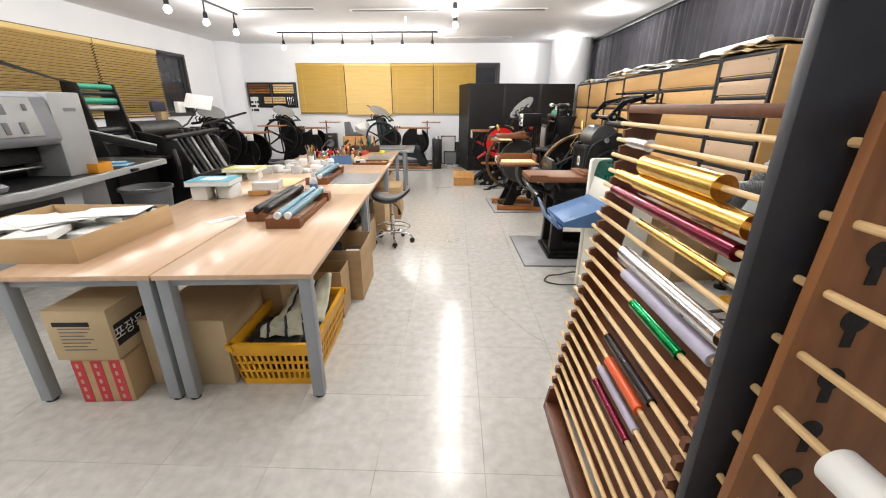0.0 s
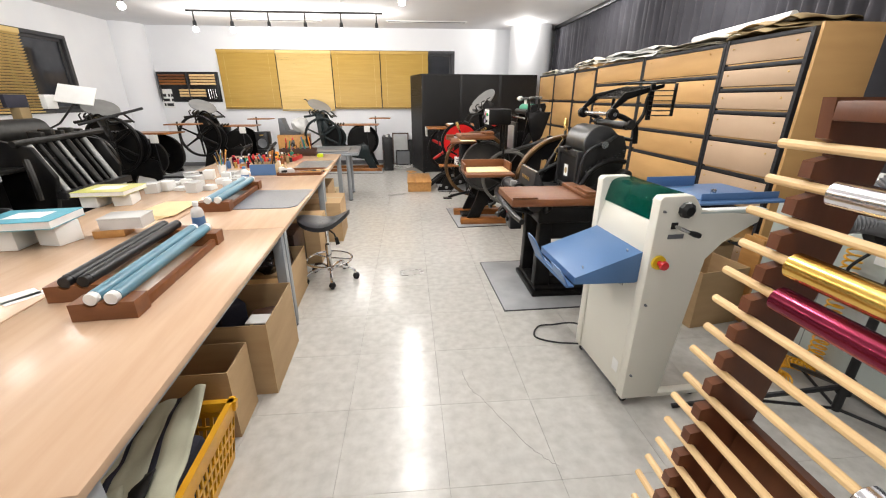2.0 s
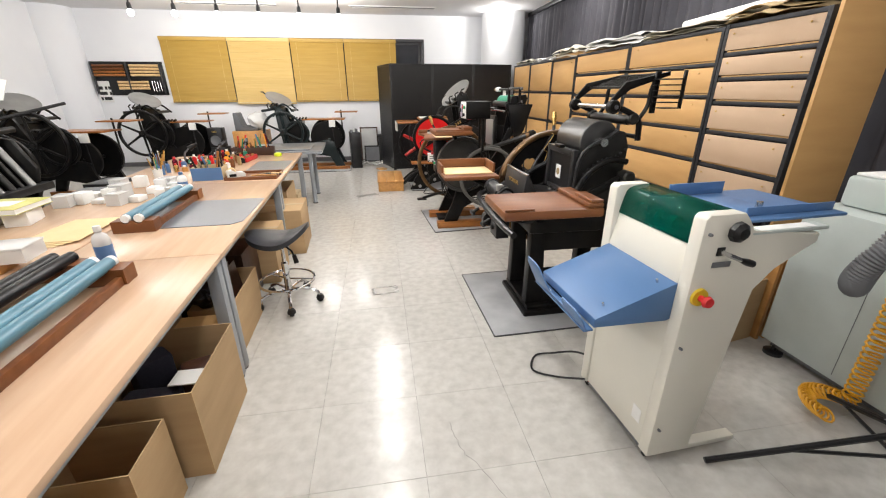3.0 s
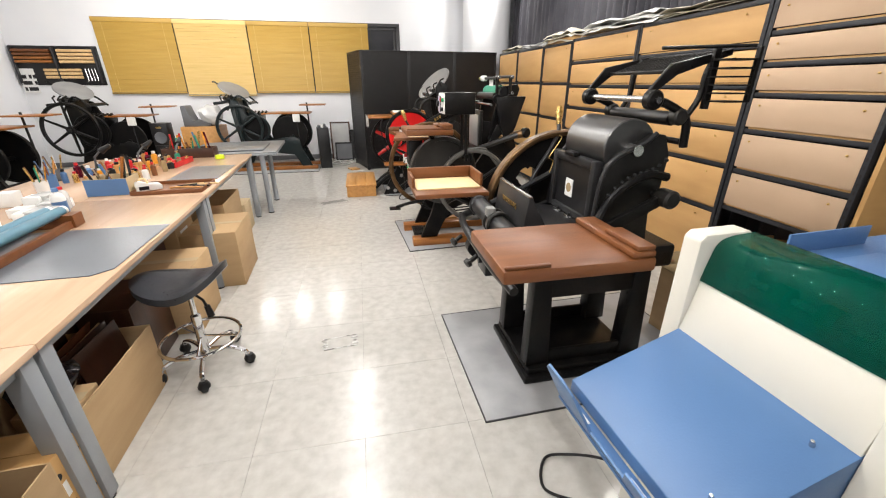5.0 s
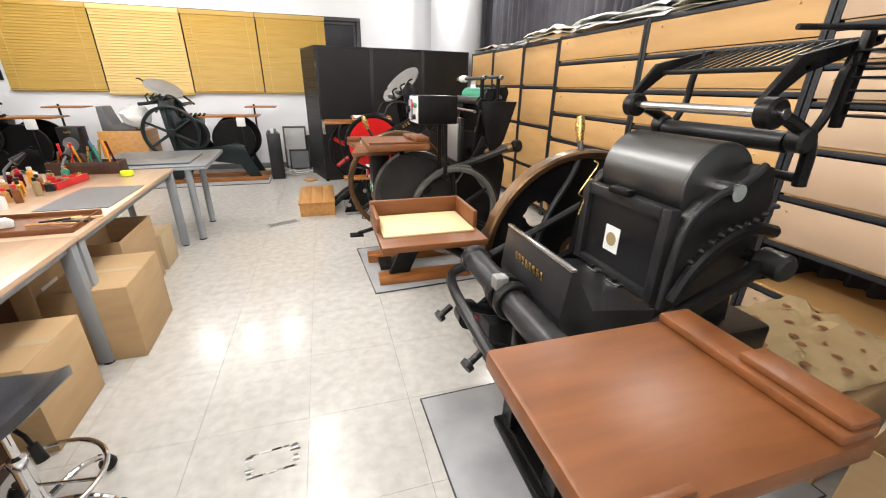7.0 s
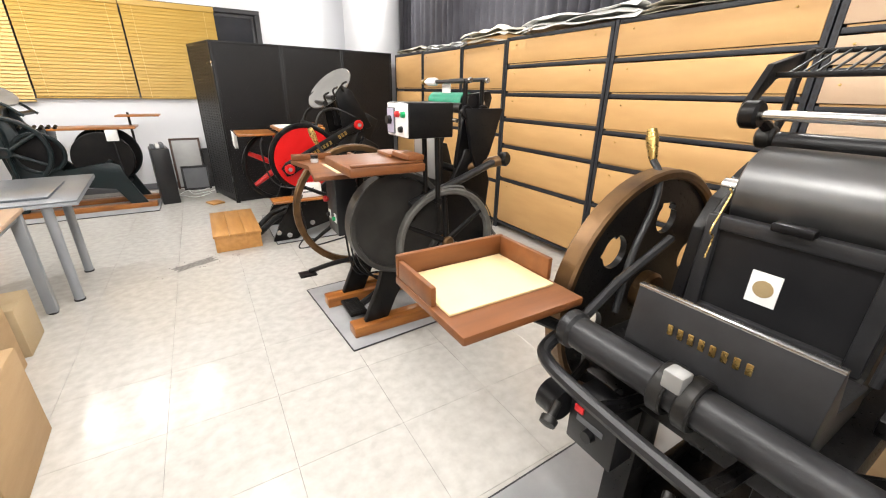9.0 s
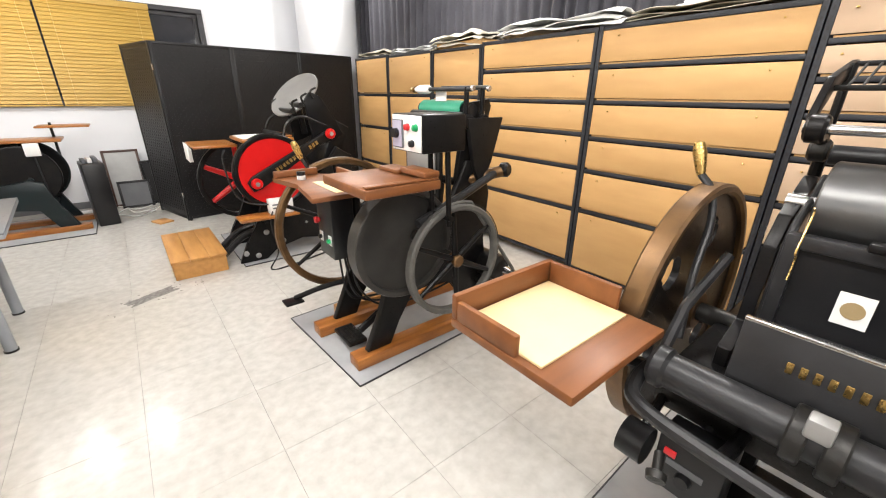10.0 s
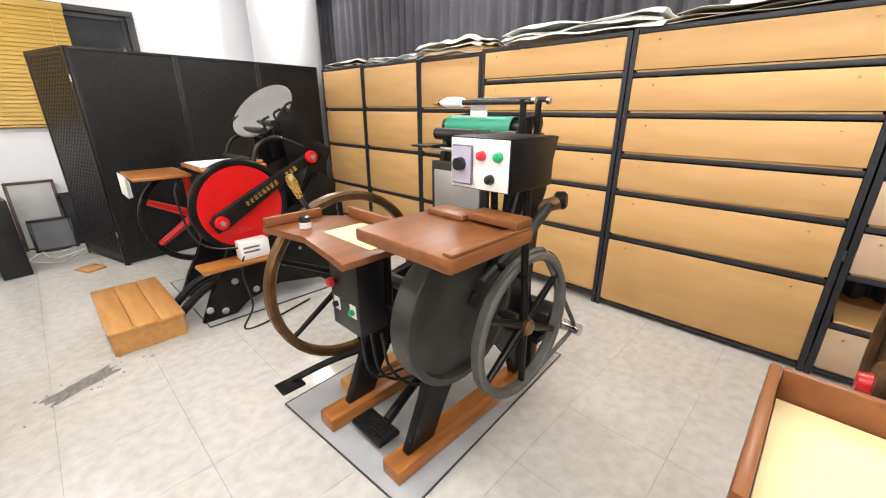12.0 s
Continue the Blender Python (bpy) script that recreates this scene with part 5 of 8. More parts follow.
# ---- creasing machine with blue trays ----
def creasing_machine():
    root = thing("creasing_machine", "cream paper-creasing machine with blue trays and a green cover", "machine", (1.6, 4.4, 0), world=True)
    P = lambda n, bm, m, par=None, lab="": part(n, bm, m, par or root, lab)
    side = [(1.5, 0.05), (1.5, 1.1), (1.515, 1.115), (1.655, 1.115), (1.675, 1.09), (1.70, 1.045), (2.0, 1.02), (2.0, 0.985), (1.84, 0.9), (1.77, 0.82), (1.70, 0.05)]
    for y in (4.19, 4.665):
        P("side_panel", prism(B(), side, (0, y, 0), (1, 0, 0), (0, 0, 1), 0.055, 0.006), "cream", lab="cream painted side panel")
    P("front_panel", box(B(), 1.508, 4.192, 0.06, 1.53, 4.608, 0.84, 0.003), "cream")
    P("back_panel", box(B(), 1.68, 4.192, 0.06, 1.695, 4.608, 0.8, 0.003), "cream")
    P("slope_panel", prism(B(), [(1.50, 0.84), (1.515, 0.84), (1.545, 0.985), (1.53, 0.99)], (0, 4.608, 0), (1, 0, 0), (0, 0, 1), 0.416, 0.002), "cream")
    cover = curve_pts([(1.525, 0, 0.99), (1.537, 0, 1.05), (1.552, 0, 1.092), (1.59, 0, 1.108), (1.66, 0, 1.112)], 5)
    bm = B()
    rows = [[bm.verts.new((p.x, y, p.z)) for p in cover] for y in (4.193, 4.607)]
    for i in range(len(cover) - 1):
        bm.faces.new((rows[0][i], rows[0][i + 1], rows[1][i + 1], rows[1][i]))
    ob = P("cover", bm, "green_sheet", lab="clear green acrylic cover")
    ob.modifiers.new("thickness", "SOLIDIFY").thickness = 0.004
    P("inner_back", box(B(), 1.665, 4.192, 0.9, 1.675, 4.608, 1.1, 0), "deskmat")
    P("inner_floor", box(B(), 1.55, 4.192, 0.93, 1.664, 4.608, 0.94, 0), "deskmat")
    P("roller_shaft", cyl(B(), (1.585, 4.195, 1.02), (1.585, 4.605, 1.02), 0.01), "steel")
    for k in range(4):
        P("feed_roller", cyl(B(), (1.585, 4.235 + k * 0.1, 1.02), (1.585, 4.27 + k * 0.1, 1.02), 0.026, n=18), "green_part")
    for k in range(9):
        P("vent_slit", box(B(), 1.5065, 4.3 + k * 0.012, 0.62, 1.5078, 4.304 + k * 0.012, 0.68), "grey_plastic")
    P("label", box(B(), 1.5066, 4.22, 0.15, 1.5078, 4.27, 0.22), "paper", lab="small white rating label")
    # controls on the near side
    P("hand_knob", lathe(B(), [(0.0005, 0.05), (0.02, 0.048), (0.034, 0.035), (0.036, 0.018), (0.014, 0.01), (0.014, 0.0)], (1.61, 4.134, 1.06), (0, -1, 0), 9), "black_plastic", lab="black star knob")
    P("lever", tube(B(), [(1.585, 4.134, 0.985), (1.585, 4.09, 0.985), (1.62, 4.085, 0.97)], 0.008, 8), "steel")
    P("lever_grip", lathe(B(), [(0.0005, 0.06), (0.012, 0.055), (0.013, 0.03), (0.008, 0.0)], (1.62, 4.085, 0.97), (1, -0.05, -0.35), 12), "black_plastic")
    P("lever_plate", box(B(), 1.57, 4.1295, 0.97, 1.6, 4.1335, 1.0, 0.001), "black_plastic")
    P("name_strip", box(B(), 1.565, 4.1315, 0.925, 1.64, 4.1338, 0.945, 0), "grey_plastic")
    em = P("emergency_stop", lathe(B(), [(0.0005, 0.01), (0.032, 0.01), (0.034, 0.0)], (1.545, 4.134, 0.815), (0, -1, 0), 24), "yellow", lab="yellow emergency stop ring")
    P("stop_button", lathe(B(), [(0.0005, 0.042), (0.018, 0.04), (0.022, 0.028), (0.012, 0.024), (0.012, 0.0)], (1.545, 4.124, 0.815), (0, -1, 0), 18), "red_plastic", em, "red mushroom button")
    for z in (0.2, 0.6, 1.05):
        bolt(root, (1.525, 4.134, z), (0, -1, 0), 0.006, "grey_plastic")
    # base and castors
    for y in (4.15, 4.62):
        P("foot_bar", box(B(), 1.68, y, 0.03, 1.96, y + 0.045, 0.055, 0.004), "cream")
    P("bottom_plate", box(B(), 1.51, 4.195, 0.045, 1.69, 4.6, 0.06, 0), "grey_plastic")
    for x in (1.54, 1.93):
        for y in (4.18, 4.64):
            c = P("castor", ring(B(), (x, y, 0.021), (0, 1, 0), 0.02, 0.02, 0.014, 18), "black_plastic")
            P("fork", box(B(), x - 0.012, y - 0.012, 0.03, x + 0.012, y + 0.012, 0.048, 0.002), "red_plastic" if x < 1.6 else "steel", c)
    # blue receiving tray
    bm = prism(B(), [(1.515, 0.85), (1.515, 0.70), (1.49, 0.69), (1.19, 0.70), (1.19, 0.735)], (0, 4.61, 0), (1, 0, 0), (0, 0, 1), 0.42, 0.003)
    tray = P("receiving_tray", bm, "blue", lab="blue sheet-metal receiving tray")
    P("tray_flap", prism(B(), [(0, 0), (0.42, 0), (0.42, 0.06), (0.39, 0.085), (0.29, 0.085), (0.27, 0.03), (0.15, 0.03), (0.13, 0.14), (0.1, 0.155), (0.03, 0.155), (0, 0.12)], (1.165, 4.61, 0.69), (0, -1, 0), (-0.42, 0, 0.9), 0.006, 0.001), "blue", tray)
    P("tray_lip", box(B(), 1.155, 4.195, 0.684, 1.192, 4.608, 0.692, 0.001), "blue", tray)
    for y in (4.3, 4.5):
        P("slot", box(B(), 1.167, y, 0.6925, 1.18, y + 0.05, 0.6945), "paper", tray)
    for x, z in ((1.25, 0.759), (1.46, 0.834)):
        bolt(root, (x, 4.24, z), (-0.3, 0, 1), 0.005, "steel")
    # feed table behind
    ft = P("feed_table", box(B(), 1.69, 4.2, 1.05, 2.2, 4.6, 1.062, 0.003), "blue", lab="blue feed table")
    P("table_rim", box(B(), 1.70, 4.135, 1.03, 2.03, 4.19, 1.044, 0.003), "mint")
    P("scale_strip", box(B(), 1.74, 4.14, 1.0445, 1.98, 4.18, 1.046), "paper")
    P("side_guide", box(B(), 1.72, 4.56, 1.063, 2.0, 4.566, 1.115, 0.001), "blue", ft)
    P("side_guide", box(B(), 1.78, 4.24, 1.063, 2.18, 4.246, 1.095, 0.001), "blue", ft)
    P("guide_plate", box(B(), 1.75, 4.25, 1.0635, 1.95, 4.5, 1.068, 0.001), "blue", ft)
    P("guide_knob", lathe(B(), [(0.0005, 0.04), (0.012, 0.038), (0.012, 0.0)], (1.86, 4.27, 1.069), (0, 0, 1), 12), "steel", ft)


creasing_machine()
creaser = bpy.data.objects["creasing_machine"]
creaser.matrix_basis = Matrix.Translation((1.53, 4.4, 0)) @ Matrix.Rotation(radians(3), 4, "Z") @ Matrix.Translation((-1.5, -4.4, 0)) @ creaser.matrix_basis
solid("extension_cable", tube(B(), curve_pts([(1.52, 4.62, 0.06), (1.4, 4.72, 0.012), (1.3, 4.8, 0.008), (1.36, 4.92, 0.008), (1.46, 4.9, 0.03), (1.55, 4.8, 0.1), (1.62, 4.69, 0.12)], 8), 0.006, 8), "black_plastic", "black looped power cord beside the cream machine", "cord")
root = thing("cardboard_box", "open cardboard box standing behind the cream machine", "box", (2.58, 5.0, 0), 10)
for a in ((-0.2, -0.15, 0.2, -0.144), (-0.2, 0.144, 0.2, 0.15), (-0.2, -0.144, -0.194, 0.144), (0.194, -0.144, 0.2, 0.144)):
    part("side", box(B(), a[0], a[1], 0.001, a[2], a[3], 0.42), "card", root)
for x in (2.62, 2.68):
    solid("timber_board", box(B(), x + 0.2, 4.86, 0.0005, x + 0.222, 5.02, 0.62, 0.002), "pine", "brown timber board leaning by the shelf", "board", "boards by the shelf")


# ---- pale green cabinet, stand with hoses ----
root = thing("compressor_cabinet", "pale green-grey steel machine cabinet on round feet", "cabinet", (3.1, 4.2, 0), world=True)
part("body", box(B(), 2.75, 3.45, 0.09, 3.25, 4.78, 0.925, 0.008), "mint", root)
part("top_housing", box(B(), 2.89, 3.5, 0.927, 3.24, 4.74, 1.085, 0.02), "mint", root)
part("top_cover", box(B(), 2.91, 3.52, 1.086, 3.22, 4.72, 1.1, 0.004), "paper", root, "white cover sheet")
part("plinth", box(B(), 2.79, 3.5, 0.05, 3.22, 4.74, 0.089), "grey_plastic", root)
for x in (2.8, 3.18):
    for y in (3.55, 4.72):
        f = part("foot", lathe(B(), [(0.0005, 0.001), (0.05, 0.001), (0.05, 0.02), (0.015, 0.028), (0.012, 0.06)], (x, y, 0), n=18), "black_plastic", root)
for k in range(3):
    part("seam", box(B(), 2.7485, 3.46 + k * 0.46, 0.12, 2.7498, 3.463 + k * 0.46, 0.9), "grey_plastic", root)
for z, c in ((0.62, "black_plastic"), (0.62, "grey_plastic"), (0.55, "black_plastic")):
    part("socket", box(B(), 2.742, 3.72 + (0.05 if c == "grey_plastic" else 0), z, 2.7495, 3.75 + (0.05 if c == "grey_plastic" else 0), z + 0.025, 0.002), c, root)

root = thing("blower_stand", "black tripod stand carrying a blower with a grey corrugated hose", "stand", (2.5, 3.93, 0), world=True)
part("pole", cyl(B(), (2.5, 3.93, 0.1), (2.52, 3.95, 1.0), 0.018), "black_plastic", root)
part("collar", cyl(B(), (2.5, 3.93, 0.2), (2.502, 3.932, 0.28), 0.03), "black_plastic", root)
for dx, dy in ((-0.69, 0.18), (0.2, 0.5), (0.35, -0.5)):
    leg = part("leg", tube(B(), [(2.5, 3.93, 0.24), (2.5 + dx, 3.93 + dy, 0.012)], 0.013, 8), "black_plastic", root)
    part("strut", tube(B(), [(2.5, 3.93, 0.11), (2.5 + dx * 0.6, 3.93 + dy * 0.6, 0.105)], 0.008, 6), "black_plastic", leg)
part("blower", lathe(B(), [(0.0005, -0.1), (0.1, -0.1), (0.14, -0.06), (0.15, 0.0), (0.14, 0.06), (0.1, 0.1), (0.0005, 0.1)], (2.56, 3.98, 1.0), (0.7, 0.5, 0.1), 28), "black_plastic", root, "round black blower")
part("motor", lathe(B(), [(0.0005, 0.0), (0.06, 0.0), (0.065, 0.12), (0.05, 0.15), (0.0005, 0.15)], (2.48, 3.92, 0.97), (-0.5, -0.5, -0.2), 18), "black_plastic", root)
part("tag", box(B(), 2.4, 3.88, 0.86, 2.41, 3.95, 0.92, 0.001), "paper", root, "white paper tag")
bm = B()
path = curve_pts([(2.6, 4.02, 1.28), (2.5, 4.08, 1.16), (2.42, 4.16, 1.0), (2.36, 4.18, 0.86), (2.26, 4.14, 0.8), (2.19, 4.1, 0.87), (2.22, 4.06, 0.98), (2.34, 4.0, 1.02), (2.46, 3.97, 1.0)], 12)
for i, p in enumerate(path[:-1]):
    d = (path[i + 1] - p).normalized()
    lathe(bm, [(0.036, -0.006), (0.043, 0.0), (0.036, 0.006)], p, d, 14)
tube(bm, path, 0.036, 12)
part("corrugated_hose", bm, "hose", root, "grey corrugated hose")
part("cable", tube(B(), curve_pts([(2.45, 3.96, 0.95), (2.36, 4.0, 0.8), (2.5, 3.95, 0.7), (2.7, 3.85, 0.68)], 6), 0.007, 6), "black_plastic", root)
coil = []
for k in range(420):
    s = k / 419
    turn = (s - 0.55) / 0.45 * 3.6
    base = Vector((2.69, 4.24, 0.8 - 0.72 * s / 0.55)) if s < 0.55 else Vector((2.69 - 0.09 + 0.09 * math.cos(turn), 4.24 + 0.1 * math.sin(turn), 0.08 - 0.03 * (s - 0.55)))
    a = k * 0.62
    coil.append(base + Vector((0.034 * math.cos(a), 0.034 * math.sin(a), 0.02 * math.sin(a) if s > 0.55 else 0)))
solid("air_hose", tube(B(), coil, 0.0055, 5), "crate", "coiled yellow air hose hanging beside the cabinet", "hose")


# ---- foil roll racks ----
def foil_rack(name, y0, y1, n, z_top, pitch, wood, label, rolls, x_of, tip, deep, notched=True):
    """A leaning rack: two notched side panels with dowels laid across."""
    root = thing(name, label, "rack", (x_of(0) + 0.05, (y0 + y1) / 2, 0), group="foil roll racks", world=True)
    zs = [z_top - k * pitch for k in range(n)]
    for y in (y0, y1):
        pts = [(x_of(0) + deep, 0.001), (x_of(0) - 0.03, 0.001)]
        for z in reversed(zs) if notched else ():
            pts += [(x_of(z) - 0.03, z - pitch * 0.30), (x_of(z) + 0.002, z - 0.012), (x_of(z) + 0.002, z + 0.010), (x_of(z) - 0.022, z + pitch * 0.28)]
        pts += [(x_of(z_top) - 0.03, z_top + 0.08), (x_of(z_top) + deep, z_top + 0.08)]
        part("side_panel", prism(B(), pts[::-1], (0, y, 0), (1, 0, 0), (0, 0, 1), 0.022 if y == y0 else -0.022), wood, root, "notched wooden side panel", smooth=False)
    part("top_board", box(B(), x_of(z_top) - 0.03, y1 + 0.024, z_top + 0.045, x_of(z_top) + 0.06, y0 - 0.024, z_top + 0.075, 0.003), wood, root)
    part("bottom_board", box(B(), x_of(0) - 0.03, y1 + 0.024, 0.002, x_of(0) + 0.06, y0 - 0.024, 0.05, 0.003), wood, root)
    if notched:
        for za, zb in ((0.06, 0.33), (0.345, 0.6), (0.615, 0.86)):
            xa, xb = x_of(za) + deep - 0.03, x_of(zb) + deep - 0.03
            part("back_board", prism(B(), [(xa, za), (xa + 0.018, za), (xb + 0.018, zb), (xb, zb)], (0, y0 - 0.024, 0), (1, 0, 0), (0, 0, 1), y0 - y1 - 0.048), wood, root)
    rnd = random.Random(7)
    for z in zs:
        w = rnd.uniform(-0.012, 0.012)
        x = x_of(z) - 0.008
        part("dowel", cyl(B(), (x, y1 - tip * 0.5, z), (x, y0 + tip + w, z + 0.002), 0.0085, n=10), "dowel", root)
    for k, a, b, r, m, lab in rolls:
        z, x = zs[k], x_of(zs[k]) - 0.008
        ro = solid("foil_roll", lathe(B(), [(0.0088, 0.0), (r - 0.001, 0.0), (r, 0.001), (r, b - a - 0.001), (r - 0.001, b - a), (0.0088, b - a), (0.0088, 0.0)], (x, a, z), (0, 1, 0), 28), m, lab, "foil roll", "foil rolls on the rack")
    return root


foil_rack("foil_rack", 3.22, 2.31, 21, 1.42, 0.0635, "rack_brown", "leaning dark-stained wooden rack with dowels for foil rolls", [
    (1, 3.0, 3.16, 0.022, "silver_foil", "small roll of silver foil on a dowel"),
    (2, 2.55, 2.98, 0.036, "gold_foil", "thick roll of gold foil on a dowel"),
    (3, 2.99, 3.17, 0.024, "gold_foil", "short roll of gold foil on a dowel"),
    (3, 2.41, 2.985, 0.031, "gold_foil", "long roll of gold foil on a dowel"),
    (4, 2.42, 3.17, 0.023, "maroon_foil", "long roll of maroon foil on a dowel"),
    (5, 2.42, 2.9, 0.015, "gold_foil", "thin roll of gold foil on a dowel"),
    (7, 2.36, 2.94, 0.026, "silver_foil", "roll of silver foil on a dowel"),
    (8, 2.36, 2.88, 0.02, "lilac", "roll of lilac paper on a dowel"),
    (9, 2.47, 2.77, 0.017, "green_foil", "roll of shiny green foil on a dowel"),
    (12, 2.5, 2.86, 0.016, "black_foil", "roll of glossy black foil on a dowel"),
    (14, 2.52, 2.84, 0.014, "lilac", "roll of lilac paper on a dowel"),
    (13, 2.54, 2.8, 0.018, "orange_foil", "roll of bright orange film on a dowel"),
    (15, 2.54, 2.84, 0.015, "maroon_foil", "roll of maroon foil low on the rack"),
], lambda z: 0.985 + 0.14 * z, 0.075, 0.11)
bm = B()
box(bm, 1.035, 2.242, 0.001, 1.17, 2.272, 1.75, 0.004)
solid("black_post", bm, "angle", "flat black painted post between the two racks", "post")
foil_rack("foil_rack", 2.2, 1.3, 11, 1.43, 0.125, "rack_tan", "tan wooden rack with keyhole slots and pale dowels", [
    (4, 1.72, 2.05, 0.036, "white_plastic", "thick white roll on a dowel"),
], lambda z: 1.07 + 0.055 * z, 0.05, 0.34, False)
rack2 = [o for o in bpy.data.objects if o.name.startswith("foil_rack") and o.parent is None][-1]
for k in range(10):
    z = 1.43 - k * 0.125 - 0.05
    bm = B()
    lathe(bm, [(0.0005, 0.002), (0.024, 0.002), (0.024, 0.0)], (1.19, 2.1775, z), (0, -1, 0), 20)
    box(bm, 1.18, 2.1758, z - 0.055, 1.2, 2.1775, z - 0.018)
    part("keyhole", bm, "ink_black", rack2, "dark keyhole slot")


# ---- stool ----
def stool():
    root = thing("work_stool", "black saddle stool with chrome foot ring and five castors", "stool", (-0.235, 5.86, 0), -5)
    bm = B()
    n, rings = 40, 9
    top = []
    for s, base in ((1, 0.535), (-1, 0.5)):
        rows = []
        for i in range(1, rings + 1):
            row = []
            for j in range(n):
                a = 2 * math.pi * j / n
                u = i / rings
                x, y = 0.215 * u * math.cos(a) * (1 - 0.16 * math.sin(a)), 0.2 * u * math.sin(a)
                z = base + 0.085 * (x / 0.215) ** 2 * (1.25 if x > 0 else 0.6) - 0.03 * max(0, y / 0.2) ** 2 + (0.02 if s > 0 else -0.0) * (1 - u ** 6) - (0.018 if s < 0 else 0) * (1 - u ** 2)
                row.append(bm.verts.new((x, y, z)))
            rows.append(row)
        c = bm.verts.new((0, 0, rows[0][0].co.z))
        for j in range(n):
            bm.faces.new((c, rows[0][j], rows[0][(j + 1) % n]))
        for i in range(rings - 1):
            for j in range(n):
                bm.faces.new((rows[i][j], rows[i + 1][j], rows[i + 1][(j + 1) % n], rows[i][(j + 1) % n]))
        top.append(rows[-1])
    for j in range(n):
        bm.faces.new((top[0][j], top[1][j], top[1][(j + 1) % n], top[0][(j + 1) % n]))
    part("seat", bm, "vinyl", root, "black padded saddle seat")
    part("column", lathe(B(), [(0.013, 0.5), (0.013, 0.34), (0.024, 0.33), (0.024, 0.14), (0.03, 0.12), (0.03, 0.09)], (0, 0, 0), n=18), "chrome", root)
    part("plate", box(B(), -0.07, -0.05, 0.478, 0.07, 0.05, 0.49, 0.003), "black_plastic", root)
    lev = part("height_lever", tube(B(), [(0.02, 0, 0.46), (0.07, -0.02, 0.43), (0.09, -0.03, 0.38)], 0.007, 8), "black_plastic", root)
    part("lever_grip", cyl(B(), (0.085, -0.027, 0.4), (0.1, -0.035, 0.34), 0.014, 0.018), "black_plastic", lev)
    ringp = [(0.195 * math.cos(a), 0.195 * math.sin(a), 0.19) for a in [2 * math.pi * k / 40 for k in range(41)]]
    part("foot_ring", tube(B(), ringp, 0.009, 8), "chrome", root)
    for k in range(5):
        a = 2 * math.pi * k / 5
        c, s = math.cos(a), math.sin(a)
        part("leg", tube(B(), curve_pts([(0.02 * c, 0.02 * s, 0.11), (0.12 * c, 0.12 * s, 0.115), (0.2 * c, 0.2 * s, 0.09), (0.22 * c, 0.22 * s, 0.06)], 5), 0.012, 8), "chrome", root)
        if k in (0, 2, 4):
            part("ring_stay", cyl(B(), (0.02 * c, 0.02 * s, 0.2), (0.192 * c, 0.192 * s, 0.19), 0.006, n=8), "chrome", root)
        cx, cy = 0.225 * c, 0.225 * s
        cas = part("castor", ring(B(), (cx, cy, 0.0265), (-s, c, 0), 0.026, 0.03, 0.018, 20), "black_plastic", root)
        part("hood", lathe(B(), [(0.0005, 0.064), (0.02, 0.06), (0.03, 0.04), (0.03, 0.028)], (cx, cy, 0.0), n=14), "black_plastic", cas)


stool()


# ---- cartons and crate under the tables ----
def carton(at, turn, w, d, h, label, open_top=False, material="card", tape=True, flaps=False):
    root = thing("cardboard_box", label, "box", at, turn, "cartons under the tables")
    if open_top:
        for a in ((-w / 2, -d / 2, w / 2, -d / 2 + 0.005), (-w / 2, d / 2 - 0.005, w / 2, d / 2), (-w / 2, -d / 2 + 0.005, -w / 2 + 0.005, d / 2 - 0.005), (w / 2 - 0.005, -d / 2 + 0.005, w / 2, d / 2 - 0.005)):
            part("side", box(B(), a[0], a[1], 0.002, a[2], a[3], h), material, root)
        part("bottom", box(B(), -w / 2 + 0.005, -d / 2 + 0.005, 0.002, w / 2 - 0.005, d / 2 - 0.005, 0.008), material, root)
        if flaps:
            part("flap", box(B(), 0, -d / 2, 0, 0.004, d / 2, h * 0.35, 0, Matrix.Translation((-w / 2, 0, h)) @ Matrix.Rotation(radians(-28), 4, "Y")), material, root)
    else:
        part("body", box(B(), -w / 2, -d / 2, 0.002, w / 2, d / 2, h, 0.003), material, root)
        for s in (-1, 1):
            part("flap", box(B(), -w / 2 + 0.002, s * d / 4 - d / 4 + 0.001, h + 0.0005, w / 2 - 0.002, s * d / 4 + d / 4 - 0.0015, h + 0.004), material, root)
        if tape:
            part("tape", box(B(), -w / 2 + 0.003, -0.025, h + 0.0042, w / 2 - 0.003, 0.025, h + 0.0052), "card_pale", root, "clear brown packing tape")
    return root


def words(text, size, material, parent, m, depth=0.0006):
    """Lettering in the built-in font, as a mesh."""
    cu = bpy.data.curves.new("lettering", "FONT")
    cu.body, cu.size, cu.extrude, cu.align_x, cu.align_y = text, size, depth, "CENTER", "CENTER"
    tmp = new("lettering_source", cu)
    me = bpy.data.meshes.new_from_object(tmp.evaluated_get(bpy.context.evaluated_depsgraph_get()))
    bpy.data.objects.remove(tmp)
    me.materials.clear()
    me.materials.append(MATS[material])
    ob = new("lettering", me)
    ob.parent = parent
    ob.matrix_basis = m
    return ob


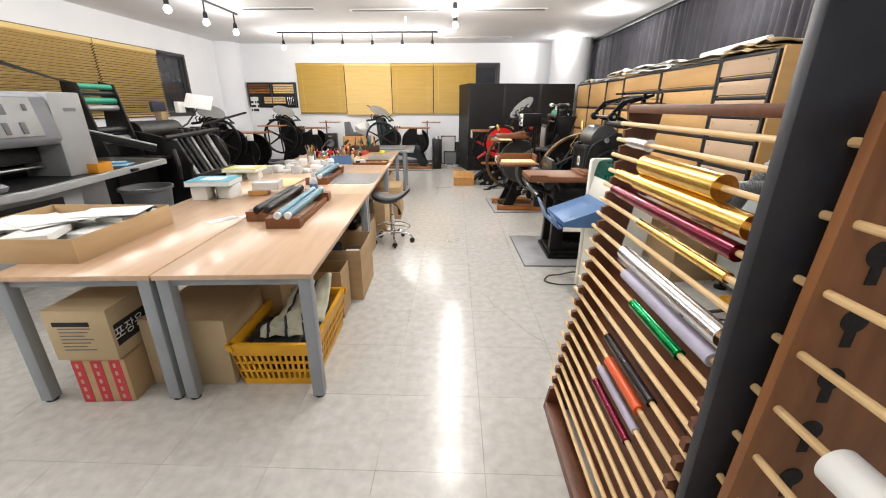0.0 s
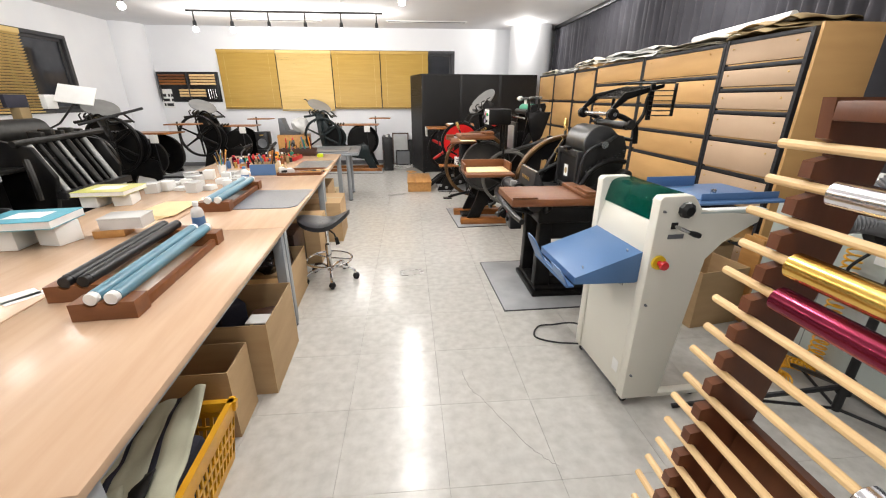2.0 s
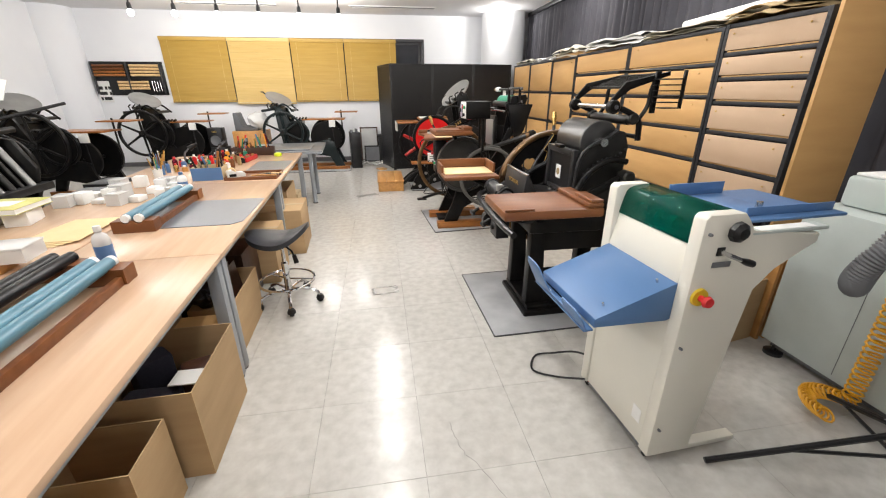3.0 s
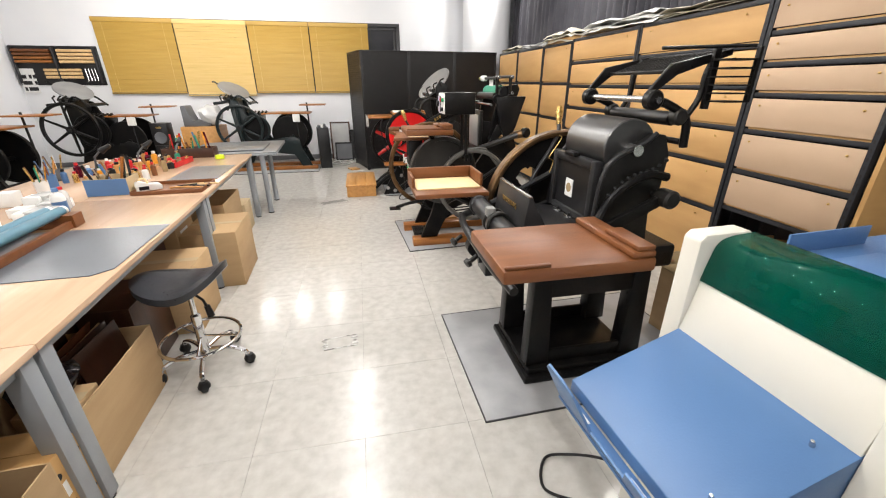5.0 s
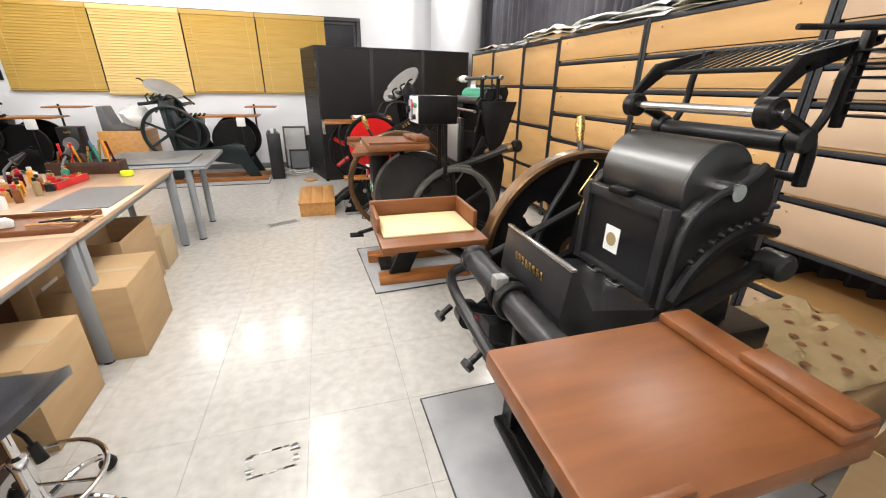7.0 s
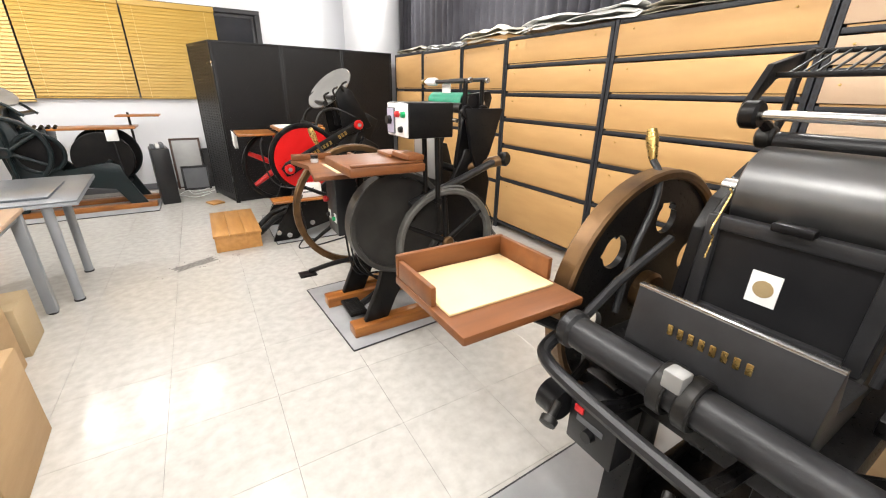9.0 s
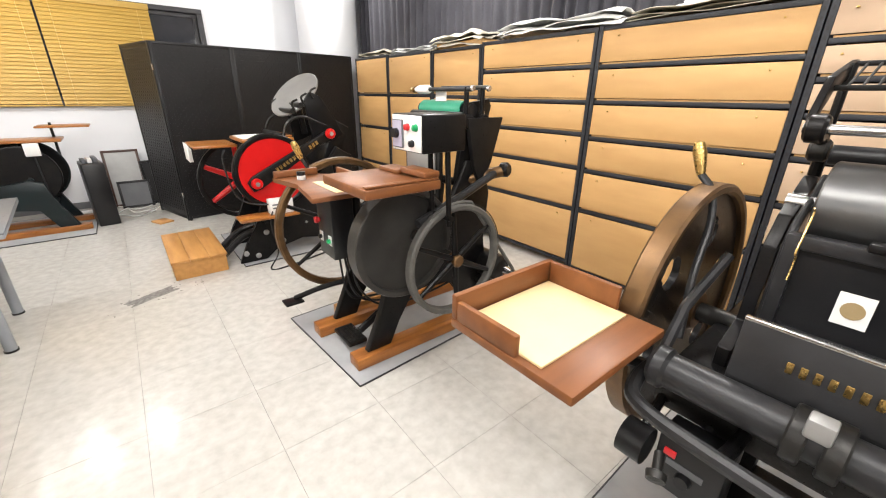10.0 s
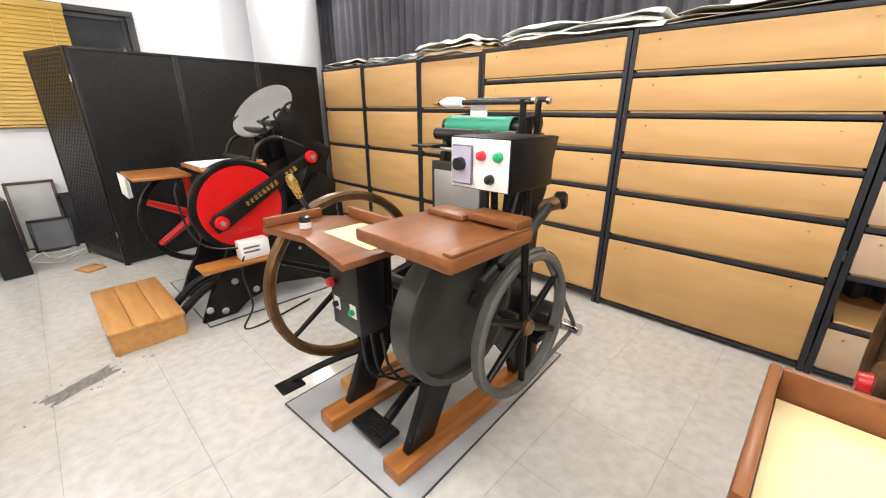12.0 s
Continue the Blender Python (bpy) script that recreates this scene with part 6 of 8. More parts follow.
low = carton((-1.36, 3.34, 0), 4, 0.27, 0.32, 0.26, "carton wrapped in red printed tape on the floor", material="card")
for k in range(3):
    part("red_tape", box(B(), -0.13 + k * 0.093, -0.1625, 0.004, -0.075 + k * 0.093, -0.1605, 0.258), "tape_red", low, "red printed packing tape")
    part("red_tape", box(B(), -0.13 + k * 0.093, -0.16, 0.2655, -0.075 + k * 0.093, 0.16, 0.2668), "tape_red", low)
    for j in range(5):
        part("print_bar", box(B(), -0.112 + k * 0.093, -0.1635, 0.025 + j * 0.048, -0.098 + k * 0.093, -0.1627, 0.05 + j * 0.048), "card_pale", low)
high = carton((-1.385, 3.33, 0.268), 3, 0.31, 0.32, 0.28, "brown packing carton with black Korean print, stacked on another", material="card_pale")
band = part("print_band", box(B(), 0.1553, -0.14, 0.07, 0.1565, 0.15, 0.19), "ink_black", high, "black printed band")
words("포장용 테", 0.075, "paper", high, pose(0.1568, 0.0, 0.13, 90, 0, 90))
part("print_bar", box(B(), -0.12, -0.1612, 0.195, 0.06, -0.1603, 0.22), "ink_black", high, "black printed bar")
for k in range(7):
    part("print_bar", box(B(), -0.1, -0.1612, 0.18 - k * 0.02, 0.06 - 0.02 * (k % 3), -0.1603, 0.186 - k * 0.02), "grey_plastic", high)
carton((-0.985, 3.55, 0), 1, 0.46, 0.44, 0.41, "large plain carton under the table", material="card_pale")
carton((-0.86, 3.95, 0), 3, 0.4, 0.28, 0.5, "open carton with dark things under the table", True)
carton((-0.52, 4.21, 0), 2, 0.36, 0.24, 0.37, "open carton holding papers beside the aisle", True)
c = carton((-0.5, 4.63, 0), 2, 0.47, 0.5, 0.43, "large open carton holding dark bundles beside the aisle", True)
for k, (x, y, w) in enumerate(((-0.52, 4.55, 0.2), (-0.38, 4.7, 0.14), (-0.6, 4.75, 0.16))):
    solid("wrapped_bundle", box(B(), -w / 2, -0.06, 0, w / 2, 0.06, 0.3 + 0.03 * k, 0.02, Matrix.Translation((x, y, 0.01)) @ Matrix.Rotation(0.4 * k, 4, "Z")), "navy" if k != 1 else "walnut_dark", "dark wrapped bundle inside the open carton", "bundle", "bundles in the carton")
solid("folded_paper", box(B(), -0.44, 4.56, 0.335, -0.33, 4.66, 0.342, 0.001, Matrix()), "paper", "white folded paper on the dark bundles", "paper")
lbl = carton((-0.6, 5.44, 0), 2, 0.4, 0.66, 0.35, "tall carton filled with printed sheets", True)
for k in range(9):
    m = Matrix.Translation((-0.7 + 0.025 * k, 5.58, 0.2)) @ Matrix.Rotation(radians(16 - 3 * k), 4, "Y") @ Matrix.Rotation(0.05 * math.sin(k * 2.0), 4, "Z")
    solid("printed_sheet", box(B(), -0.002, -0.15, -0.18, 0.002, 0.15, 0.2 + 0.03 * math.sin(k * 1.7), 0, m), ("walnut_dark", "rack_brown", "maroon_foil", "walnut_dark", "card")[k % 5], "printed card sheet standing in the carton", "sheet", "sheets in the carton")
pb = carton((-0.47, 5.0, 0), 2, 0.26, 0.2, 0.36, "pale wooden-look box with round holes", material="mdf", tape=False)
for y, z in ((-0.05, 0.29), (0.05, 0.3), (-0.04, 0.16), (0.05, 0.12)):
    part("hole", lathe(B(), [(0.0005, 0.0012), (0.014, 0.0012), (0.014, 0.0)], (0.1305, y, z), (1, 0, 0), 14), "ink_black", pb, "round finger hole")
part("label", box(B(), 0.1303, -0.08, 0.2, 0.1313, -0.03, 0.26), "paper", pb)
bag = B()
bmesh.ops.create_icosphere(bag, subdivisions=3, radius=0.1)
for v in bag.verts:
    v.co *= 1 + 0.35 * noise.noise(v.co * 18)
    v.co = Vector((v.co.x - 0.54, v.co.y + 5.3, v.co.z * 0.8 + 0.41))
carton((-0.54, 5.3, 0.006), 2, 0.2, 0.16, 0.32, "small carton under a black bag", material="card")
solid("plastic_bag", bag, "black_foil", "crumpled black plastic bag on a carton", "bag")
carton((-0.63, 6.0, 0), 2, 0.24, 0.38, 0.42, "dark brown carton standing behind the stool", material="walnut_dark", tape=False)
carton((-0.6, 6.42, 0), 2, 0.42, 0.42, 0.42, "plain closed carton under the table", material="card")
carton((-0.48, 7.1, 0), 3, 0.38, 0.52, 0.44, "tall plain carton beside the table leg", material="card")
w2 = carton((-0.72, 7.0, 0), 3, 0.1, 0.36, 0.55, "carton with a white label under the table", material="card")
part("label", box(B(), 0.0505, -0.1, 0.32, 0.0515, 0.05, 0.46), "paper", w2, "white printed label")
carton((-0.68, 7.72, 0), 3, 0.3, 0.6, 0.5, "open carton holding wrapped things", True)
carton((-0.7, 8.25, 0), 3, 0.3, 0.3, 0.3, "small carton at the table's far end", material="card_pale")
# Under-table shade is put into the dark brown of these two cartons.
carton((-0.95, 6.9, 0), 0, 0.4, 0.8, 0.6, "carton deep under the table, shade put into its dark brown", material="walnut_dark", tape=False)
carton((-0.95, 5.9, 0), 0, 0.36, 0.9, 0.55, "long carton deep under the table, darkened in colour for the shade", material="walnut_dark", tape=False)


def crate():
    root = thing("plastic_crate", "yellow slatted plastic crate full of folded cloths", "crate", (-0.51, 3.66, 0), 2)
    w, d, h, t = 0.2, 0.31, 0.29, 0.035

    def at(u, v, z):
        f = 1 + 0.16 * z / h
        return Vector((u * f, v * f, z))

    for side, (ax, ln, off) in enumerate((("x", w, -d), ("x", w, d), ("y", d, -w), ("y", d, w))):
        def bar(s0, s1, z0, z1, th=0.005):
            bm = B()
            vs = []
            for q, k in ((0, 0), (th, 1)):
                for s, z in ((s0, z0), (s1, z0), (s1, z1), (s0, z1)):
                    o = off - math.copysign(q, off)
                    vs.append(bm.verts.new(at(s, o, z) if ax == "x" else at(o, s, z)))
            for f in ((0, 1, 2, 3), (7, 6, 5, 4), (0, 4, 5, 1), (1, 5, 6, 2), (2, 6, 7, 3), (3, 7, 4, 0)):
                bm.faces.new([vs[i] for i in f])
            return bm
        for z0, z1 in ((0.002, 0.045), (0.095, 0.11), (0.155, 0.17), (0.215, 0.235)):
            part("rail", bar(-ln, ln, z0, z1, 0.008), "crate", root)
        n = 14 if ax == "x" else 20
        for k in range(n + 1):
            s = -ln + 2 * ln * k / n
            part("slat", bar(max(-ln, s - 0.006), min(ln, s + 0.006), 0.045, 0.235, 0.006), "crate", root)
        part("rim", bar(-ln - 0.012, ln + 0.012, 0.25, h, 0.022), "crate", root)
        part("rim_band", bar(-ln, ln, 0.235, 0.25, 0.006), "crate", root)
    part("bottom", box(B(), -w + 0.008, -d + 0.008, 0.002, w - 0.008, d - 0.008, 0.01), "crate", root)


crate()


def cloth(cx, cy, z, w, d, turn, seed, material, label, stripe=True):
    """A loosely folded cloth with woven stripes."""
    root = thing("folded_cloth", label, "cloth", (cx, cy, z), turn, "cloths in the crate")
    nx, ny = 14, 18
    bands = {}
    pts = {}
    for i in range(nx + 1):
        for j in range(ny + 1):
            u, v = i / nx, j / ny
            pts[i, j] = Vector(((u - 0.5) * w, (v - 0.5) * d, 0.03 * noise.noise(Vector((u * 4 + seed, v * 4, 0))) + 0.12 * (v - 0.3) * u))
    for name, m, test in (("field", material, lambda j: j % 6 not in (2,)), ("stripe", "navy", lambda j: j % 6 in (2,))):
        bm = B()
        vs = {k: bm.verts.new(p) for k, p in pts.items()}
        for i in range(nx):
            for j in range(ny):
                if test(i) if stripe else name == "field":
                    bm.faces.new((vs[i, j], vs[i + 1, j], vs[i + 1, j + 1], vs[i, j + 1]))
        bmesh.ops.delete(bm, geom=[v for v in bm.verts if not v.link_faces], context="VERTS")
        if len(bm.faces):
            ob = part(name, bm, m, root)
            ob.modifiers.new("thickness", "SOLIDIFY").thickness = 0.006
        else:
            bm.free()


solid("cloth_stack", box(B(), -0.66, 3.44, 0.012, -0.36, 3.9, 0.24, 0.03), "navy", "pile of dark folded cloths filling the crate", "cloth")
cloth(-0.52, 3.5, 0.27, 0.3, 0.26, 0, 1, "ink_black", "black rumpled cloth on top of the crate", False)
cloth(-0.44, 3.72, 0.34, 0.26, 0.44, 10, 2, "cloth", "cream cloth with dark stripes lying in the crate")
cloth(-0.5, 3.46, 0.3, 0.22, 0.12, 20, 4, "cloth", "cream cloth edge hanging in the crate")


# ---- things on the tables ----
def roller_cradle(at, turn, material, length, label):
    root = thing("roller_cradle", label, "roller stand", at, turn, "ink roller stands on the table")
    for s, y0 in ((0, 0.0), (1, length - 0.09)):
        pts = [(-0.11, 0.001), (0.11, 0.001), (0.11, 0.07), (0.075, 0.07)]
        for c in (0.034, -0.034):
            pts += [(c + 0.027 * math.cos(a), 0.082 - 0.027 * math.sin(a)) for a in [math.pi * k / 8 for k in range(1, 8)]]
            pts.append((c - 0.03, 0.072))
        pts += [(-0.11, 0.07)]
        part("end_block", prism(B(), pts, (0, y0 + 0.09, 0), (1, 0, 0), (0, 0, 1), 0.09), "walnut", root, "brown wooden end block", smooth=False)
    for x in (-0.1, 0.075):
        part("side_rail", box(B(), x, 0.092, 0.001, x + 0.025, length - 0.092, 0.04, 0.002), "walnut", root)
    for c in (0.034, -0.034):
        r = part("ink_roller", cyl(B(), (c, 0.03, 0.083), (c, length - 0.03, 0.083), 0.026, n=24), material, root)
        for y in (0.004, length - 0.03):
            part("roller_end", lathe(B(), [(0.0005, 0.0), (0.022, 0.001), (0.0245, 0.006), (0.0245, 0.0255)], (c, y, 0.083), (0, 1, 0), 18), "white_plastic" if material == "blue_rubber" else "black_plastic", r)
    return root


roller_cradle((-0.64, 3.96, TZ), 4, "blue_rubber", 0.88, "dark wooden cradle holding two blue ink rollers")
roller_cradle((-0.85, 4.12, TZ), 4, "black_plastic", 0.8, "dark wooden cradle holding two black ink rollers")
roller_cradle((-0.93, 5.48, TZ), 4, "blue_rubber", 0.85, "dark wooden cradle holding two blue ink rollers")
solid("cutting_mat", prism(B(), [(0, 0), (0.6, 0), (0.66, 0.06), (0.66, 0.65), (0, 0.65)], (-1.03, 5.53, TZ + 0.0005), (1, 0.03, 0), (-0.03, 1, 0), 0.004), "deskmat", "dark grey cutting mat lying on the table", "mat", "cutting mats on the tables")
solid("cutting_mat", prism(B(), [(0, 0), (0.38, 0), (0.38, 0.6), (0, 0.6)], (-0.88, 7.4, TZ + 0.0005), (1, 0.03, 0), (-0.03, 1, 0), 0.004), "deskmat", "dark grey cutting mat lying on the table", "mat", "cutting mats on the tables")


def bottle(at, h, r, body, band, cap, label):
    root = thing("bottle", label, "bottle", at)
    part("body", lathe(B(), [(0.0005, 0.0005), (r * 0.92, 0.0005), (r, 0.008), (r, h * 0.68), (r * 0.8, h * 0.78), (r * 0.36, h * 0.84), (r * 0.36, h * 0.88)], (0, 0, 0), n=20), body, root)
    if band:
        part("label_band", lathe(B(), [(r + 0.0008, h * 0.15), (r + 0.0008, h * 0.55)], (0, 0, 0), n=20), band, root, "printed label")
    part("cap", lathe(B(), [(0.0005, h), (r * 0.4, h), (r * 0.45, h * 0.98), (r * 0.45, h * 0.88), (0.0005, h * 0.88)], (0, 0, 0), n=16), cap, root)


bottle((-0.78, 4.98, TZ), 0.2, 0.035, "poly", "blue", "white_plastic", "clear plastic bottle with a blue label")
bottle((-1.08, 6.5, TZ), 0.17, 0.035, "white_plastic", "blue", "blue", "white bottle with a blue label and cap")
bottle((-1.17, 6.68, TZ), 0.14, 0.03, "poly", None, "red_plastic", "clear bottle with a red cap")


def slab_thing(name, x, y, z, w, d, h, turn, material, label, cat, group="", bev=0.003):
    root = box(B(), -w / 2, -d / 2, 0.0005, w / 2, d / 2, h, bev)
    ob = solid(name, root, material, label, cat, group)
    ob.matrix_basis = pose(x, y, z, 0, 0, turn)
    return ob


def book(x, y, z, w, d, h, turn, cover, label):
    root = thing("book", label, "book", (x, y, z), turn, "books on paper blocks")
    part("page_block", box(B(), -w / 2 + 0.004, -d / 2 + 0.004, 0.003, w / 2 - 0.004, d / 2 - 0.004, h - 0.003), "paper", root)
    for z0 in (0.0003, h - 0.003):
        part("cover", box(B(), -w / 2, -d / 2, z0, w / 2, d / 2, z0 + 0.0027, 0.001), cover, root)
    part("title_patch", box(B(), -w / 4, -d / 5, h + 0.0002, w / 4, d / 4, h + 0.0008), "paper", root)


for dx, dy, tn in ((-0.09, -0.02, 5), (0.1, 0.05, -12), (0.0, 0.14, 30)):
    slab_thing("paper_block", -1.6 + dx, 4.84 + dy, TZ, 0.13, 0.14, 0.12, tn, "paper", "block of cream paper standing under a book", "paper block", "paper blocks on the table")
book(-1.6, 4.86, TZ + 0.1215, 0.36, 0.3, 0.045, 8, "book_teal", "teal-covered book lying on paper blocks")
for dx, dy, tn in ((-0.08, 0.0, 0), (0.1, 0.04, 15)):
    slab_thing("paper_block", -1.83 + dx, 5.78 + dy, TZ, 0.12, 0.2, 0.09, tn, "paper", "block of cream paper standing under a book", "paper block", "paper blocks on the table")
book(-1.82, 5.8, TZ + 0.0915, 0.36, 0.32, 0.035, 4, "book_green", "lime-covered book lying on paper blocks")


def tub(x, y, z, w, d, h, turn, label, material="poly"):
    root = thing("plastic_tub", label, "container", (x, y, z), turn, "clear plastic tubs on the tables")
    bm = B()
    for a in ((-w / 2, -d / 2, w / 2, -d / 2 + 0.003), (-w / 2, d / 2 - 0.003, w / 2, d / 2), (-w / 2, -d / 2 + 0.003, -w / 2 + 0.003, d / 2 - 0.003), (w / 2 - 0.003, -d / 2 + 0.003, w / 2, d / 2 - 0.003)):
        box(bm, a[0], a[1], 0.001, a[2], a[3], h)
    part("tub", bm, material, root)
    part("lid", box(B(), -w / 2 - 0.004, -d / 2 - 0.004, h + 0.0005, w / 2 + 0.004, d / 2 + 0.004, h + 0.012, 0.004), material, root)
    part("contents", box(B(), -w / 2 + 0.01, -d / 2 + 0.01, 0.002, w / 2 - 0.01, d / 2 - 0.01, h * 0.7, 0.004), "paper", root)


slab_thing("wood_block", -1.29, 5.0, TZ, 0.16, 0.13, 0.045, 10, "pine", "pale wooden block under a plastic tub", "block")
tub(-1.22, 5.03, TZ + 0.046, 0.22, 0.16, 0.06, 8, "clear plastic tub with white things on a wooden block")
for k in range(4):
    slab_thing("board_sheet", -1.34 + 0.02 * k, 5.52 + 0.015 * k, TZ + 0.004 * k, 0.26, 0.44, 0.0035, -3 + 2 * k, "paper_yellow", "cream cardboard sheet lying on the table", "sheet", "board sheets on the table", 0.001)
rnd = random.Random(5)
for k in range(22):
    x, y = -1.38 + rnd.uniform(-0.3, 0.24), 6.5 + rnd.uniform(-0.3, 0.45)
    w, d, h = rnd.uniform(0.07, 0.13), rnd.uniform(0.07, 0.13), rnd.uniform(0.03, 0.09)
    if k % 3 == 0:
        tub(-1.75 + 0.115 * (k % 7), 6.2 + 0.13 * (k // 4), TZ, 0.1, 0.11, h, rnd.uniform(-8, 8), "small clear plastic tub holding paper scraps")
    else:
        slab_thing("paper_box", -1.8 + 0.12 * (k % 6), 6.28 + 0.135 * (k // 5), TZ, 0.09, 0.1, h, rnd.uniform(-14, 14), "paper" if k % 2 else "white_plastic", "small white paper box on the cluttered table", "box", "white boxes on the table")
slab_thing("folder", -1.84, 6.62, TZ, 0.24, 0.3, 0.02, 3, "grey_plastic", "dark grey folder lying on the table", "folder", "folders")
slab_thing("folder", -1.9, 6.98, TZ, 0.24, 0.3, 0.03, -6, "black_plastic", "black folder lying on the table", "folder", "folders")
slab_thing("white_sheet", -1.08, 4.2, TZ, 0.05, 0.2, 0.0012, -30, "paper", "narrow white paper strip on the table", "paper", "paper strips", 0)
slab_thing("white_sheet", -1.16, 4.16, TZ, 0.09, 0.2, 0.0012, -34, "paper", "white paper strip on the table", "paper", "paper strips", 0)


def open_box(name, x, y, z, w, d, h, turn, material, label, cat="box"):
    root = thing(name, label, cat, (x, y, z), turn)
    for a in ((-w / 2, -d / 2, w / 2, -d / 2 + 0.006), (-w / 2, d / 2 - 0.006, w / 2, d / 2), (-w / 2, -d / 2 + 0.006, -w / 2 + 0.006, d / 2 - 0.006), (w / 2 - 0.006, -d / 2 + 0.006, w / 2, d / 2 - 0.006)):
        part("side", box(B(), a[0], a[1], 0.001, a[2], a[3], h, 0.001), material, root)
    part("bottom", box(B(), -w / 2 + 0.006, -d / 2 + 0.006, 0.001, w / 2 - 0.006, d / 2 - 0.006, 0.007), material, root)
    return root


tray = open_box("carton_tray", -1.82, 3.68, TZ, 0.78, 0.74, 0.13, 2, "card", "shallow open carton full of paper stacks on the table")
rnd = random.Random(11)
for k in range(14):
    slab_thing("offcut_block", -2.08 + 0.17 * (k % 4), 3.46 + 0.2 * (k // 5), TZ + 0.01 + 0.04 * (k % 3), 0.2, 0.24, 0.04, rnd.uniform(-25, 25), "paper", "pile of white and cream offcuts in the carton", "paper", "paper piles in the carton", 0.002)
for k in range(5):
    slab_thing("white_sheet", -1.95 + 0.09 * k, 3.55 + 0.06 * k, TZ + 0.135 + 0.004 * k, 0.34, 0.24, 0.002, rnd.uniform(-30, 40), "paper", "loose white sheet on top of the carton", "paper", "loose sheets on the carton", 0)
slab_thing("notebook", -1.55, 3.93, TZ + 0.11, 0.16, 0.14, 0.02, 20, "navy", "dark blue notebook in the carton", "notebook")

ob = open_box("tool_box", -1.08, 7.06, TZ, 0.26, 0.2, 0.12, 4, "card_pale", "blue-fronted carton full of hand tools")
part("blue_front", box(B(), -0.129, -0.1015, 0.003, 0.129, -0.1003, 0.118), "blue", ob, "blue printed front")
for k in range(9):
    a = rnd.uniform(0, 6.28)
    p = (-1.08 + rnd.uniform(-0.09, 0.09), 7.06 + rnd.uniform(-0.06, 0.06), TZ + 0.02)
    q = (p[0] + 0.06 * math.cos(a), p[1] + 0.05 * math.sin(a), TZ + rnd.uniform(0.16, 0.27))
    solid("hand_tool", cyl(B(), p, q, 0.007, 0.011, n=8), ("black_plastic", "steel", "orange_wood", "blue")[k % 4], "hand tool standing in the carton", "tool", "tools in the box")
wt = open_box("wooden_tray", -0.7, 7.1, TZ, 0.46, 0.34, 0.03, 2, "walnut", "red-brown wooden tray with hand tools", "tray")


def tape_dispenser(x, y, turn):
    root = thing("tape_dispenser", "white tape dispenser in the wooden tray", "tape dispenser", (x, y, TZ + 0.008), turn)
    part("body", prism(B(), [(-0.08, 0), (0.08, 0), (0.085, 0.03), (0.06, 0.05), (0.0, 0.045), (-0.05, 0.08), (-0.08, 0.06)], (0, 0.025, 0), (1, 0, 0), (0, 0, 1), 0.05, 0.006), "white_plastic", root)
    part("tape_roll", ring(B(), (-0.03, 0, 0.06), (0, 1, 0), 0.035, 0.02, 0.014, 20), "paper_yellow", root)
    part("dark_side", box(B(), -0.06, -0.0275, 0.01, 0.0, -0.0255, 0.035), "black_plastic", root)


tape_dispenser(-0.86, 7.06, 30)
for k in range(6):
    a = 0.3 * math.sin(k * 1.3)
    p = Vector((-0.72 + 0.035 * k, 7.06 + 0.04 * (k % 3), TZ + 0.018))
    solid("brush_tool", tube(B(), [p, p + Vector((0.13 * math.cos(a), 0.13 * math.sin(a), 0.004))], 0.007, 8), ("pine", "black_plastic", "dowel")[k % 3], "slim wooden-handled tool in the tray", "tool", "tools in the tray")
open_box("red_tray", -1.06, 8.16, TZ, 0.09, 0.36, 0.05, -4, "red_plastic", "bright red plastic tray on the table", "tray")
cols = ["brass", "amber", "walnut", "white_plastic", "gold_foil", "maroon_foil", "black_plastic", "pine", "olive", "green_part", "blue", "red_plastic"]
rnd = random.Random(21)
for k in range(46):
    x, y = -1.06 - 0.085 * (k % 8) + rnd.uniform(-0.02, 0.02), 7.5 + 0.16 * (k // 8) + rnd.uniform(-0.03, 0.03)
    h, r = rnd.uniform(0.05, 0.13), rnd.uniform(0.018, 0.03)
    root = thing("ink_bottle", "small ink or glue bottle among the clutter", "bottle", (x, y, TZ), 0, "bottles on the far table")
    part("body", lathe(B(), [(0.0005, 0.0005), (r, 0.0005), (r, h * 0.7), (r * 0.5, h * 0.8), (r * 0.5, h * 0.82)], (0, 0, 0), n=12), rnd.choice(cols), root)
    part("cap", lathe(B(), [(0.0005, h), (r * 0.55, h), (r * 0.6, h * 0.82), (0.0005, h * 0.82)], (0, 0, 0), n=12), rnd.choice(["black_plastic", "white_plastic", "brass", "red_plastic"]), root)
og = open_box("organiser_box", -1.12, 8.62, TZ, 0.5, 0.16, 0.1, 0, "walnut_dark", "dark wooden organiser full of brushes and knives", "organiser")
for k in range(16):
    p = (-1.32 + 0.027 * k, 8.62 + rnd.uniform(-0.05, 0.05), TZ + 0.02)
    solid("brush_tool", cyl(B(), p, (p[0] + rnd.uniform(-0.05, 0.05), p[1] + rnd.uniform(-0.03, 0.03), TZ + rnd.uniform(0.15, 0.28)), 0.006, 0.01, n=8), rnd.choice(cols), "brush or knife standing in the organiser", "tool", "tools in the organiser")
solid("tape_roll", ring(B(), (-0.78, 8.43, TZ + 0.021), (0, 0, 1), 0.045, 0.04, 0.02, 24), "neon", "neon yellow tape roll on the table", "tape")
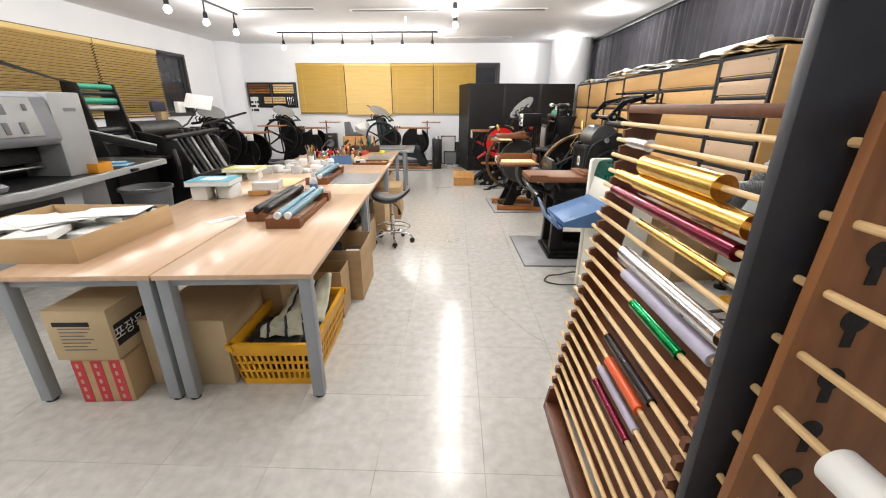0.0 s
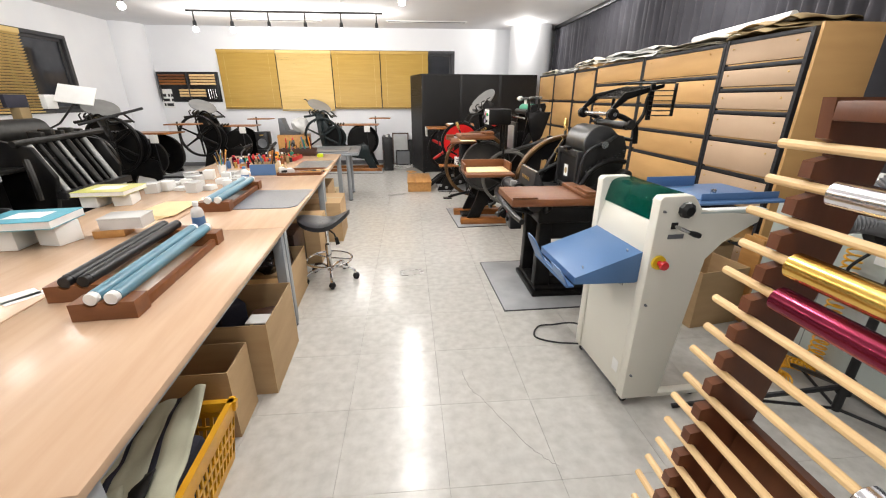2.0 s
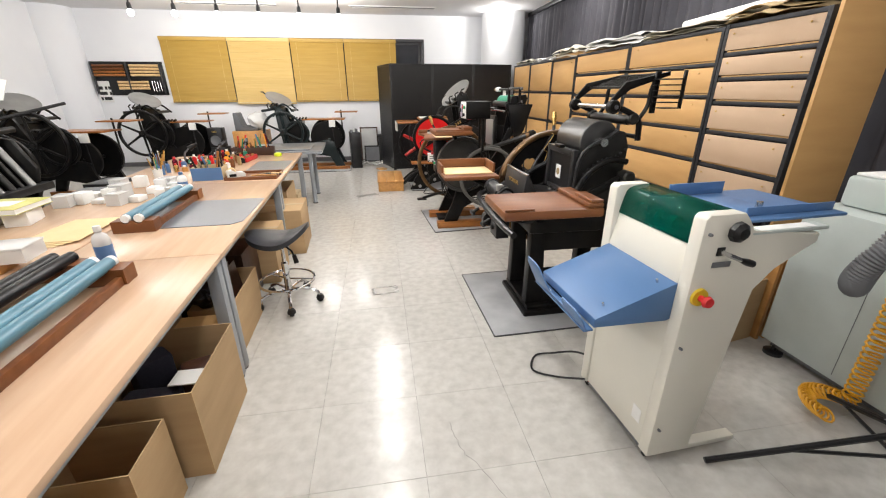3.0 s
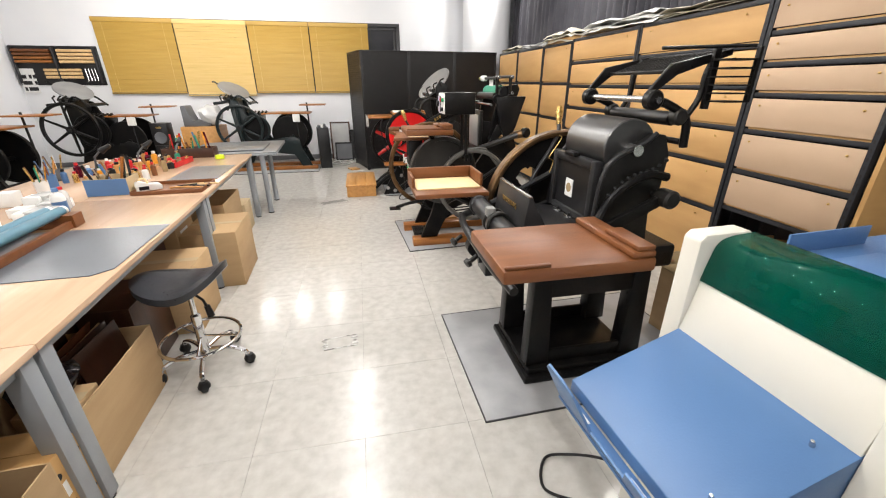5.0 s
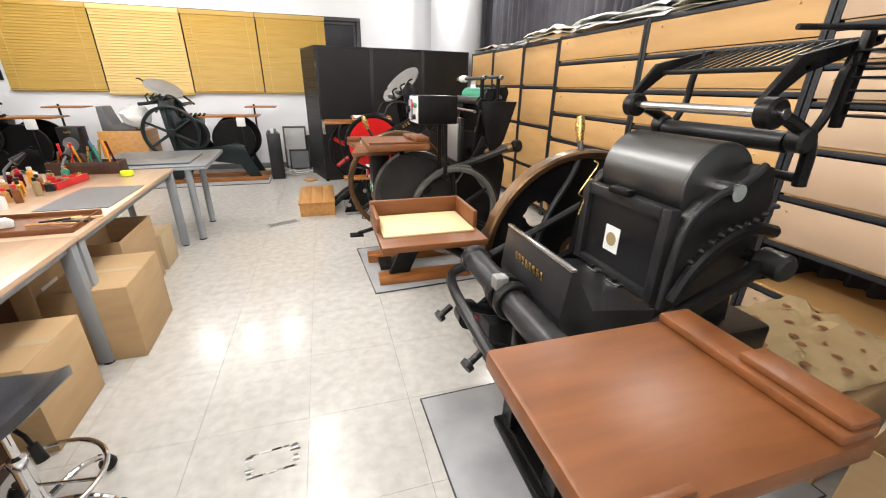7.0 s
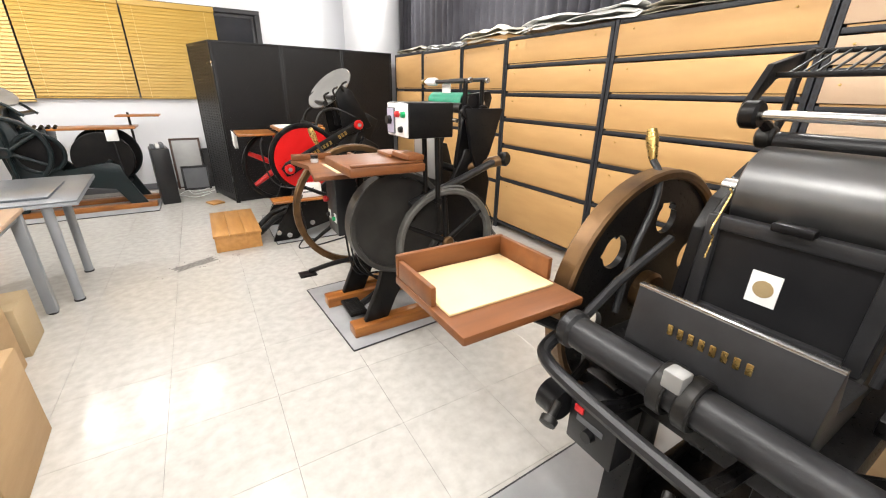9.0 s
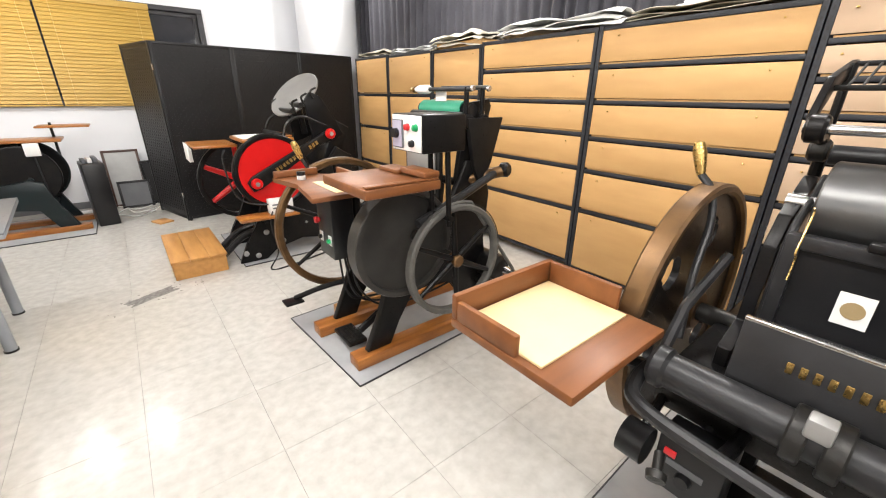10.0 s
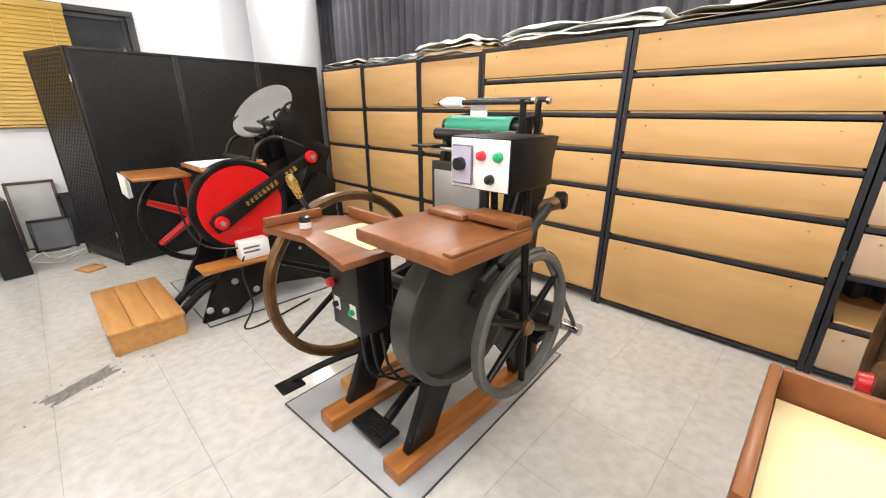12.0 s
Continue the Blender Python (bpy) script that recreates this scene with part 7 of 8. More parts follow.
for k in range(3):
    root = thing("pen_cup", "cup holding pens and brushes", "cup", (-1.55 - 0.1 * k, 7.1 + 0.25 * k, TZ), 0, "pen cups")
    part("cup", lathe(B(), [(0.0005, 0.001), (0.036, 0.001), (0.04, 0.1), (0.037, 0.1), (0.034, 0.006), (0.0005, 0.006)], (0, 0, 0), n=18), ("white_plastic", "blue", "grey_plastic")[k], root)
    for j in range(6):
        a = j * 1.05
        solid("pen", cyl(B(), (-1.55 - 0.1 * k + 0.015 * math.cos(a), 7.1 + 0.25 * k + 0.015 * math.sin(a), TZ + 0.01), (-1.55 - 0.1 * k + 0.06 * math.cos(a), 7.1 + 0.25 * k + 0.06 * math.sin(a), TZ + 0.2), 0.005, n=8), rnd.choice(cols), "pen or brush standing in a cup", "pen", "pens in the cups")
for k in range(3):
    p = Vector((-1.7 + 0.28 * k, 8.0 + 0.15 * k, TZ))
    root = thing("desk_lamp", "grey metal clamp with a tilted head on the table", "lamp", p, 40 * k, "small clamps on the table")
    part("stem", tube(B(), [(0, 0, 0.012), (0.02, 0, 0.12), (0.1, 0, 0.2)], 0.009, 8), "grey_plastic", root)
    part("head", cyl(B(), (0.08, 0, 0.17), (0.16, 0.02, 0.22), 0.03, 0.015), "black_plastic", root)
    part("base", disc(B(), (0, 0, 0.008), (0, 0, 1), 0.05, 0.015, 0.004, 20), "grey_plastic", root)


def glass_table():
    root = thing("glass_table", "glass-topped table on round grey steel legs", "table", (-0.82, 9.29, 0), 4)
    part("glass_top", box(B(), -0.5, -0.54, 0.725, 0.5, 0.54, 0.735, 0.003), "deskmat", root, "dark glass top")
    bm = B()
    for a in ((-0.5, -0.54, 0.5, -0.5), (-0.5, 0.5, 0.5, 0.54), (-0.5, -0.5, -0.46, 0.5), (0.46, -0.5, 0.5, 0.5)):
        box(bm, a[0], a[1], 0.70, a[2], a[3], 0.7245, 0.004)
    part("frame", bm, "steel_grey", root)
    for x in (-0.4, 0.33):
        for y in (-0.49, 0.1):
            leg = part("leg", cyl(B(), (x, y, 0.01), (x, y, 0.7), 0.03, n=18), "steel_grey", root)
            part("foot", cyl(B(), (x, y, 0), (x, y, 0.012), 0.034, n=18), "black_plastic", leg)


glass_table()
slab_thing("cutting_plate", -0.72, 9.2, 0.7355, 0.5, 0.6, 0.014, 3, "deskmat", "dark flat plate lying on the glass table", "plate")


# ---- jobbing presses along the window ----
def jobbing_press(at, turn, wheel_x, wheel_y, wheel_r, disc_x, gear_x, gear_r, metal, label):
    """A treadle press: feed side towards +x, flywheel towards -y."""
    root = thing("jobbing_press", label, "printing press", at, turn, "jobbing presses by the windows")
    P = lambda n, bm, m, par=None, lab="": part(n, bm, m, par or root, lab)
    for y in (-0.24, 0.2):
        P("skid", box(B(), disc_x - 0.15, y - 0.05, 0.009, gear_x + 0.42, y + 0.05, 0.07, 0.005), "orange_wood", lab="orange timber skid")
    x0, x1 = disc_x, gear_x + 0.25
    side = [(x0 - 0.1, 0.071), (x0 + 0.06, 0.071), (x0 + 0.16, 0.3), (x0 + 0.4, 0.36), (x1 - 0.2, 0.28), (x1 - 0.1, 0.071), (x1 + 0.08, 0.071), (x1 + 0.0, 0.24), (x1 - 0.08, 0.42), (x1 - 0.1, 0.56), (x1 - 0.22, 0.6), (x0 + 0.46, 0.52), (x0 + 0.26, 0.8), (x0 + 0.1, 1.2), (x0 - 0.02, 1.22), (x0 - 0.02, 0.9), (x0 + 0.04, 0.5)]
    for y in (-0.24, 0.24):
        P("side_frame", prism(B(), side, (0, y, 0), (1, 0, 0), (0, 0, 1), 0.045, 0.007), metal, lab="cast iron side frame")
    for x, z in ((x0 + 0.12, 0.6), (x0 + 0.05, 1.1), (x1 - 0.2, 0.6), (x0 + 0.4, 0.45), (x1 - 0.1, 0.3)):
        P("tie_bar", cyl(B(), (x, -0.26, z), (x, 0.24, z), 0.026, n=12), metal)
    wheel(root, (wheel_x, wheel_y, wheel_r + 0.39), (0, 1, 0), wheel_r, 0.055, 0.045, 6, metal, metal, 0.06, spoke_r=0.018)
    P("axle", cyl(B(), (wheel_x, wheel_y - 0.05, wheel_r + 0.39), (wheel_x, 0.24, wheel_r + 0.39), 0.028), "iron_grey")
    P("small_wheel", ring(B(), (wheel_x + 0.24, wheel_y + 0.08, wheel_r + 0.36), (0, 1, 0), wheel_r * 0.62, 0.04, 0.04), metal)
    P("small_web", disc(B(), (wheel_x + 0.24, wheel_y + 0.08, wheel_r + 0.36), (0, 1, 0), wheel_r * 0.6, 0.012, 0.002), "iron")
    P("gear_cover", disc(B(), (gear_x, 0.2, gear_r + 0.3), (0, 1, 0), gear_r, 0.05, 0.012, 40), "iron", lab="round black gear cover")
    P("gear_edge", ring(B(), (gear_x, 0.17, gear_r + 0.3), (0, 1, 0), gear_r + 0.008, 0.03, 0.02, 40), metal)
    P("gear_cover", disc(B(), (gear_x, -0.2, gear_r + 0.3), (0, 1, 0), gear_r * 0.9, 0.04, 0.01, 40), "iron")
    # head
    P("bed", prism(B(), [(x0 - 0.04, 0.75), (x0 + 0.1, 0.72), (x0 + 0.06, 1.22), (x0 - 0.08, 1.24)], (0, -0.19, 0), (1, 0, 0), (0, 0, 1), -0.38, 0.01), metal)
    P("platen", prism(B(), [(x0 + 0.3, 0.62), (x0 + 0.38, 0.6), (x0 + 0.42, 0.98), (x0 + 0.34, 1.0)], (0, -0.19, 0), (1, 0, 0), (0, 0, 1), -0.38, 0.01), metal)
    for y in (-0.22, 0.22):
        P("head_arm", tube(B(), curve_pts([(x0 + 0.1, y, 1.05), (x0 - 0.02, y, 1.22), (x0 - 0.14, y, 1.18), (x0 - 0.3, y, 1.16)], 5), 0.025, 8), metal)
        P("roller_arm", tube(B(), curve_pts([(x0 - 0.1, y * 1.1, 1.05), (x0 + 0.1, y * 1.1, 1.28), (x0 + 0.3, y * 1.1, 1.14)], 5), 0.016, 8), metal)
        for k in range(3):
            P("roller_hook", tube(B(), [(x0 - 0.16 + 0.08 * k, y * 1.1, 1.2), (x0 - 0.18 + 0.08 * k, y * 1.1, 1.27), (x0 - 0.14 + 0.08 * k, y * 1.1, 1.3)], 0.012, 6), "iron_grey")
    for x, z in ((x0 - 0.12, 1.24), (x0 - 0.04, 1.26), (x0 + 0.26, 1.16)):
        P("ink_roller", cyl(B(), (x, -0.22, z), (x, 0.22, z), 0.024, n=14), "iron_grey")
    P("ink_disc", disc(B(), (x0, 0.0, 1.37), (0.42, -0.3, 0.85), 0.25, 0.022, 0.005, 40), "disc_grey", lab="tilted round steel ink disc")
    P("disc_stem", cyl(B(), (x0 - 0.02, 0, 1.1), (x0, 0, 1.36), 0.03, n=12), metal)
    P("disc_handle", tube(B(), [(x0 - 0.18, -0.05, 1.42), (x0 - 0.26, -0.06, 1.5), (x0 - 0.3, -0.06, 1.5)], 0.012, 8), metal)
    # boards
    P("feed_board", box(B(), x0 + 0.42, -0.2, 0.97, gear_x + 0.38, 0.24, 0.995, 0.006), "orange_wood", lab="orange-brown feed board")
    P("board_post", cyl(B(), (gear_x, -0.05, 0.5), (gear_x, -0.05, 0.97), 0.025, n=12), metal)
    P("delivery_board", box(B(), gear_x + 0.18, 0.02, 1.1, gear_x + 0.64, 0.38, 1.12, 0.006), "orange_wood", lab="thin orange-brown delivery board")
    P("board_post", cyl(B(), (gear_x + 0.3, 0.2, 0.7), (gear_x + 0.3, 0.2, 1.15), 0.014, n=10), "black_plastic")
    P("board_arm", tube(B(), [(gear_x + 0.3, 0.2, 0.72), (gear_x + 0.1, 0.2, 0.66)], 0.02, 8), metal)
    P("counter_box", box(B(), gear_x + 0.08, -0.24, 0.84, gear_x + 0.2, -0.201, 0.97, 0.006), "white_plastic", lab="small white switch box")
    P("cable", tube(B(), curve_pts([(gear_x + 0.14, -0.22, 0.84), (gear_x + 0.16, -0.24, 0.5), (gear_x + 0.2, -0.24, 0.08)], 5), 0.008, 6), "black_plastic")
    for k in range(6):
        P("toggle", cyl(B(), (x0 + 0.2 + 0.06 * k, -0.2, 1.0), (x0 + 0.2 + 0.06 * k, -0.12, 1.02), 0.018, n=10), "iron")
    return root


jobbing_press((-0.95, 11.78, 0), 0, -0.38, -0.36, 0.38, -0.46, 0.4, 0.34, "teal_iron", "dark teal jobbing press with spoked flywheel and tilted ink disc")
jobbing_press((-3.4, 11.65, 0), 0, -0.36, -0.36, 0.41, -0.36, 0.3, 0.32, "iron", "black jobbing press with spoked flywheel near the corner")
jobbing_press((-4.08, 9.74, 0), -4, -0.05, -0.36, 0.44, -0.38, 0.36, 0.32, "iron", "black jobbing press with large spoked flywheel by the window")
floor_mat(-1.9, 11.25, -0.1, 12.35, 0, "grey rubber mat under the teal press")
floor_mat(-4.2, 11.15, -2.5, 12.2, 0, "grey rubber mat under the corner press")


# ---- large black machine by the window ----
def proof_machine():
    root = thing("cylinder_machine", "black cylinder printing machine with rods and inking rollers", "printing press", (-4.1, 7.7, 0), world=True)
    P = lambda n, bm, m, par=None, lab="": part(n, bm, m, par or root, lab)
    for y in (7.25, 8.25):
        P("side_frame", prism(B(), [(-4.85, 0.001), (-3.5, 0.001), (-3.45, 0.3), (-3.35, 0.7), (-3.5, 1.02), (-3.9, 1.12), (-4.4, 1.2), (-4.85, 1.0)], (0, y, 0), (1, 0, 0), (0, 0, 1), 0.06, 0.01), "iron")
    P("core", box(B(), -4.75, 7.3, 0.05, -3.75, 8.2, 0.8, 0.02), "iron")
    for k in range(7):
        y = 7.32 + k * 0.13
        P("slanted_rod", cyl(B(), (-3.36, y, 0.5), (-3.62, y, 1.04), 0.022 if k % 2 else 0.035, n=12), "iron_grey" if k % 3 else "disc_grey")
    P("lower_bar", box(B(), -3.42, 7.2, 0.46, -3.3, 8.3, 0.54, 0.01), "gunmetal")
    P("upper_bar", cyl(B(), (-3.62, 7.15, 1.06), (-3.55, 8.35, 1.12), 0.035, n=14), "iron_grey")
    for k in range(5):
        P("clamp", box(B(), -3.75, 7.5 + k * 0.14, 1.06, -3.6, 7.56 + k * 0.14, 1.16 + 0.02 * (k % 2), 0.01), "iron_grey")
    P("cylinder", cyl(B(), (-4.2, 7.3, 1.12), (-4.2, 8.2, 1.12), 0.16, n=30), "iron_grey")
    P("side_wheel", ring(B(), (-3.8, 8.36, 0.72), (0, 1, 0), 0.36, 0.05, 0.04), "iron")
    P("crank", tube(B(), curve_pts([(-3.5, 7.1, 0.9), (-3.4, 7.0, 0.7), (-3.45, 7.05, 0.5)], 5), 0.03, 8), "iron_grey")
    P("lever", tube(B(), [(-3.7, 8.2, 1.2), (-3.3, 8.9, 1.38)], 0.018, 8), "gunmetal")
    for y in (6.6, 7.15):
        P("roller_side", prism(B(), [(-4.3, 0.8), (-3.95, 0.8), (-4.05, 1.2), (-4.15, 1.75), (-4.35, 1.8), (-4.4, 1.2)], (0, y, 0), (1, 0, 0), (0, 0, 1), 0.03, 0.008), "iron")
    for z, m, r in ((1.72, "green_part", 0.035), (1.64, "iron_grey", 0.03), (1.55, "green_part", 0.04), (1.46, "disc_grey", 0.04), (1.18, "black_plastic", 0.05), (1.06, "disc_grey", 0.05)):
        P("inking_roller", cyl(B(), (-4.2 + 0.1 * (1.72 - z), 6.6, z), (-4.2 + 0.1 * (1.72 - z), 7.13, z), r, n=18), m)
    for k in range(3):
        P("long_rod", cyl(B(), (-4.25, 6.6, 1.75), (-4.9 + 0.05 * k, 6.0 - 0.04 * k, 2.1 - 0.03 * k), 0.008, n=8), "iron_grey")
    P("table_plate", box(B(), -4.6, 6.3, 0.78, -3.6, 7.2, 0.82, 0.005), "iron_grey")
    P("stand", box(B(), -4.5, 6.4, 0.001, -3.8, 7.1, 0.78, 0.02), "iron")
    P("monitor", box(B(), -4.6, 8.3, 1.4, -4.55, 8.62, 1.56, 0.006), "navy", lab="small dark blue display")
    P("white_unit", box(B(), -4.4, 8.62, 1.38, -4.33, 8.8, 1.56, 0.006), "white_plastic", lab="small white control unit")
    P("unit_post", box(B(), -4.62, 8.4, 0.9, -4.5, 8.55, 1.4, 0.006), "olive")
    P("post_foot", box(B(), -4.7, 8.3, 0.001, -4.45, 8.62, 0.9, 0.01), "iron")
    P("tilted_sign", box(B(), -0.22, -0.008, -0.14, 0.22, 0.008, 0.14, 0.003, pose(-4.1, 8.85, 1.56, -35, 8, 12)), "white_plastic", lab="white tilted instruction board")
    P("sign_post", tube(B(), [(-4.1, 8.85, 1.5), (-4.15, 8.5, 1.2), (-4.2, 8.25, 1.1)], 0.012, 8), "iron")


proof_machine()


# ---- guillotine cutter ----
def cutter():
    root = thing("paper_cutter", "grey electric paper guillotine with a wide steel table", "paper cutter", (-3.6, 5.0, 0), world=True)
    P = lambda n, bm, m, par=None, lab="": part(n, bm, m, par or root, lab)
    P("table", prism(B(), [(-2.78, 3.95), (-2.72, 4.4), (-3.08, 6.35), (-3.95, 6.45), (-4.4, 5.2), (-4.4, 3.2), (-3.2, 3.2)], (0, 0, 0.82), (1, 0, 0), (0, 1, 0), 0.06, 0.01), "cutter_pale", lab="wide steel work table")
    P("table_top", prism(B(), [(-2.83, 4.0), (-2.78, 4.4), (-3.12, 6.3), (-3.93, 6.4), (-4.35, 5.2), (-4.35, 3.25), (-3.2, 3.25)], (0, 0, 0.8805), (1, 0, 0), (0, 1, 0), 0.003), "gunmetal", lab="dark shiny table top")
    P("console", prism(B(), [(-3.0, 1.17), (-2.96, 1.22), (-3.02, 1.56), (-3.1, 1.6), (-3.95, 1.6), (-3.95, 1.17)], (0, 5.0, 0), (1, 0, 0), (0, 0, 1), 1.6, 0.012), "cutter", lab="dark grey console")
    face = P("console_face", box(B(), -2.99, 4.1, 1.25, -2.975, 4.85, 1.55, 0.004, Matrix.Translation((-2.985, 0, 1.4)) @ Matrix.Rotation(radians(-10), 4, "Y") @ Matrix.Translation((2.985, 0, -1.4))), "cutter_pale")
    for y0, z0, y1, z1 in ((4.5, 1.42, 4.62, 1.5), (4.55, 1.27, 4.59, 1.36), (4.68, 1.27, 4.72, 1.36), (4.76, 1.45, 4.79, 1.5)):
        P("key_pad", box(B(), -2.974, y0, z0, -2.966, y1, z1, 0.002, Matrix.Translation((-2.985, 0, 1.4)) @ Matrix.Rotation(radians(-10), 4, "Y") @ Matrix.Translation((2.985, 0, -1.4))), "grey_plastic", face)
    P("cheek", box(B(), -3.9, 5.005, 0.884, -3.0, 5.32, 1.6, 0.012), "cutter_pale", lab="pale grey side housing")
    P("badge", box(B(), -2.9995, 5.12, 1.44, -2.9975, 5.24, 1.47), "cutter", lab="small dark badge")
    P("cheek", box(B(), -3.9, 3.3, 0.884, -3.0, 3.42, 1.17, 0.012), "cutter_pale")
    P("throat", box(B(), -3.9, 3.42, 0.884, -3.4, 5.0, 1.168, 0), "iron")
    P("knife_beam", box(B(), -3.38, 3.45, 1.02, -3.2, 4.98, 1.16, 0.008), "gunmetal")
    P("clamp_bar", cyl(B(), (-3.2, 3.45, 0.98), (-3.2, 4.98, 0.98), 0.02, n=12), "steel")
    P("arm_rest", prism(B(), [(-3.1, 0.95), (-2.75, 0.9), (-2.72, 0.94), (-3.1, 1.08)], (0, 4.25, 0), (1, 0, 0), (0, 0, 1), 0.4, 0.01), "cutter", lab="dark grey sloping guard")
    P("cabinet", box(B(), -4.0, 3.5, 0.001, -3.15, 5.2, 0.818, 0.01), "cutter_pale")
    P("kick_panel", box(B(), -3.149, 3.6, 0.3, -3.14, 5.0, 0.7, 0.003), "black_plastic", lab="black front panel")
    P("leg", box(B(), -3.95, 5.75, 0.001, -3.75, 6.15, 0.818, 0.01), "cutter_pale")
    for y in (4.6, 5.6):
        P("socket", box(B(), -2.855 - 0.06 * (y - 4.6), y, 0.835, -2.83 - 0.2 * (y - 4.6), y + 0.09, 0.865, 0.002), "black_plastic")
    P("light_curtain", box(B(), -0.34, -0.02, -0.035, 0.34, 0.02, 0.035, 0.008, pose(-3.05, 5.65, 1.15, 0, 18, 38)), "black_plastic", lab="black safety arm with pale cover")
    P("arm_cover", box(B(), -0.3, -0.03, 0.036, 0.34, 0.03, 0.05, 0.006, pose(-3.05, 5.65, 1.15, 0, 18, 38)), "cutter_pale")
    P("arm_bracket", box(B(), -3.5, 5.33, 1.1, -3.2, 5.5, 1.35, 0.01), "cutter")


cutter()
ob = open_box("parts_box", -3.0, 5.28, 0.884, 0.16, 0.2, 0.09, 8, "amber", "orange translucent box on the cutter table")
slab_thing("blue_sheet", -3.15, 5.72, 0.884, 0.2, 0.26, 0.012, 20, "sky_blue", "light blue folded sheet on the cutter table", "paper", "", 0.004)
slab_thing("blue_sheet", -3.2, 5.78, 0.8965, 0.14, 0.12, 0.02, 50, "sky_blue", "crumpled light blue sheet on the cutter table", "paper", "", 0.006)
root = thing("waste_bin", "grey plastic waste bin standing beside the cutter", "bin", (-3.16, 6.02, 0))
part("bucket", lathe(B(), [(0.0005, 0.001), (0.2, 0.001), (0.25, 0.56), (0.275, 0.57), (0.275, 0.6), (0.26, 0.6), (0.24, 0.57), (0.19, 0.02), (0.0005, 0.02)], (0, 0, 0), n=32), "grey_plastic", root)
slab_thing("white_sheet", -3.16, 6.0, 0.5505, 0.24, 0.2, 0.002, 20, "paper", "white waste paper lying in the bin", "paper", "", 0)
slab_thing("bin_filler", -3.16, 6.02, 0.02, 0.2, 0.2, 0.53, 20, "paper", "waste paper filling the grey bin", "paper")


# ---- wall board with rollers ----
root = thing("roller_board", "black wall board holding wooden ink rollers", "wall rack", (-4.42, Y1, 0))
part("board", box(B(), -0.66, -0.03, 1.45, 0.66, -0.002, 2.08, 0.004), "black_plastic", root)
for x0, x1, z0, n, m in ((-0.6, -0.05, 1.83, 4, "orange_wood"), (0.06, 0.6, 1.83, 4, "dowel"), (-0.22, 0.34, 1.58, 3, "dowel")):
    for k in range(n):
        part("wood_roller", cyl(B(), (x0, -0.06, z0 + k * 0.058), (x1, -0.06, z0 + k * 0.058), 0.024, n=12), "walnut" if m == "orange_wood" and k > 1 else m, root, "wooden roller")
for x in (-0.62, 0.0, 0.62):
    part("bracket", box(B(), x - 0.012, -0.085, 1.48, x + 0.012, -0.031, 2.06, 0.003), "frame", root)
part("print_sheet", box(B(), -0.64, -0.0365, 1.32, -0.4, -0.034, 1.72), "paper", root, "black and white printed sheet")
for k in range(9):
    part("print_mark", box(B(), -0.62 + 0.06 * (k % 4), -0.0375, 1.36 + 0.1 * (k // 3), -0.58 + 0.06 * (k % 4) + 0.02 * (k % 3), -0.0367, 1.42 + 0.1 * (k // 3)), "ink_black", root)
for k in range(5):
    part("hook_tool", tube(B(), [(0.4 + 0.05 * k, -0.04, 1.72), (0.41 + 0.05 * k, -0.045, 1.52)], 0.008, 6), "steel", root)

# ---- things by the far wall ----
root = thing("tower_case", "tall black case standing on the floor", "case", (-0.0, 11.75, 0), 8)
part("case", box(B(), -0.1, -0.2, 0.001, 0.1, 0.2, 0.72, 0.01), "black_plastic", root)
for k in range(3):
    part("top_unit", box(B(), -0.08 + 0.05 * k, -0.12, 0.721, -0.04 + 0.05 * k, 0.1, 0.76 + 0.01 * k, 0.003), "grey_plastic" if k != 1 else "white_plastic", root)


def picture(x, y, z, w, h, lean, turn, rim, face, label):
    root = thing("picture_frame", label, "frame", (x, y, z), turn, "frames leaning on the wall")
    m = Matrix.Rotation(radians(-lean), 4, "X")
    bm = B()
    for a in ((-w / 2, 0, w / 2, 0.03), (-w / 2, h - 0.03, w / 2, h), (-w / 2, 0.03, -w / 2 + 0.03, h - 0.03), (w / 2 - 0.03, 0.03, w / 2, h - 0.03)):
        box(bm, a[0], -0.012, a[1], a[2], 0.012, a[3], 0.003, m)
    part("frame", bm, rim, root)
    part("print", box(B(), -w / 2 + 0.03, 0.0, 0.03, w / 2 - 0.03, 0.006, h - 0.03, 0, m), face, root)


picture(0.28, 12.5, 0.001, 0.4, 0.75, 8, 0, "walnut_dark", "disc_grey", "dark wooden picture frame with pale grey print, leaning")
picture(0.34, 12.34, 0.001, 0.36, 0.36, 12, 0, "black_plastic", "grey_plastic", "small black picture frame with grey print, leaning")
picture(0.62, 12.45, 0.001, 0.3, 0.6, 14, 6, "iron", "ink_black", "black board leaning against the wall")
slab_thing("loudspeaker", -2.6, 11.62, 0.0, 0.28, 0.28, 0.5, 0, "black_plastic", "black box standing between the presses", "box")
root = thing("black_speaker", "small black speaker on the black box", "speaker", (-2.62, 11.6, 0.5))
part("cabinet", box(B(), -0.13, -0.11, 0.001, 0.13, 0.11, 0.36, 0.008), "black_plastic", root)
part("cone", lathe(B(), [(0.0005, 0.0), (0.06, 0.004), (0.09, 0.012), (0.095, 0.0)], (0, -0.111, 0.13), (0, -1, 0), 24), "grey_plastic", root)
part("badge", box(B(), -0.04, -0.113, 0.28, 0.04, -0.1112, 0.31), "brass", root, "brass badge")
slab_thing("wood_crate", -2.05, 11.9, 0.0, 0.6, 0.5, 0.78, 0, "pine", "pale wooden crate standing by the wall", "crate")
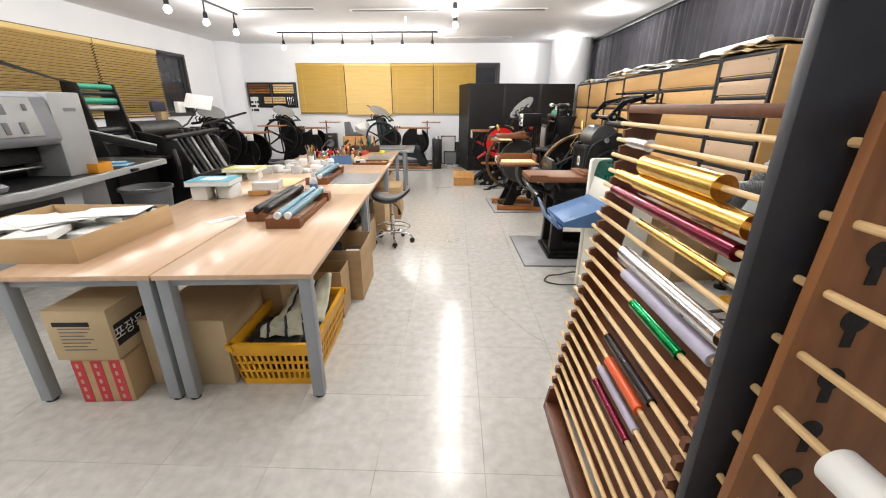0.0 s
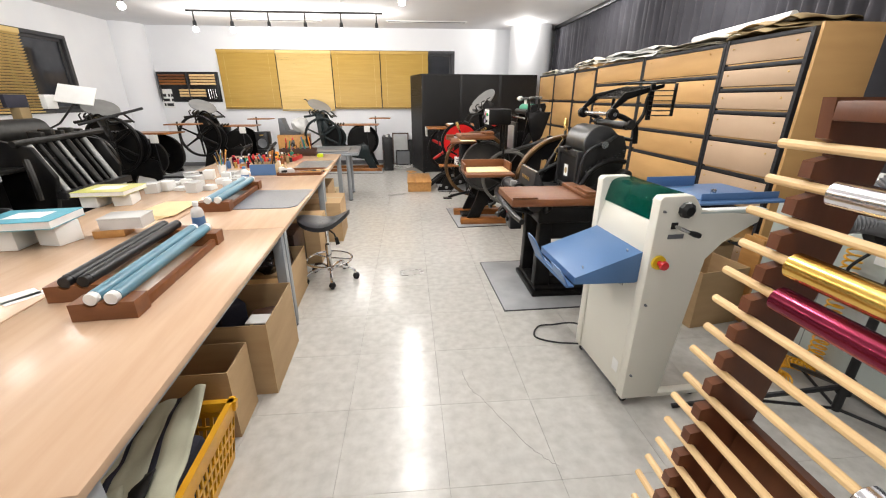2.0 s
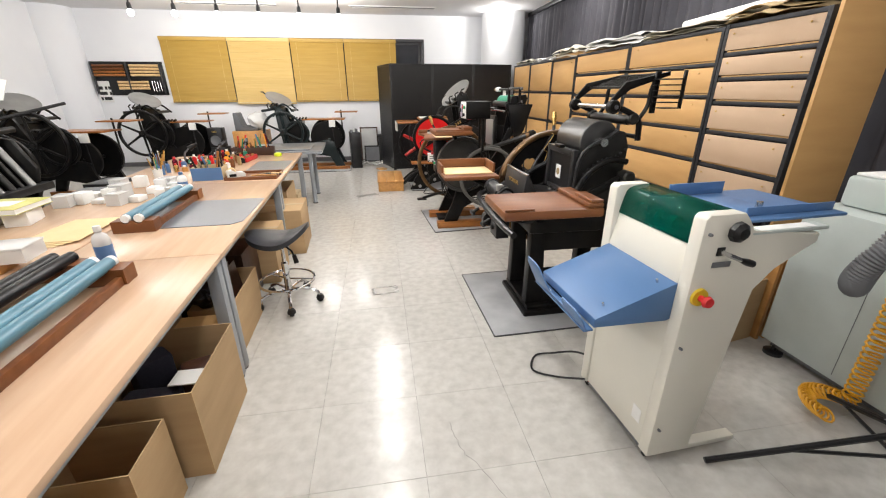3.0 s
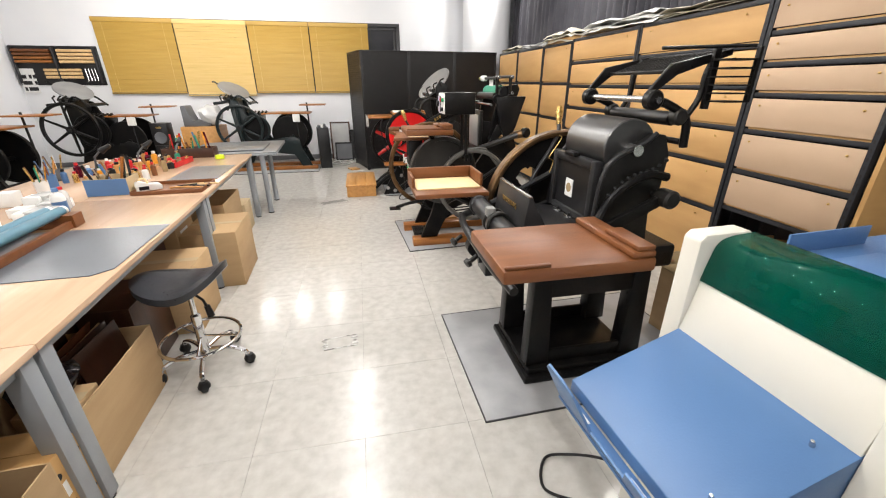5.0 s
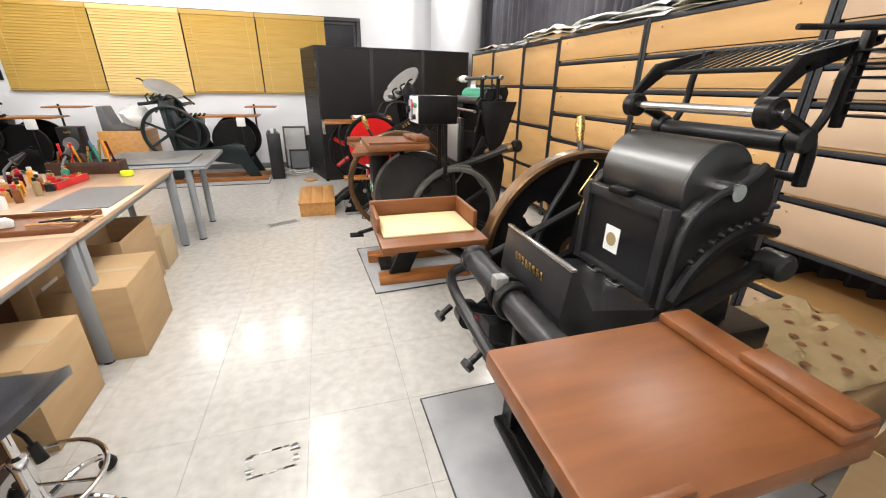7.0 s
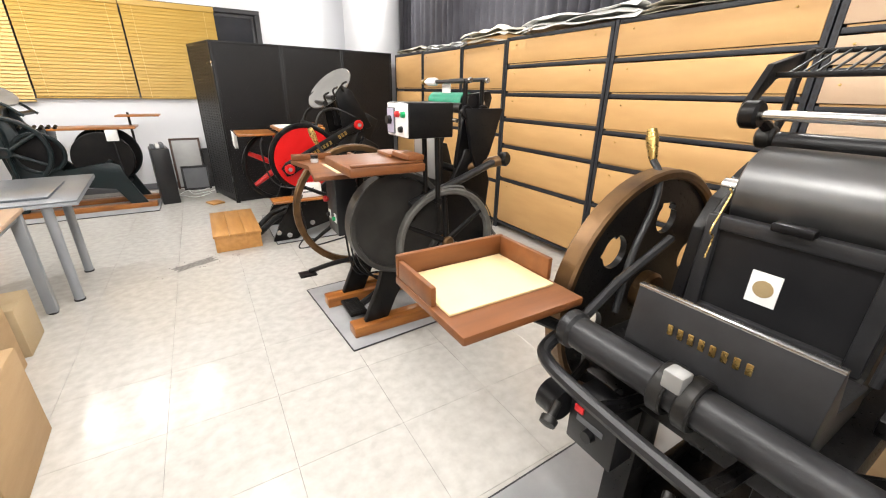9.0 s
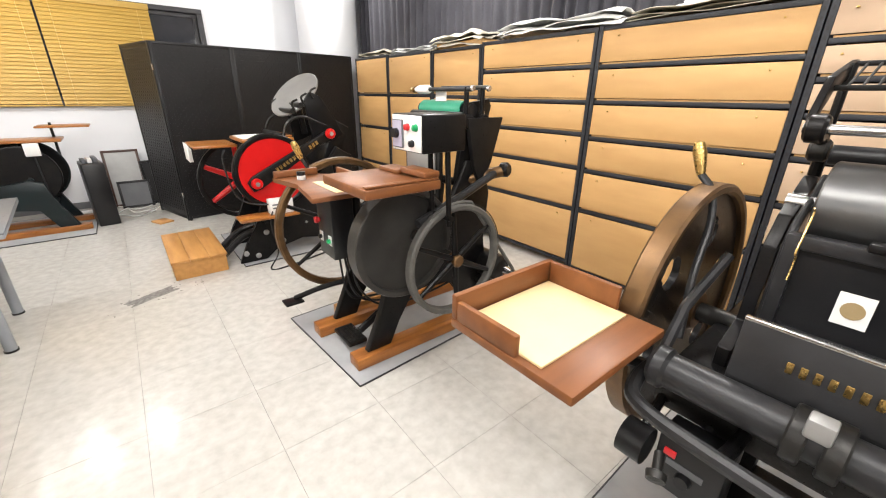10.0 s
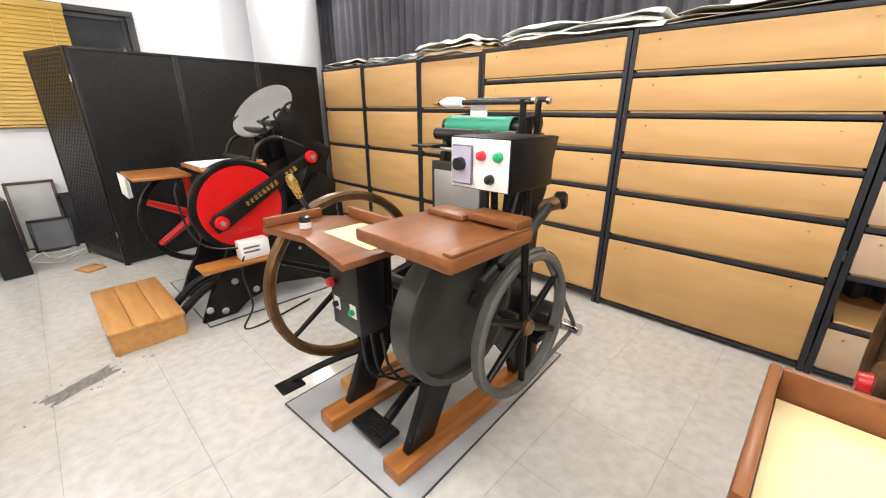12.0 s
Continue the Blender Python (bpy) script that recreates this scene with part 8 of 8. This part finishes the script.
bm = prism(B(), [(-0.2, 0), (0.22, 0), (0.24, 0.05), (-0.06, 0.09), (-0.12, 0.34), (-0.2, 0.34)], (-2.1, 12.0, 0.781), (1, 0, 0), (0, 0, 1), 0.3, 0.01)
solid("grey_seat", bm, "grey_plastic", "grey plastic seat standing on the crate", "seat")
bag = B()
bmesh.ops.create_icosphere(bag, subdivisions=3, radius=0.2)
for v in bag.verts:
    v.co *= 1 + 0.3 * noise.noise(v.co * 8)
    v.co = Vector((v.co.x - 1.86, v.co.y + 11.85, v.co.z * 0.8 + 0.97))
solid("plastic_bag", bag, "poly", "crumpled clear plastic bag on the grey seat", "bag")
for k, y in enumerate((11.9, 12.3, 12.1)):
    solid("extension_cable", tube(B(), curve_pts([(-0.3 + 0.2 * k, y, 0.008), (0.0 + 0.1 * k, y + 0.2, 0.008), (0.3, y - 0.1, 0.008), (0.5 + 0.05 * k, y + 0.1, 0.008)], 7), 0.007, 6), "white_plastic", "white cable lying on the floor", "cord", "cables on the floor")
slab_thing("power_strip", -0.25, 12.2, 0, 0.3, 0.1, 0.06, 12, "white_plastic", "white power strip on the floor by the wall", "power strip")
slab_thing("wood_offcut", 0.52, 11.35, 0, 0.16, 0.2, 0.02, 24, "pine", "small wooden offcut lying on the floor", "offcut")

# ---- cartons by the shelf ----
carton((2.75, 5.52, 0), 8, 0.5, 0.5, 0.42, "brown carton beside the press and shelf")
bm = B()
nx = 14
grid = [[bm.verts.new((2.45 + 0.62 * i / nx, 5.26 + 0.56 * j / nx, 0.47 + 0.05 * noise.noise(Vector((i * 0.5, j * 0.5, 3))) - 0.5 * max(0, 0.12 - i / nx) ** 1.2)) for j in range(nx + 1)] for i in range(nx + 1)]
for i in range(nx):
    for j in range(nx):
        bm.faces.new((grid[i][j], grid[i + 1][j], grid[i + 1][j + 1], grid[i][j + 1]))
sheet = thing("patterned_paper", "crumpled kraft paper printed with brown dots", "paper", (2.76, 5.54, 0.43), world=True)
part("sheet", bm, "olive", sheet).modifiers.new("thickness", "SOLIDIFY").thickness = 0.003
bm = B()
for i in range(1, nx - 1, 2):
    for j in range(1, nx - 1, 2):
        if (i // 2 + j // 2) % 2:
            p = (2.45 + 0.62 * (i + 0.5) / nx, 5.26 + 0.56 * (j + 0.5) / nx)
            lathe(bm, [(0.0005, 0.0), (0.019, 0.0)], (p[0], p[1], 0.481 + 0.05 * noise.noise(Vector((i * 0.5 + 0.25, j * 0.5 + 0.25, 3)))), (0, 0, 1), 10)
tagged(part("dots", bm, "walnut", sheet, "brown printed dots"), kind="stuff")
solid("white_tube", cyl(B(), (3.4, 5.56, 0.72), (3.36, 6.28, 0.72), 0.03), "white_plastic", "white tube lying on the open shelf", "tube")


# ---- worn spots on the floor ----
def worn_patch(x, y, w, d, turn, seed, label):
    """A scraped place in the floor with ragged edges."""
    rnd = random.Random(seed)
    bm = B()
    n = 26
    outer = []
    for k in range(n):
        a = 2 * math.pi * k / n
        s = 1 / max(abs(math.cos(a)), abs(math.sin(a)))
        r = 0.5 * s * rnd.uniform(0.72, 1.05)
        outer.append(bm.verts.new((r * math.cos(a) * w, r * math.sin(a) * d, 0.0012)))
    bm.faces.new(outer)
    for k in range(30):
        a, b = rnd.uniform(-0.9, 0.9) * w, rnd.uniform(-0.9, 0.9) * d
        s = rnd.uniform(0.003, 0.012)
        box(bm, a, b, 0.0006, a + s * 1.6, b + s, 0.0022)
    ob = solid("worn_patch", bm, "scuff", label, "floor wear", "worn places in the floor")
    ob.matrix_basis = pose(x, y, 0, 0, 0, turn)


worn_patch(0.28, 9.15, 0.13, 0.38, -66, 3, "ragged scraped patch in the floor tiles")
root = thing("floor_box_lid", "taped-over floor box with peeling white edges", "floor box", (0.48, 5.93, 0), 6)
part("lid", box(B(), -0.085, -0.05, 0.0005, 0.085, 0.05, 0.002), "tile", root)
rnd = random.Random(4)
for k in range(40):
    e = k % 4
    s = rnd.uniform(-1, 1)
    x, y = ((s * 0.09, -0.055), (s * 0.09, 0.055), (-0.09, s * 0.055), (0.09, s * 0.055))[e]
    w = rnd.uniform(0.008, 0.02)
    part("flake", box(B(), x - w, y - 0.004, 0.0008, x + w, y + 0.004, 0.0032, 0, pose(0, 0, 0)), "paper" if k % 3 else "scuff", root)
for p, q in (((0.81, 4.31), (1.02, 3.91)), ((0.8, 4.31), (0.76, 4.5)), ((1.02, 3.91), (1.1, 3.82))):
    bm = B()
    a, b = Vector((*p, 0.001)), Vector((*q, 0.001))
    n = 9
    pts = [a.lerp(b, k / n) + Vector((rnd.uniform(-0.006, 0.006), rnd.uniform(-0.006, 0.006), 0)) for k in range(n + 1)]
    tube(bm, pts, 0.0016, 4)
    solid("floor_crack", bm, "grout", "thin dark crack running across the floor tiles", "crack", "cracks in the floor")

# ---- floor tiles ----
tagged(part("floor", box(B(), X0 - 0.2, Y0 - 0.2, -0.1, X1 + 0.2, Y1 + 0.2, -0.004), "grout"), "grey marbled vinyl tile floor with a waxed shine", "floor", kind="structure")
floor_ob = bpy.data.objects["floor"]
PITCH = 0.475
bm = B()
hp = PITCH / 2 - 0.0003
v = [bm.verts.new((sx * hp, sy * hp, z)) for z, sx, sy in ((-0.004, -1, -1), (-0.004, 1, -1), (-0.004, 1, 1), (-0.004, -1, 1))]
c = 0.0005
w = [bm.verts.new((sx * (hp - c), sy * (hp - c), 0.0)) for sx, sy in ((-1, -1), (1, -1), (1, 1), (-1, 1))]
bm.faces.new(w)
for i in range(4):
    bm.faces.new((v[i], v[(i + 1) % 4], w[(i + 1) % 4], w[i]))
tile_mesh = bpy.data.meshes.new("tile")
bm.to_mesh(tile_mesh)
bm.free()
tile_mesh.materials.append(MATS["tile"])
cells = []
for i in range(-14, 9):
    for j in range(-16, 18):
        x, y = 0.62 + PITCH * (i + 0.5), 5.18 + PITCH * (j + 0.5)
        if X0 - 0.1 < x < X1 + 0.1 and Y0 - 0.1 < y < Y1 + 0.2:
            cells.append((x, y))
near = [p for p in cells if -0.9 < p[0] < 2.7 and 2.0 < p[1] < 11.5][:300]
for x, y in near:
    ob = new("tile", tile_mesh)
    ob.parent = floor_ob
    ob.location = (x, y, 0)
verts, faces = [], []
for x, y in sorted(set(cells) - set(near)):
    k = len(verts)
    verts += [(x + q.co.x, y + q.co.y, q.co.z) for q in tile_mesh.vertices]
    faces += [[k + i for i in f.vertices] for f in tile_mesh.polygons]
me = bpy.data.meshes.new("tiles")
me.from_pydata(verts, [], faces)
me.materials.append(MATS["tile"])
rest = new("tiles", me)
rest.parent = floor_ob
rest["kind"] = "stuff"
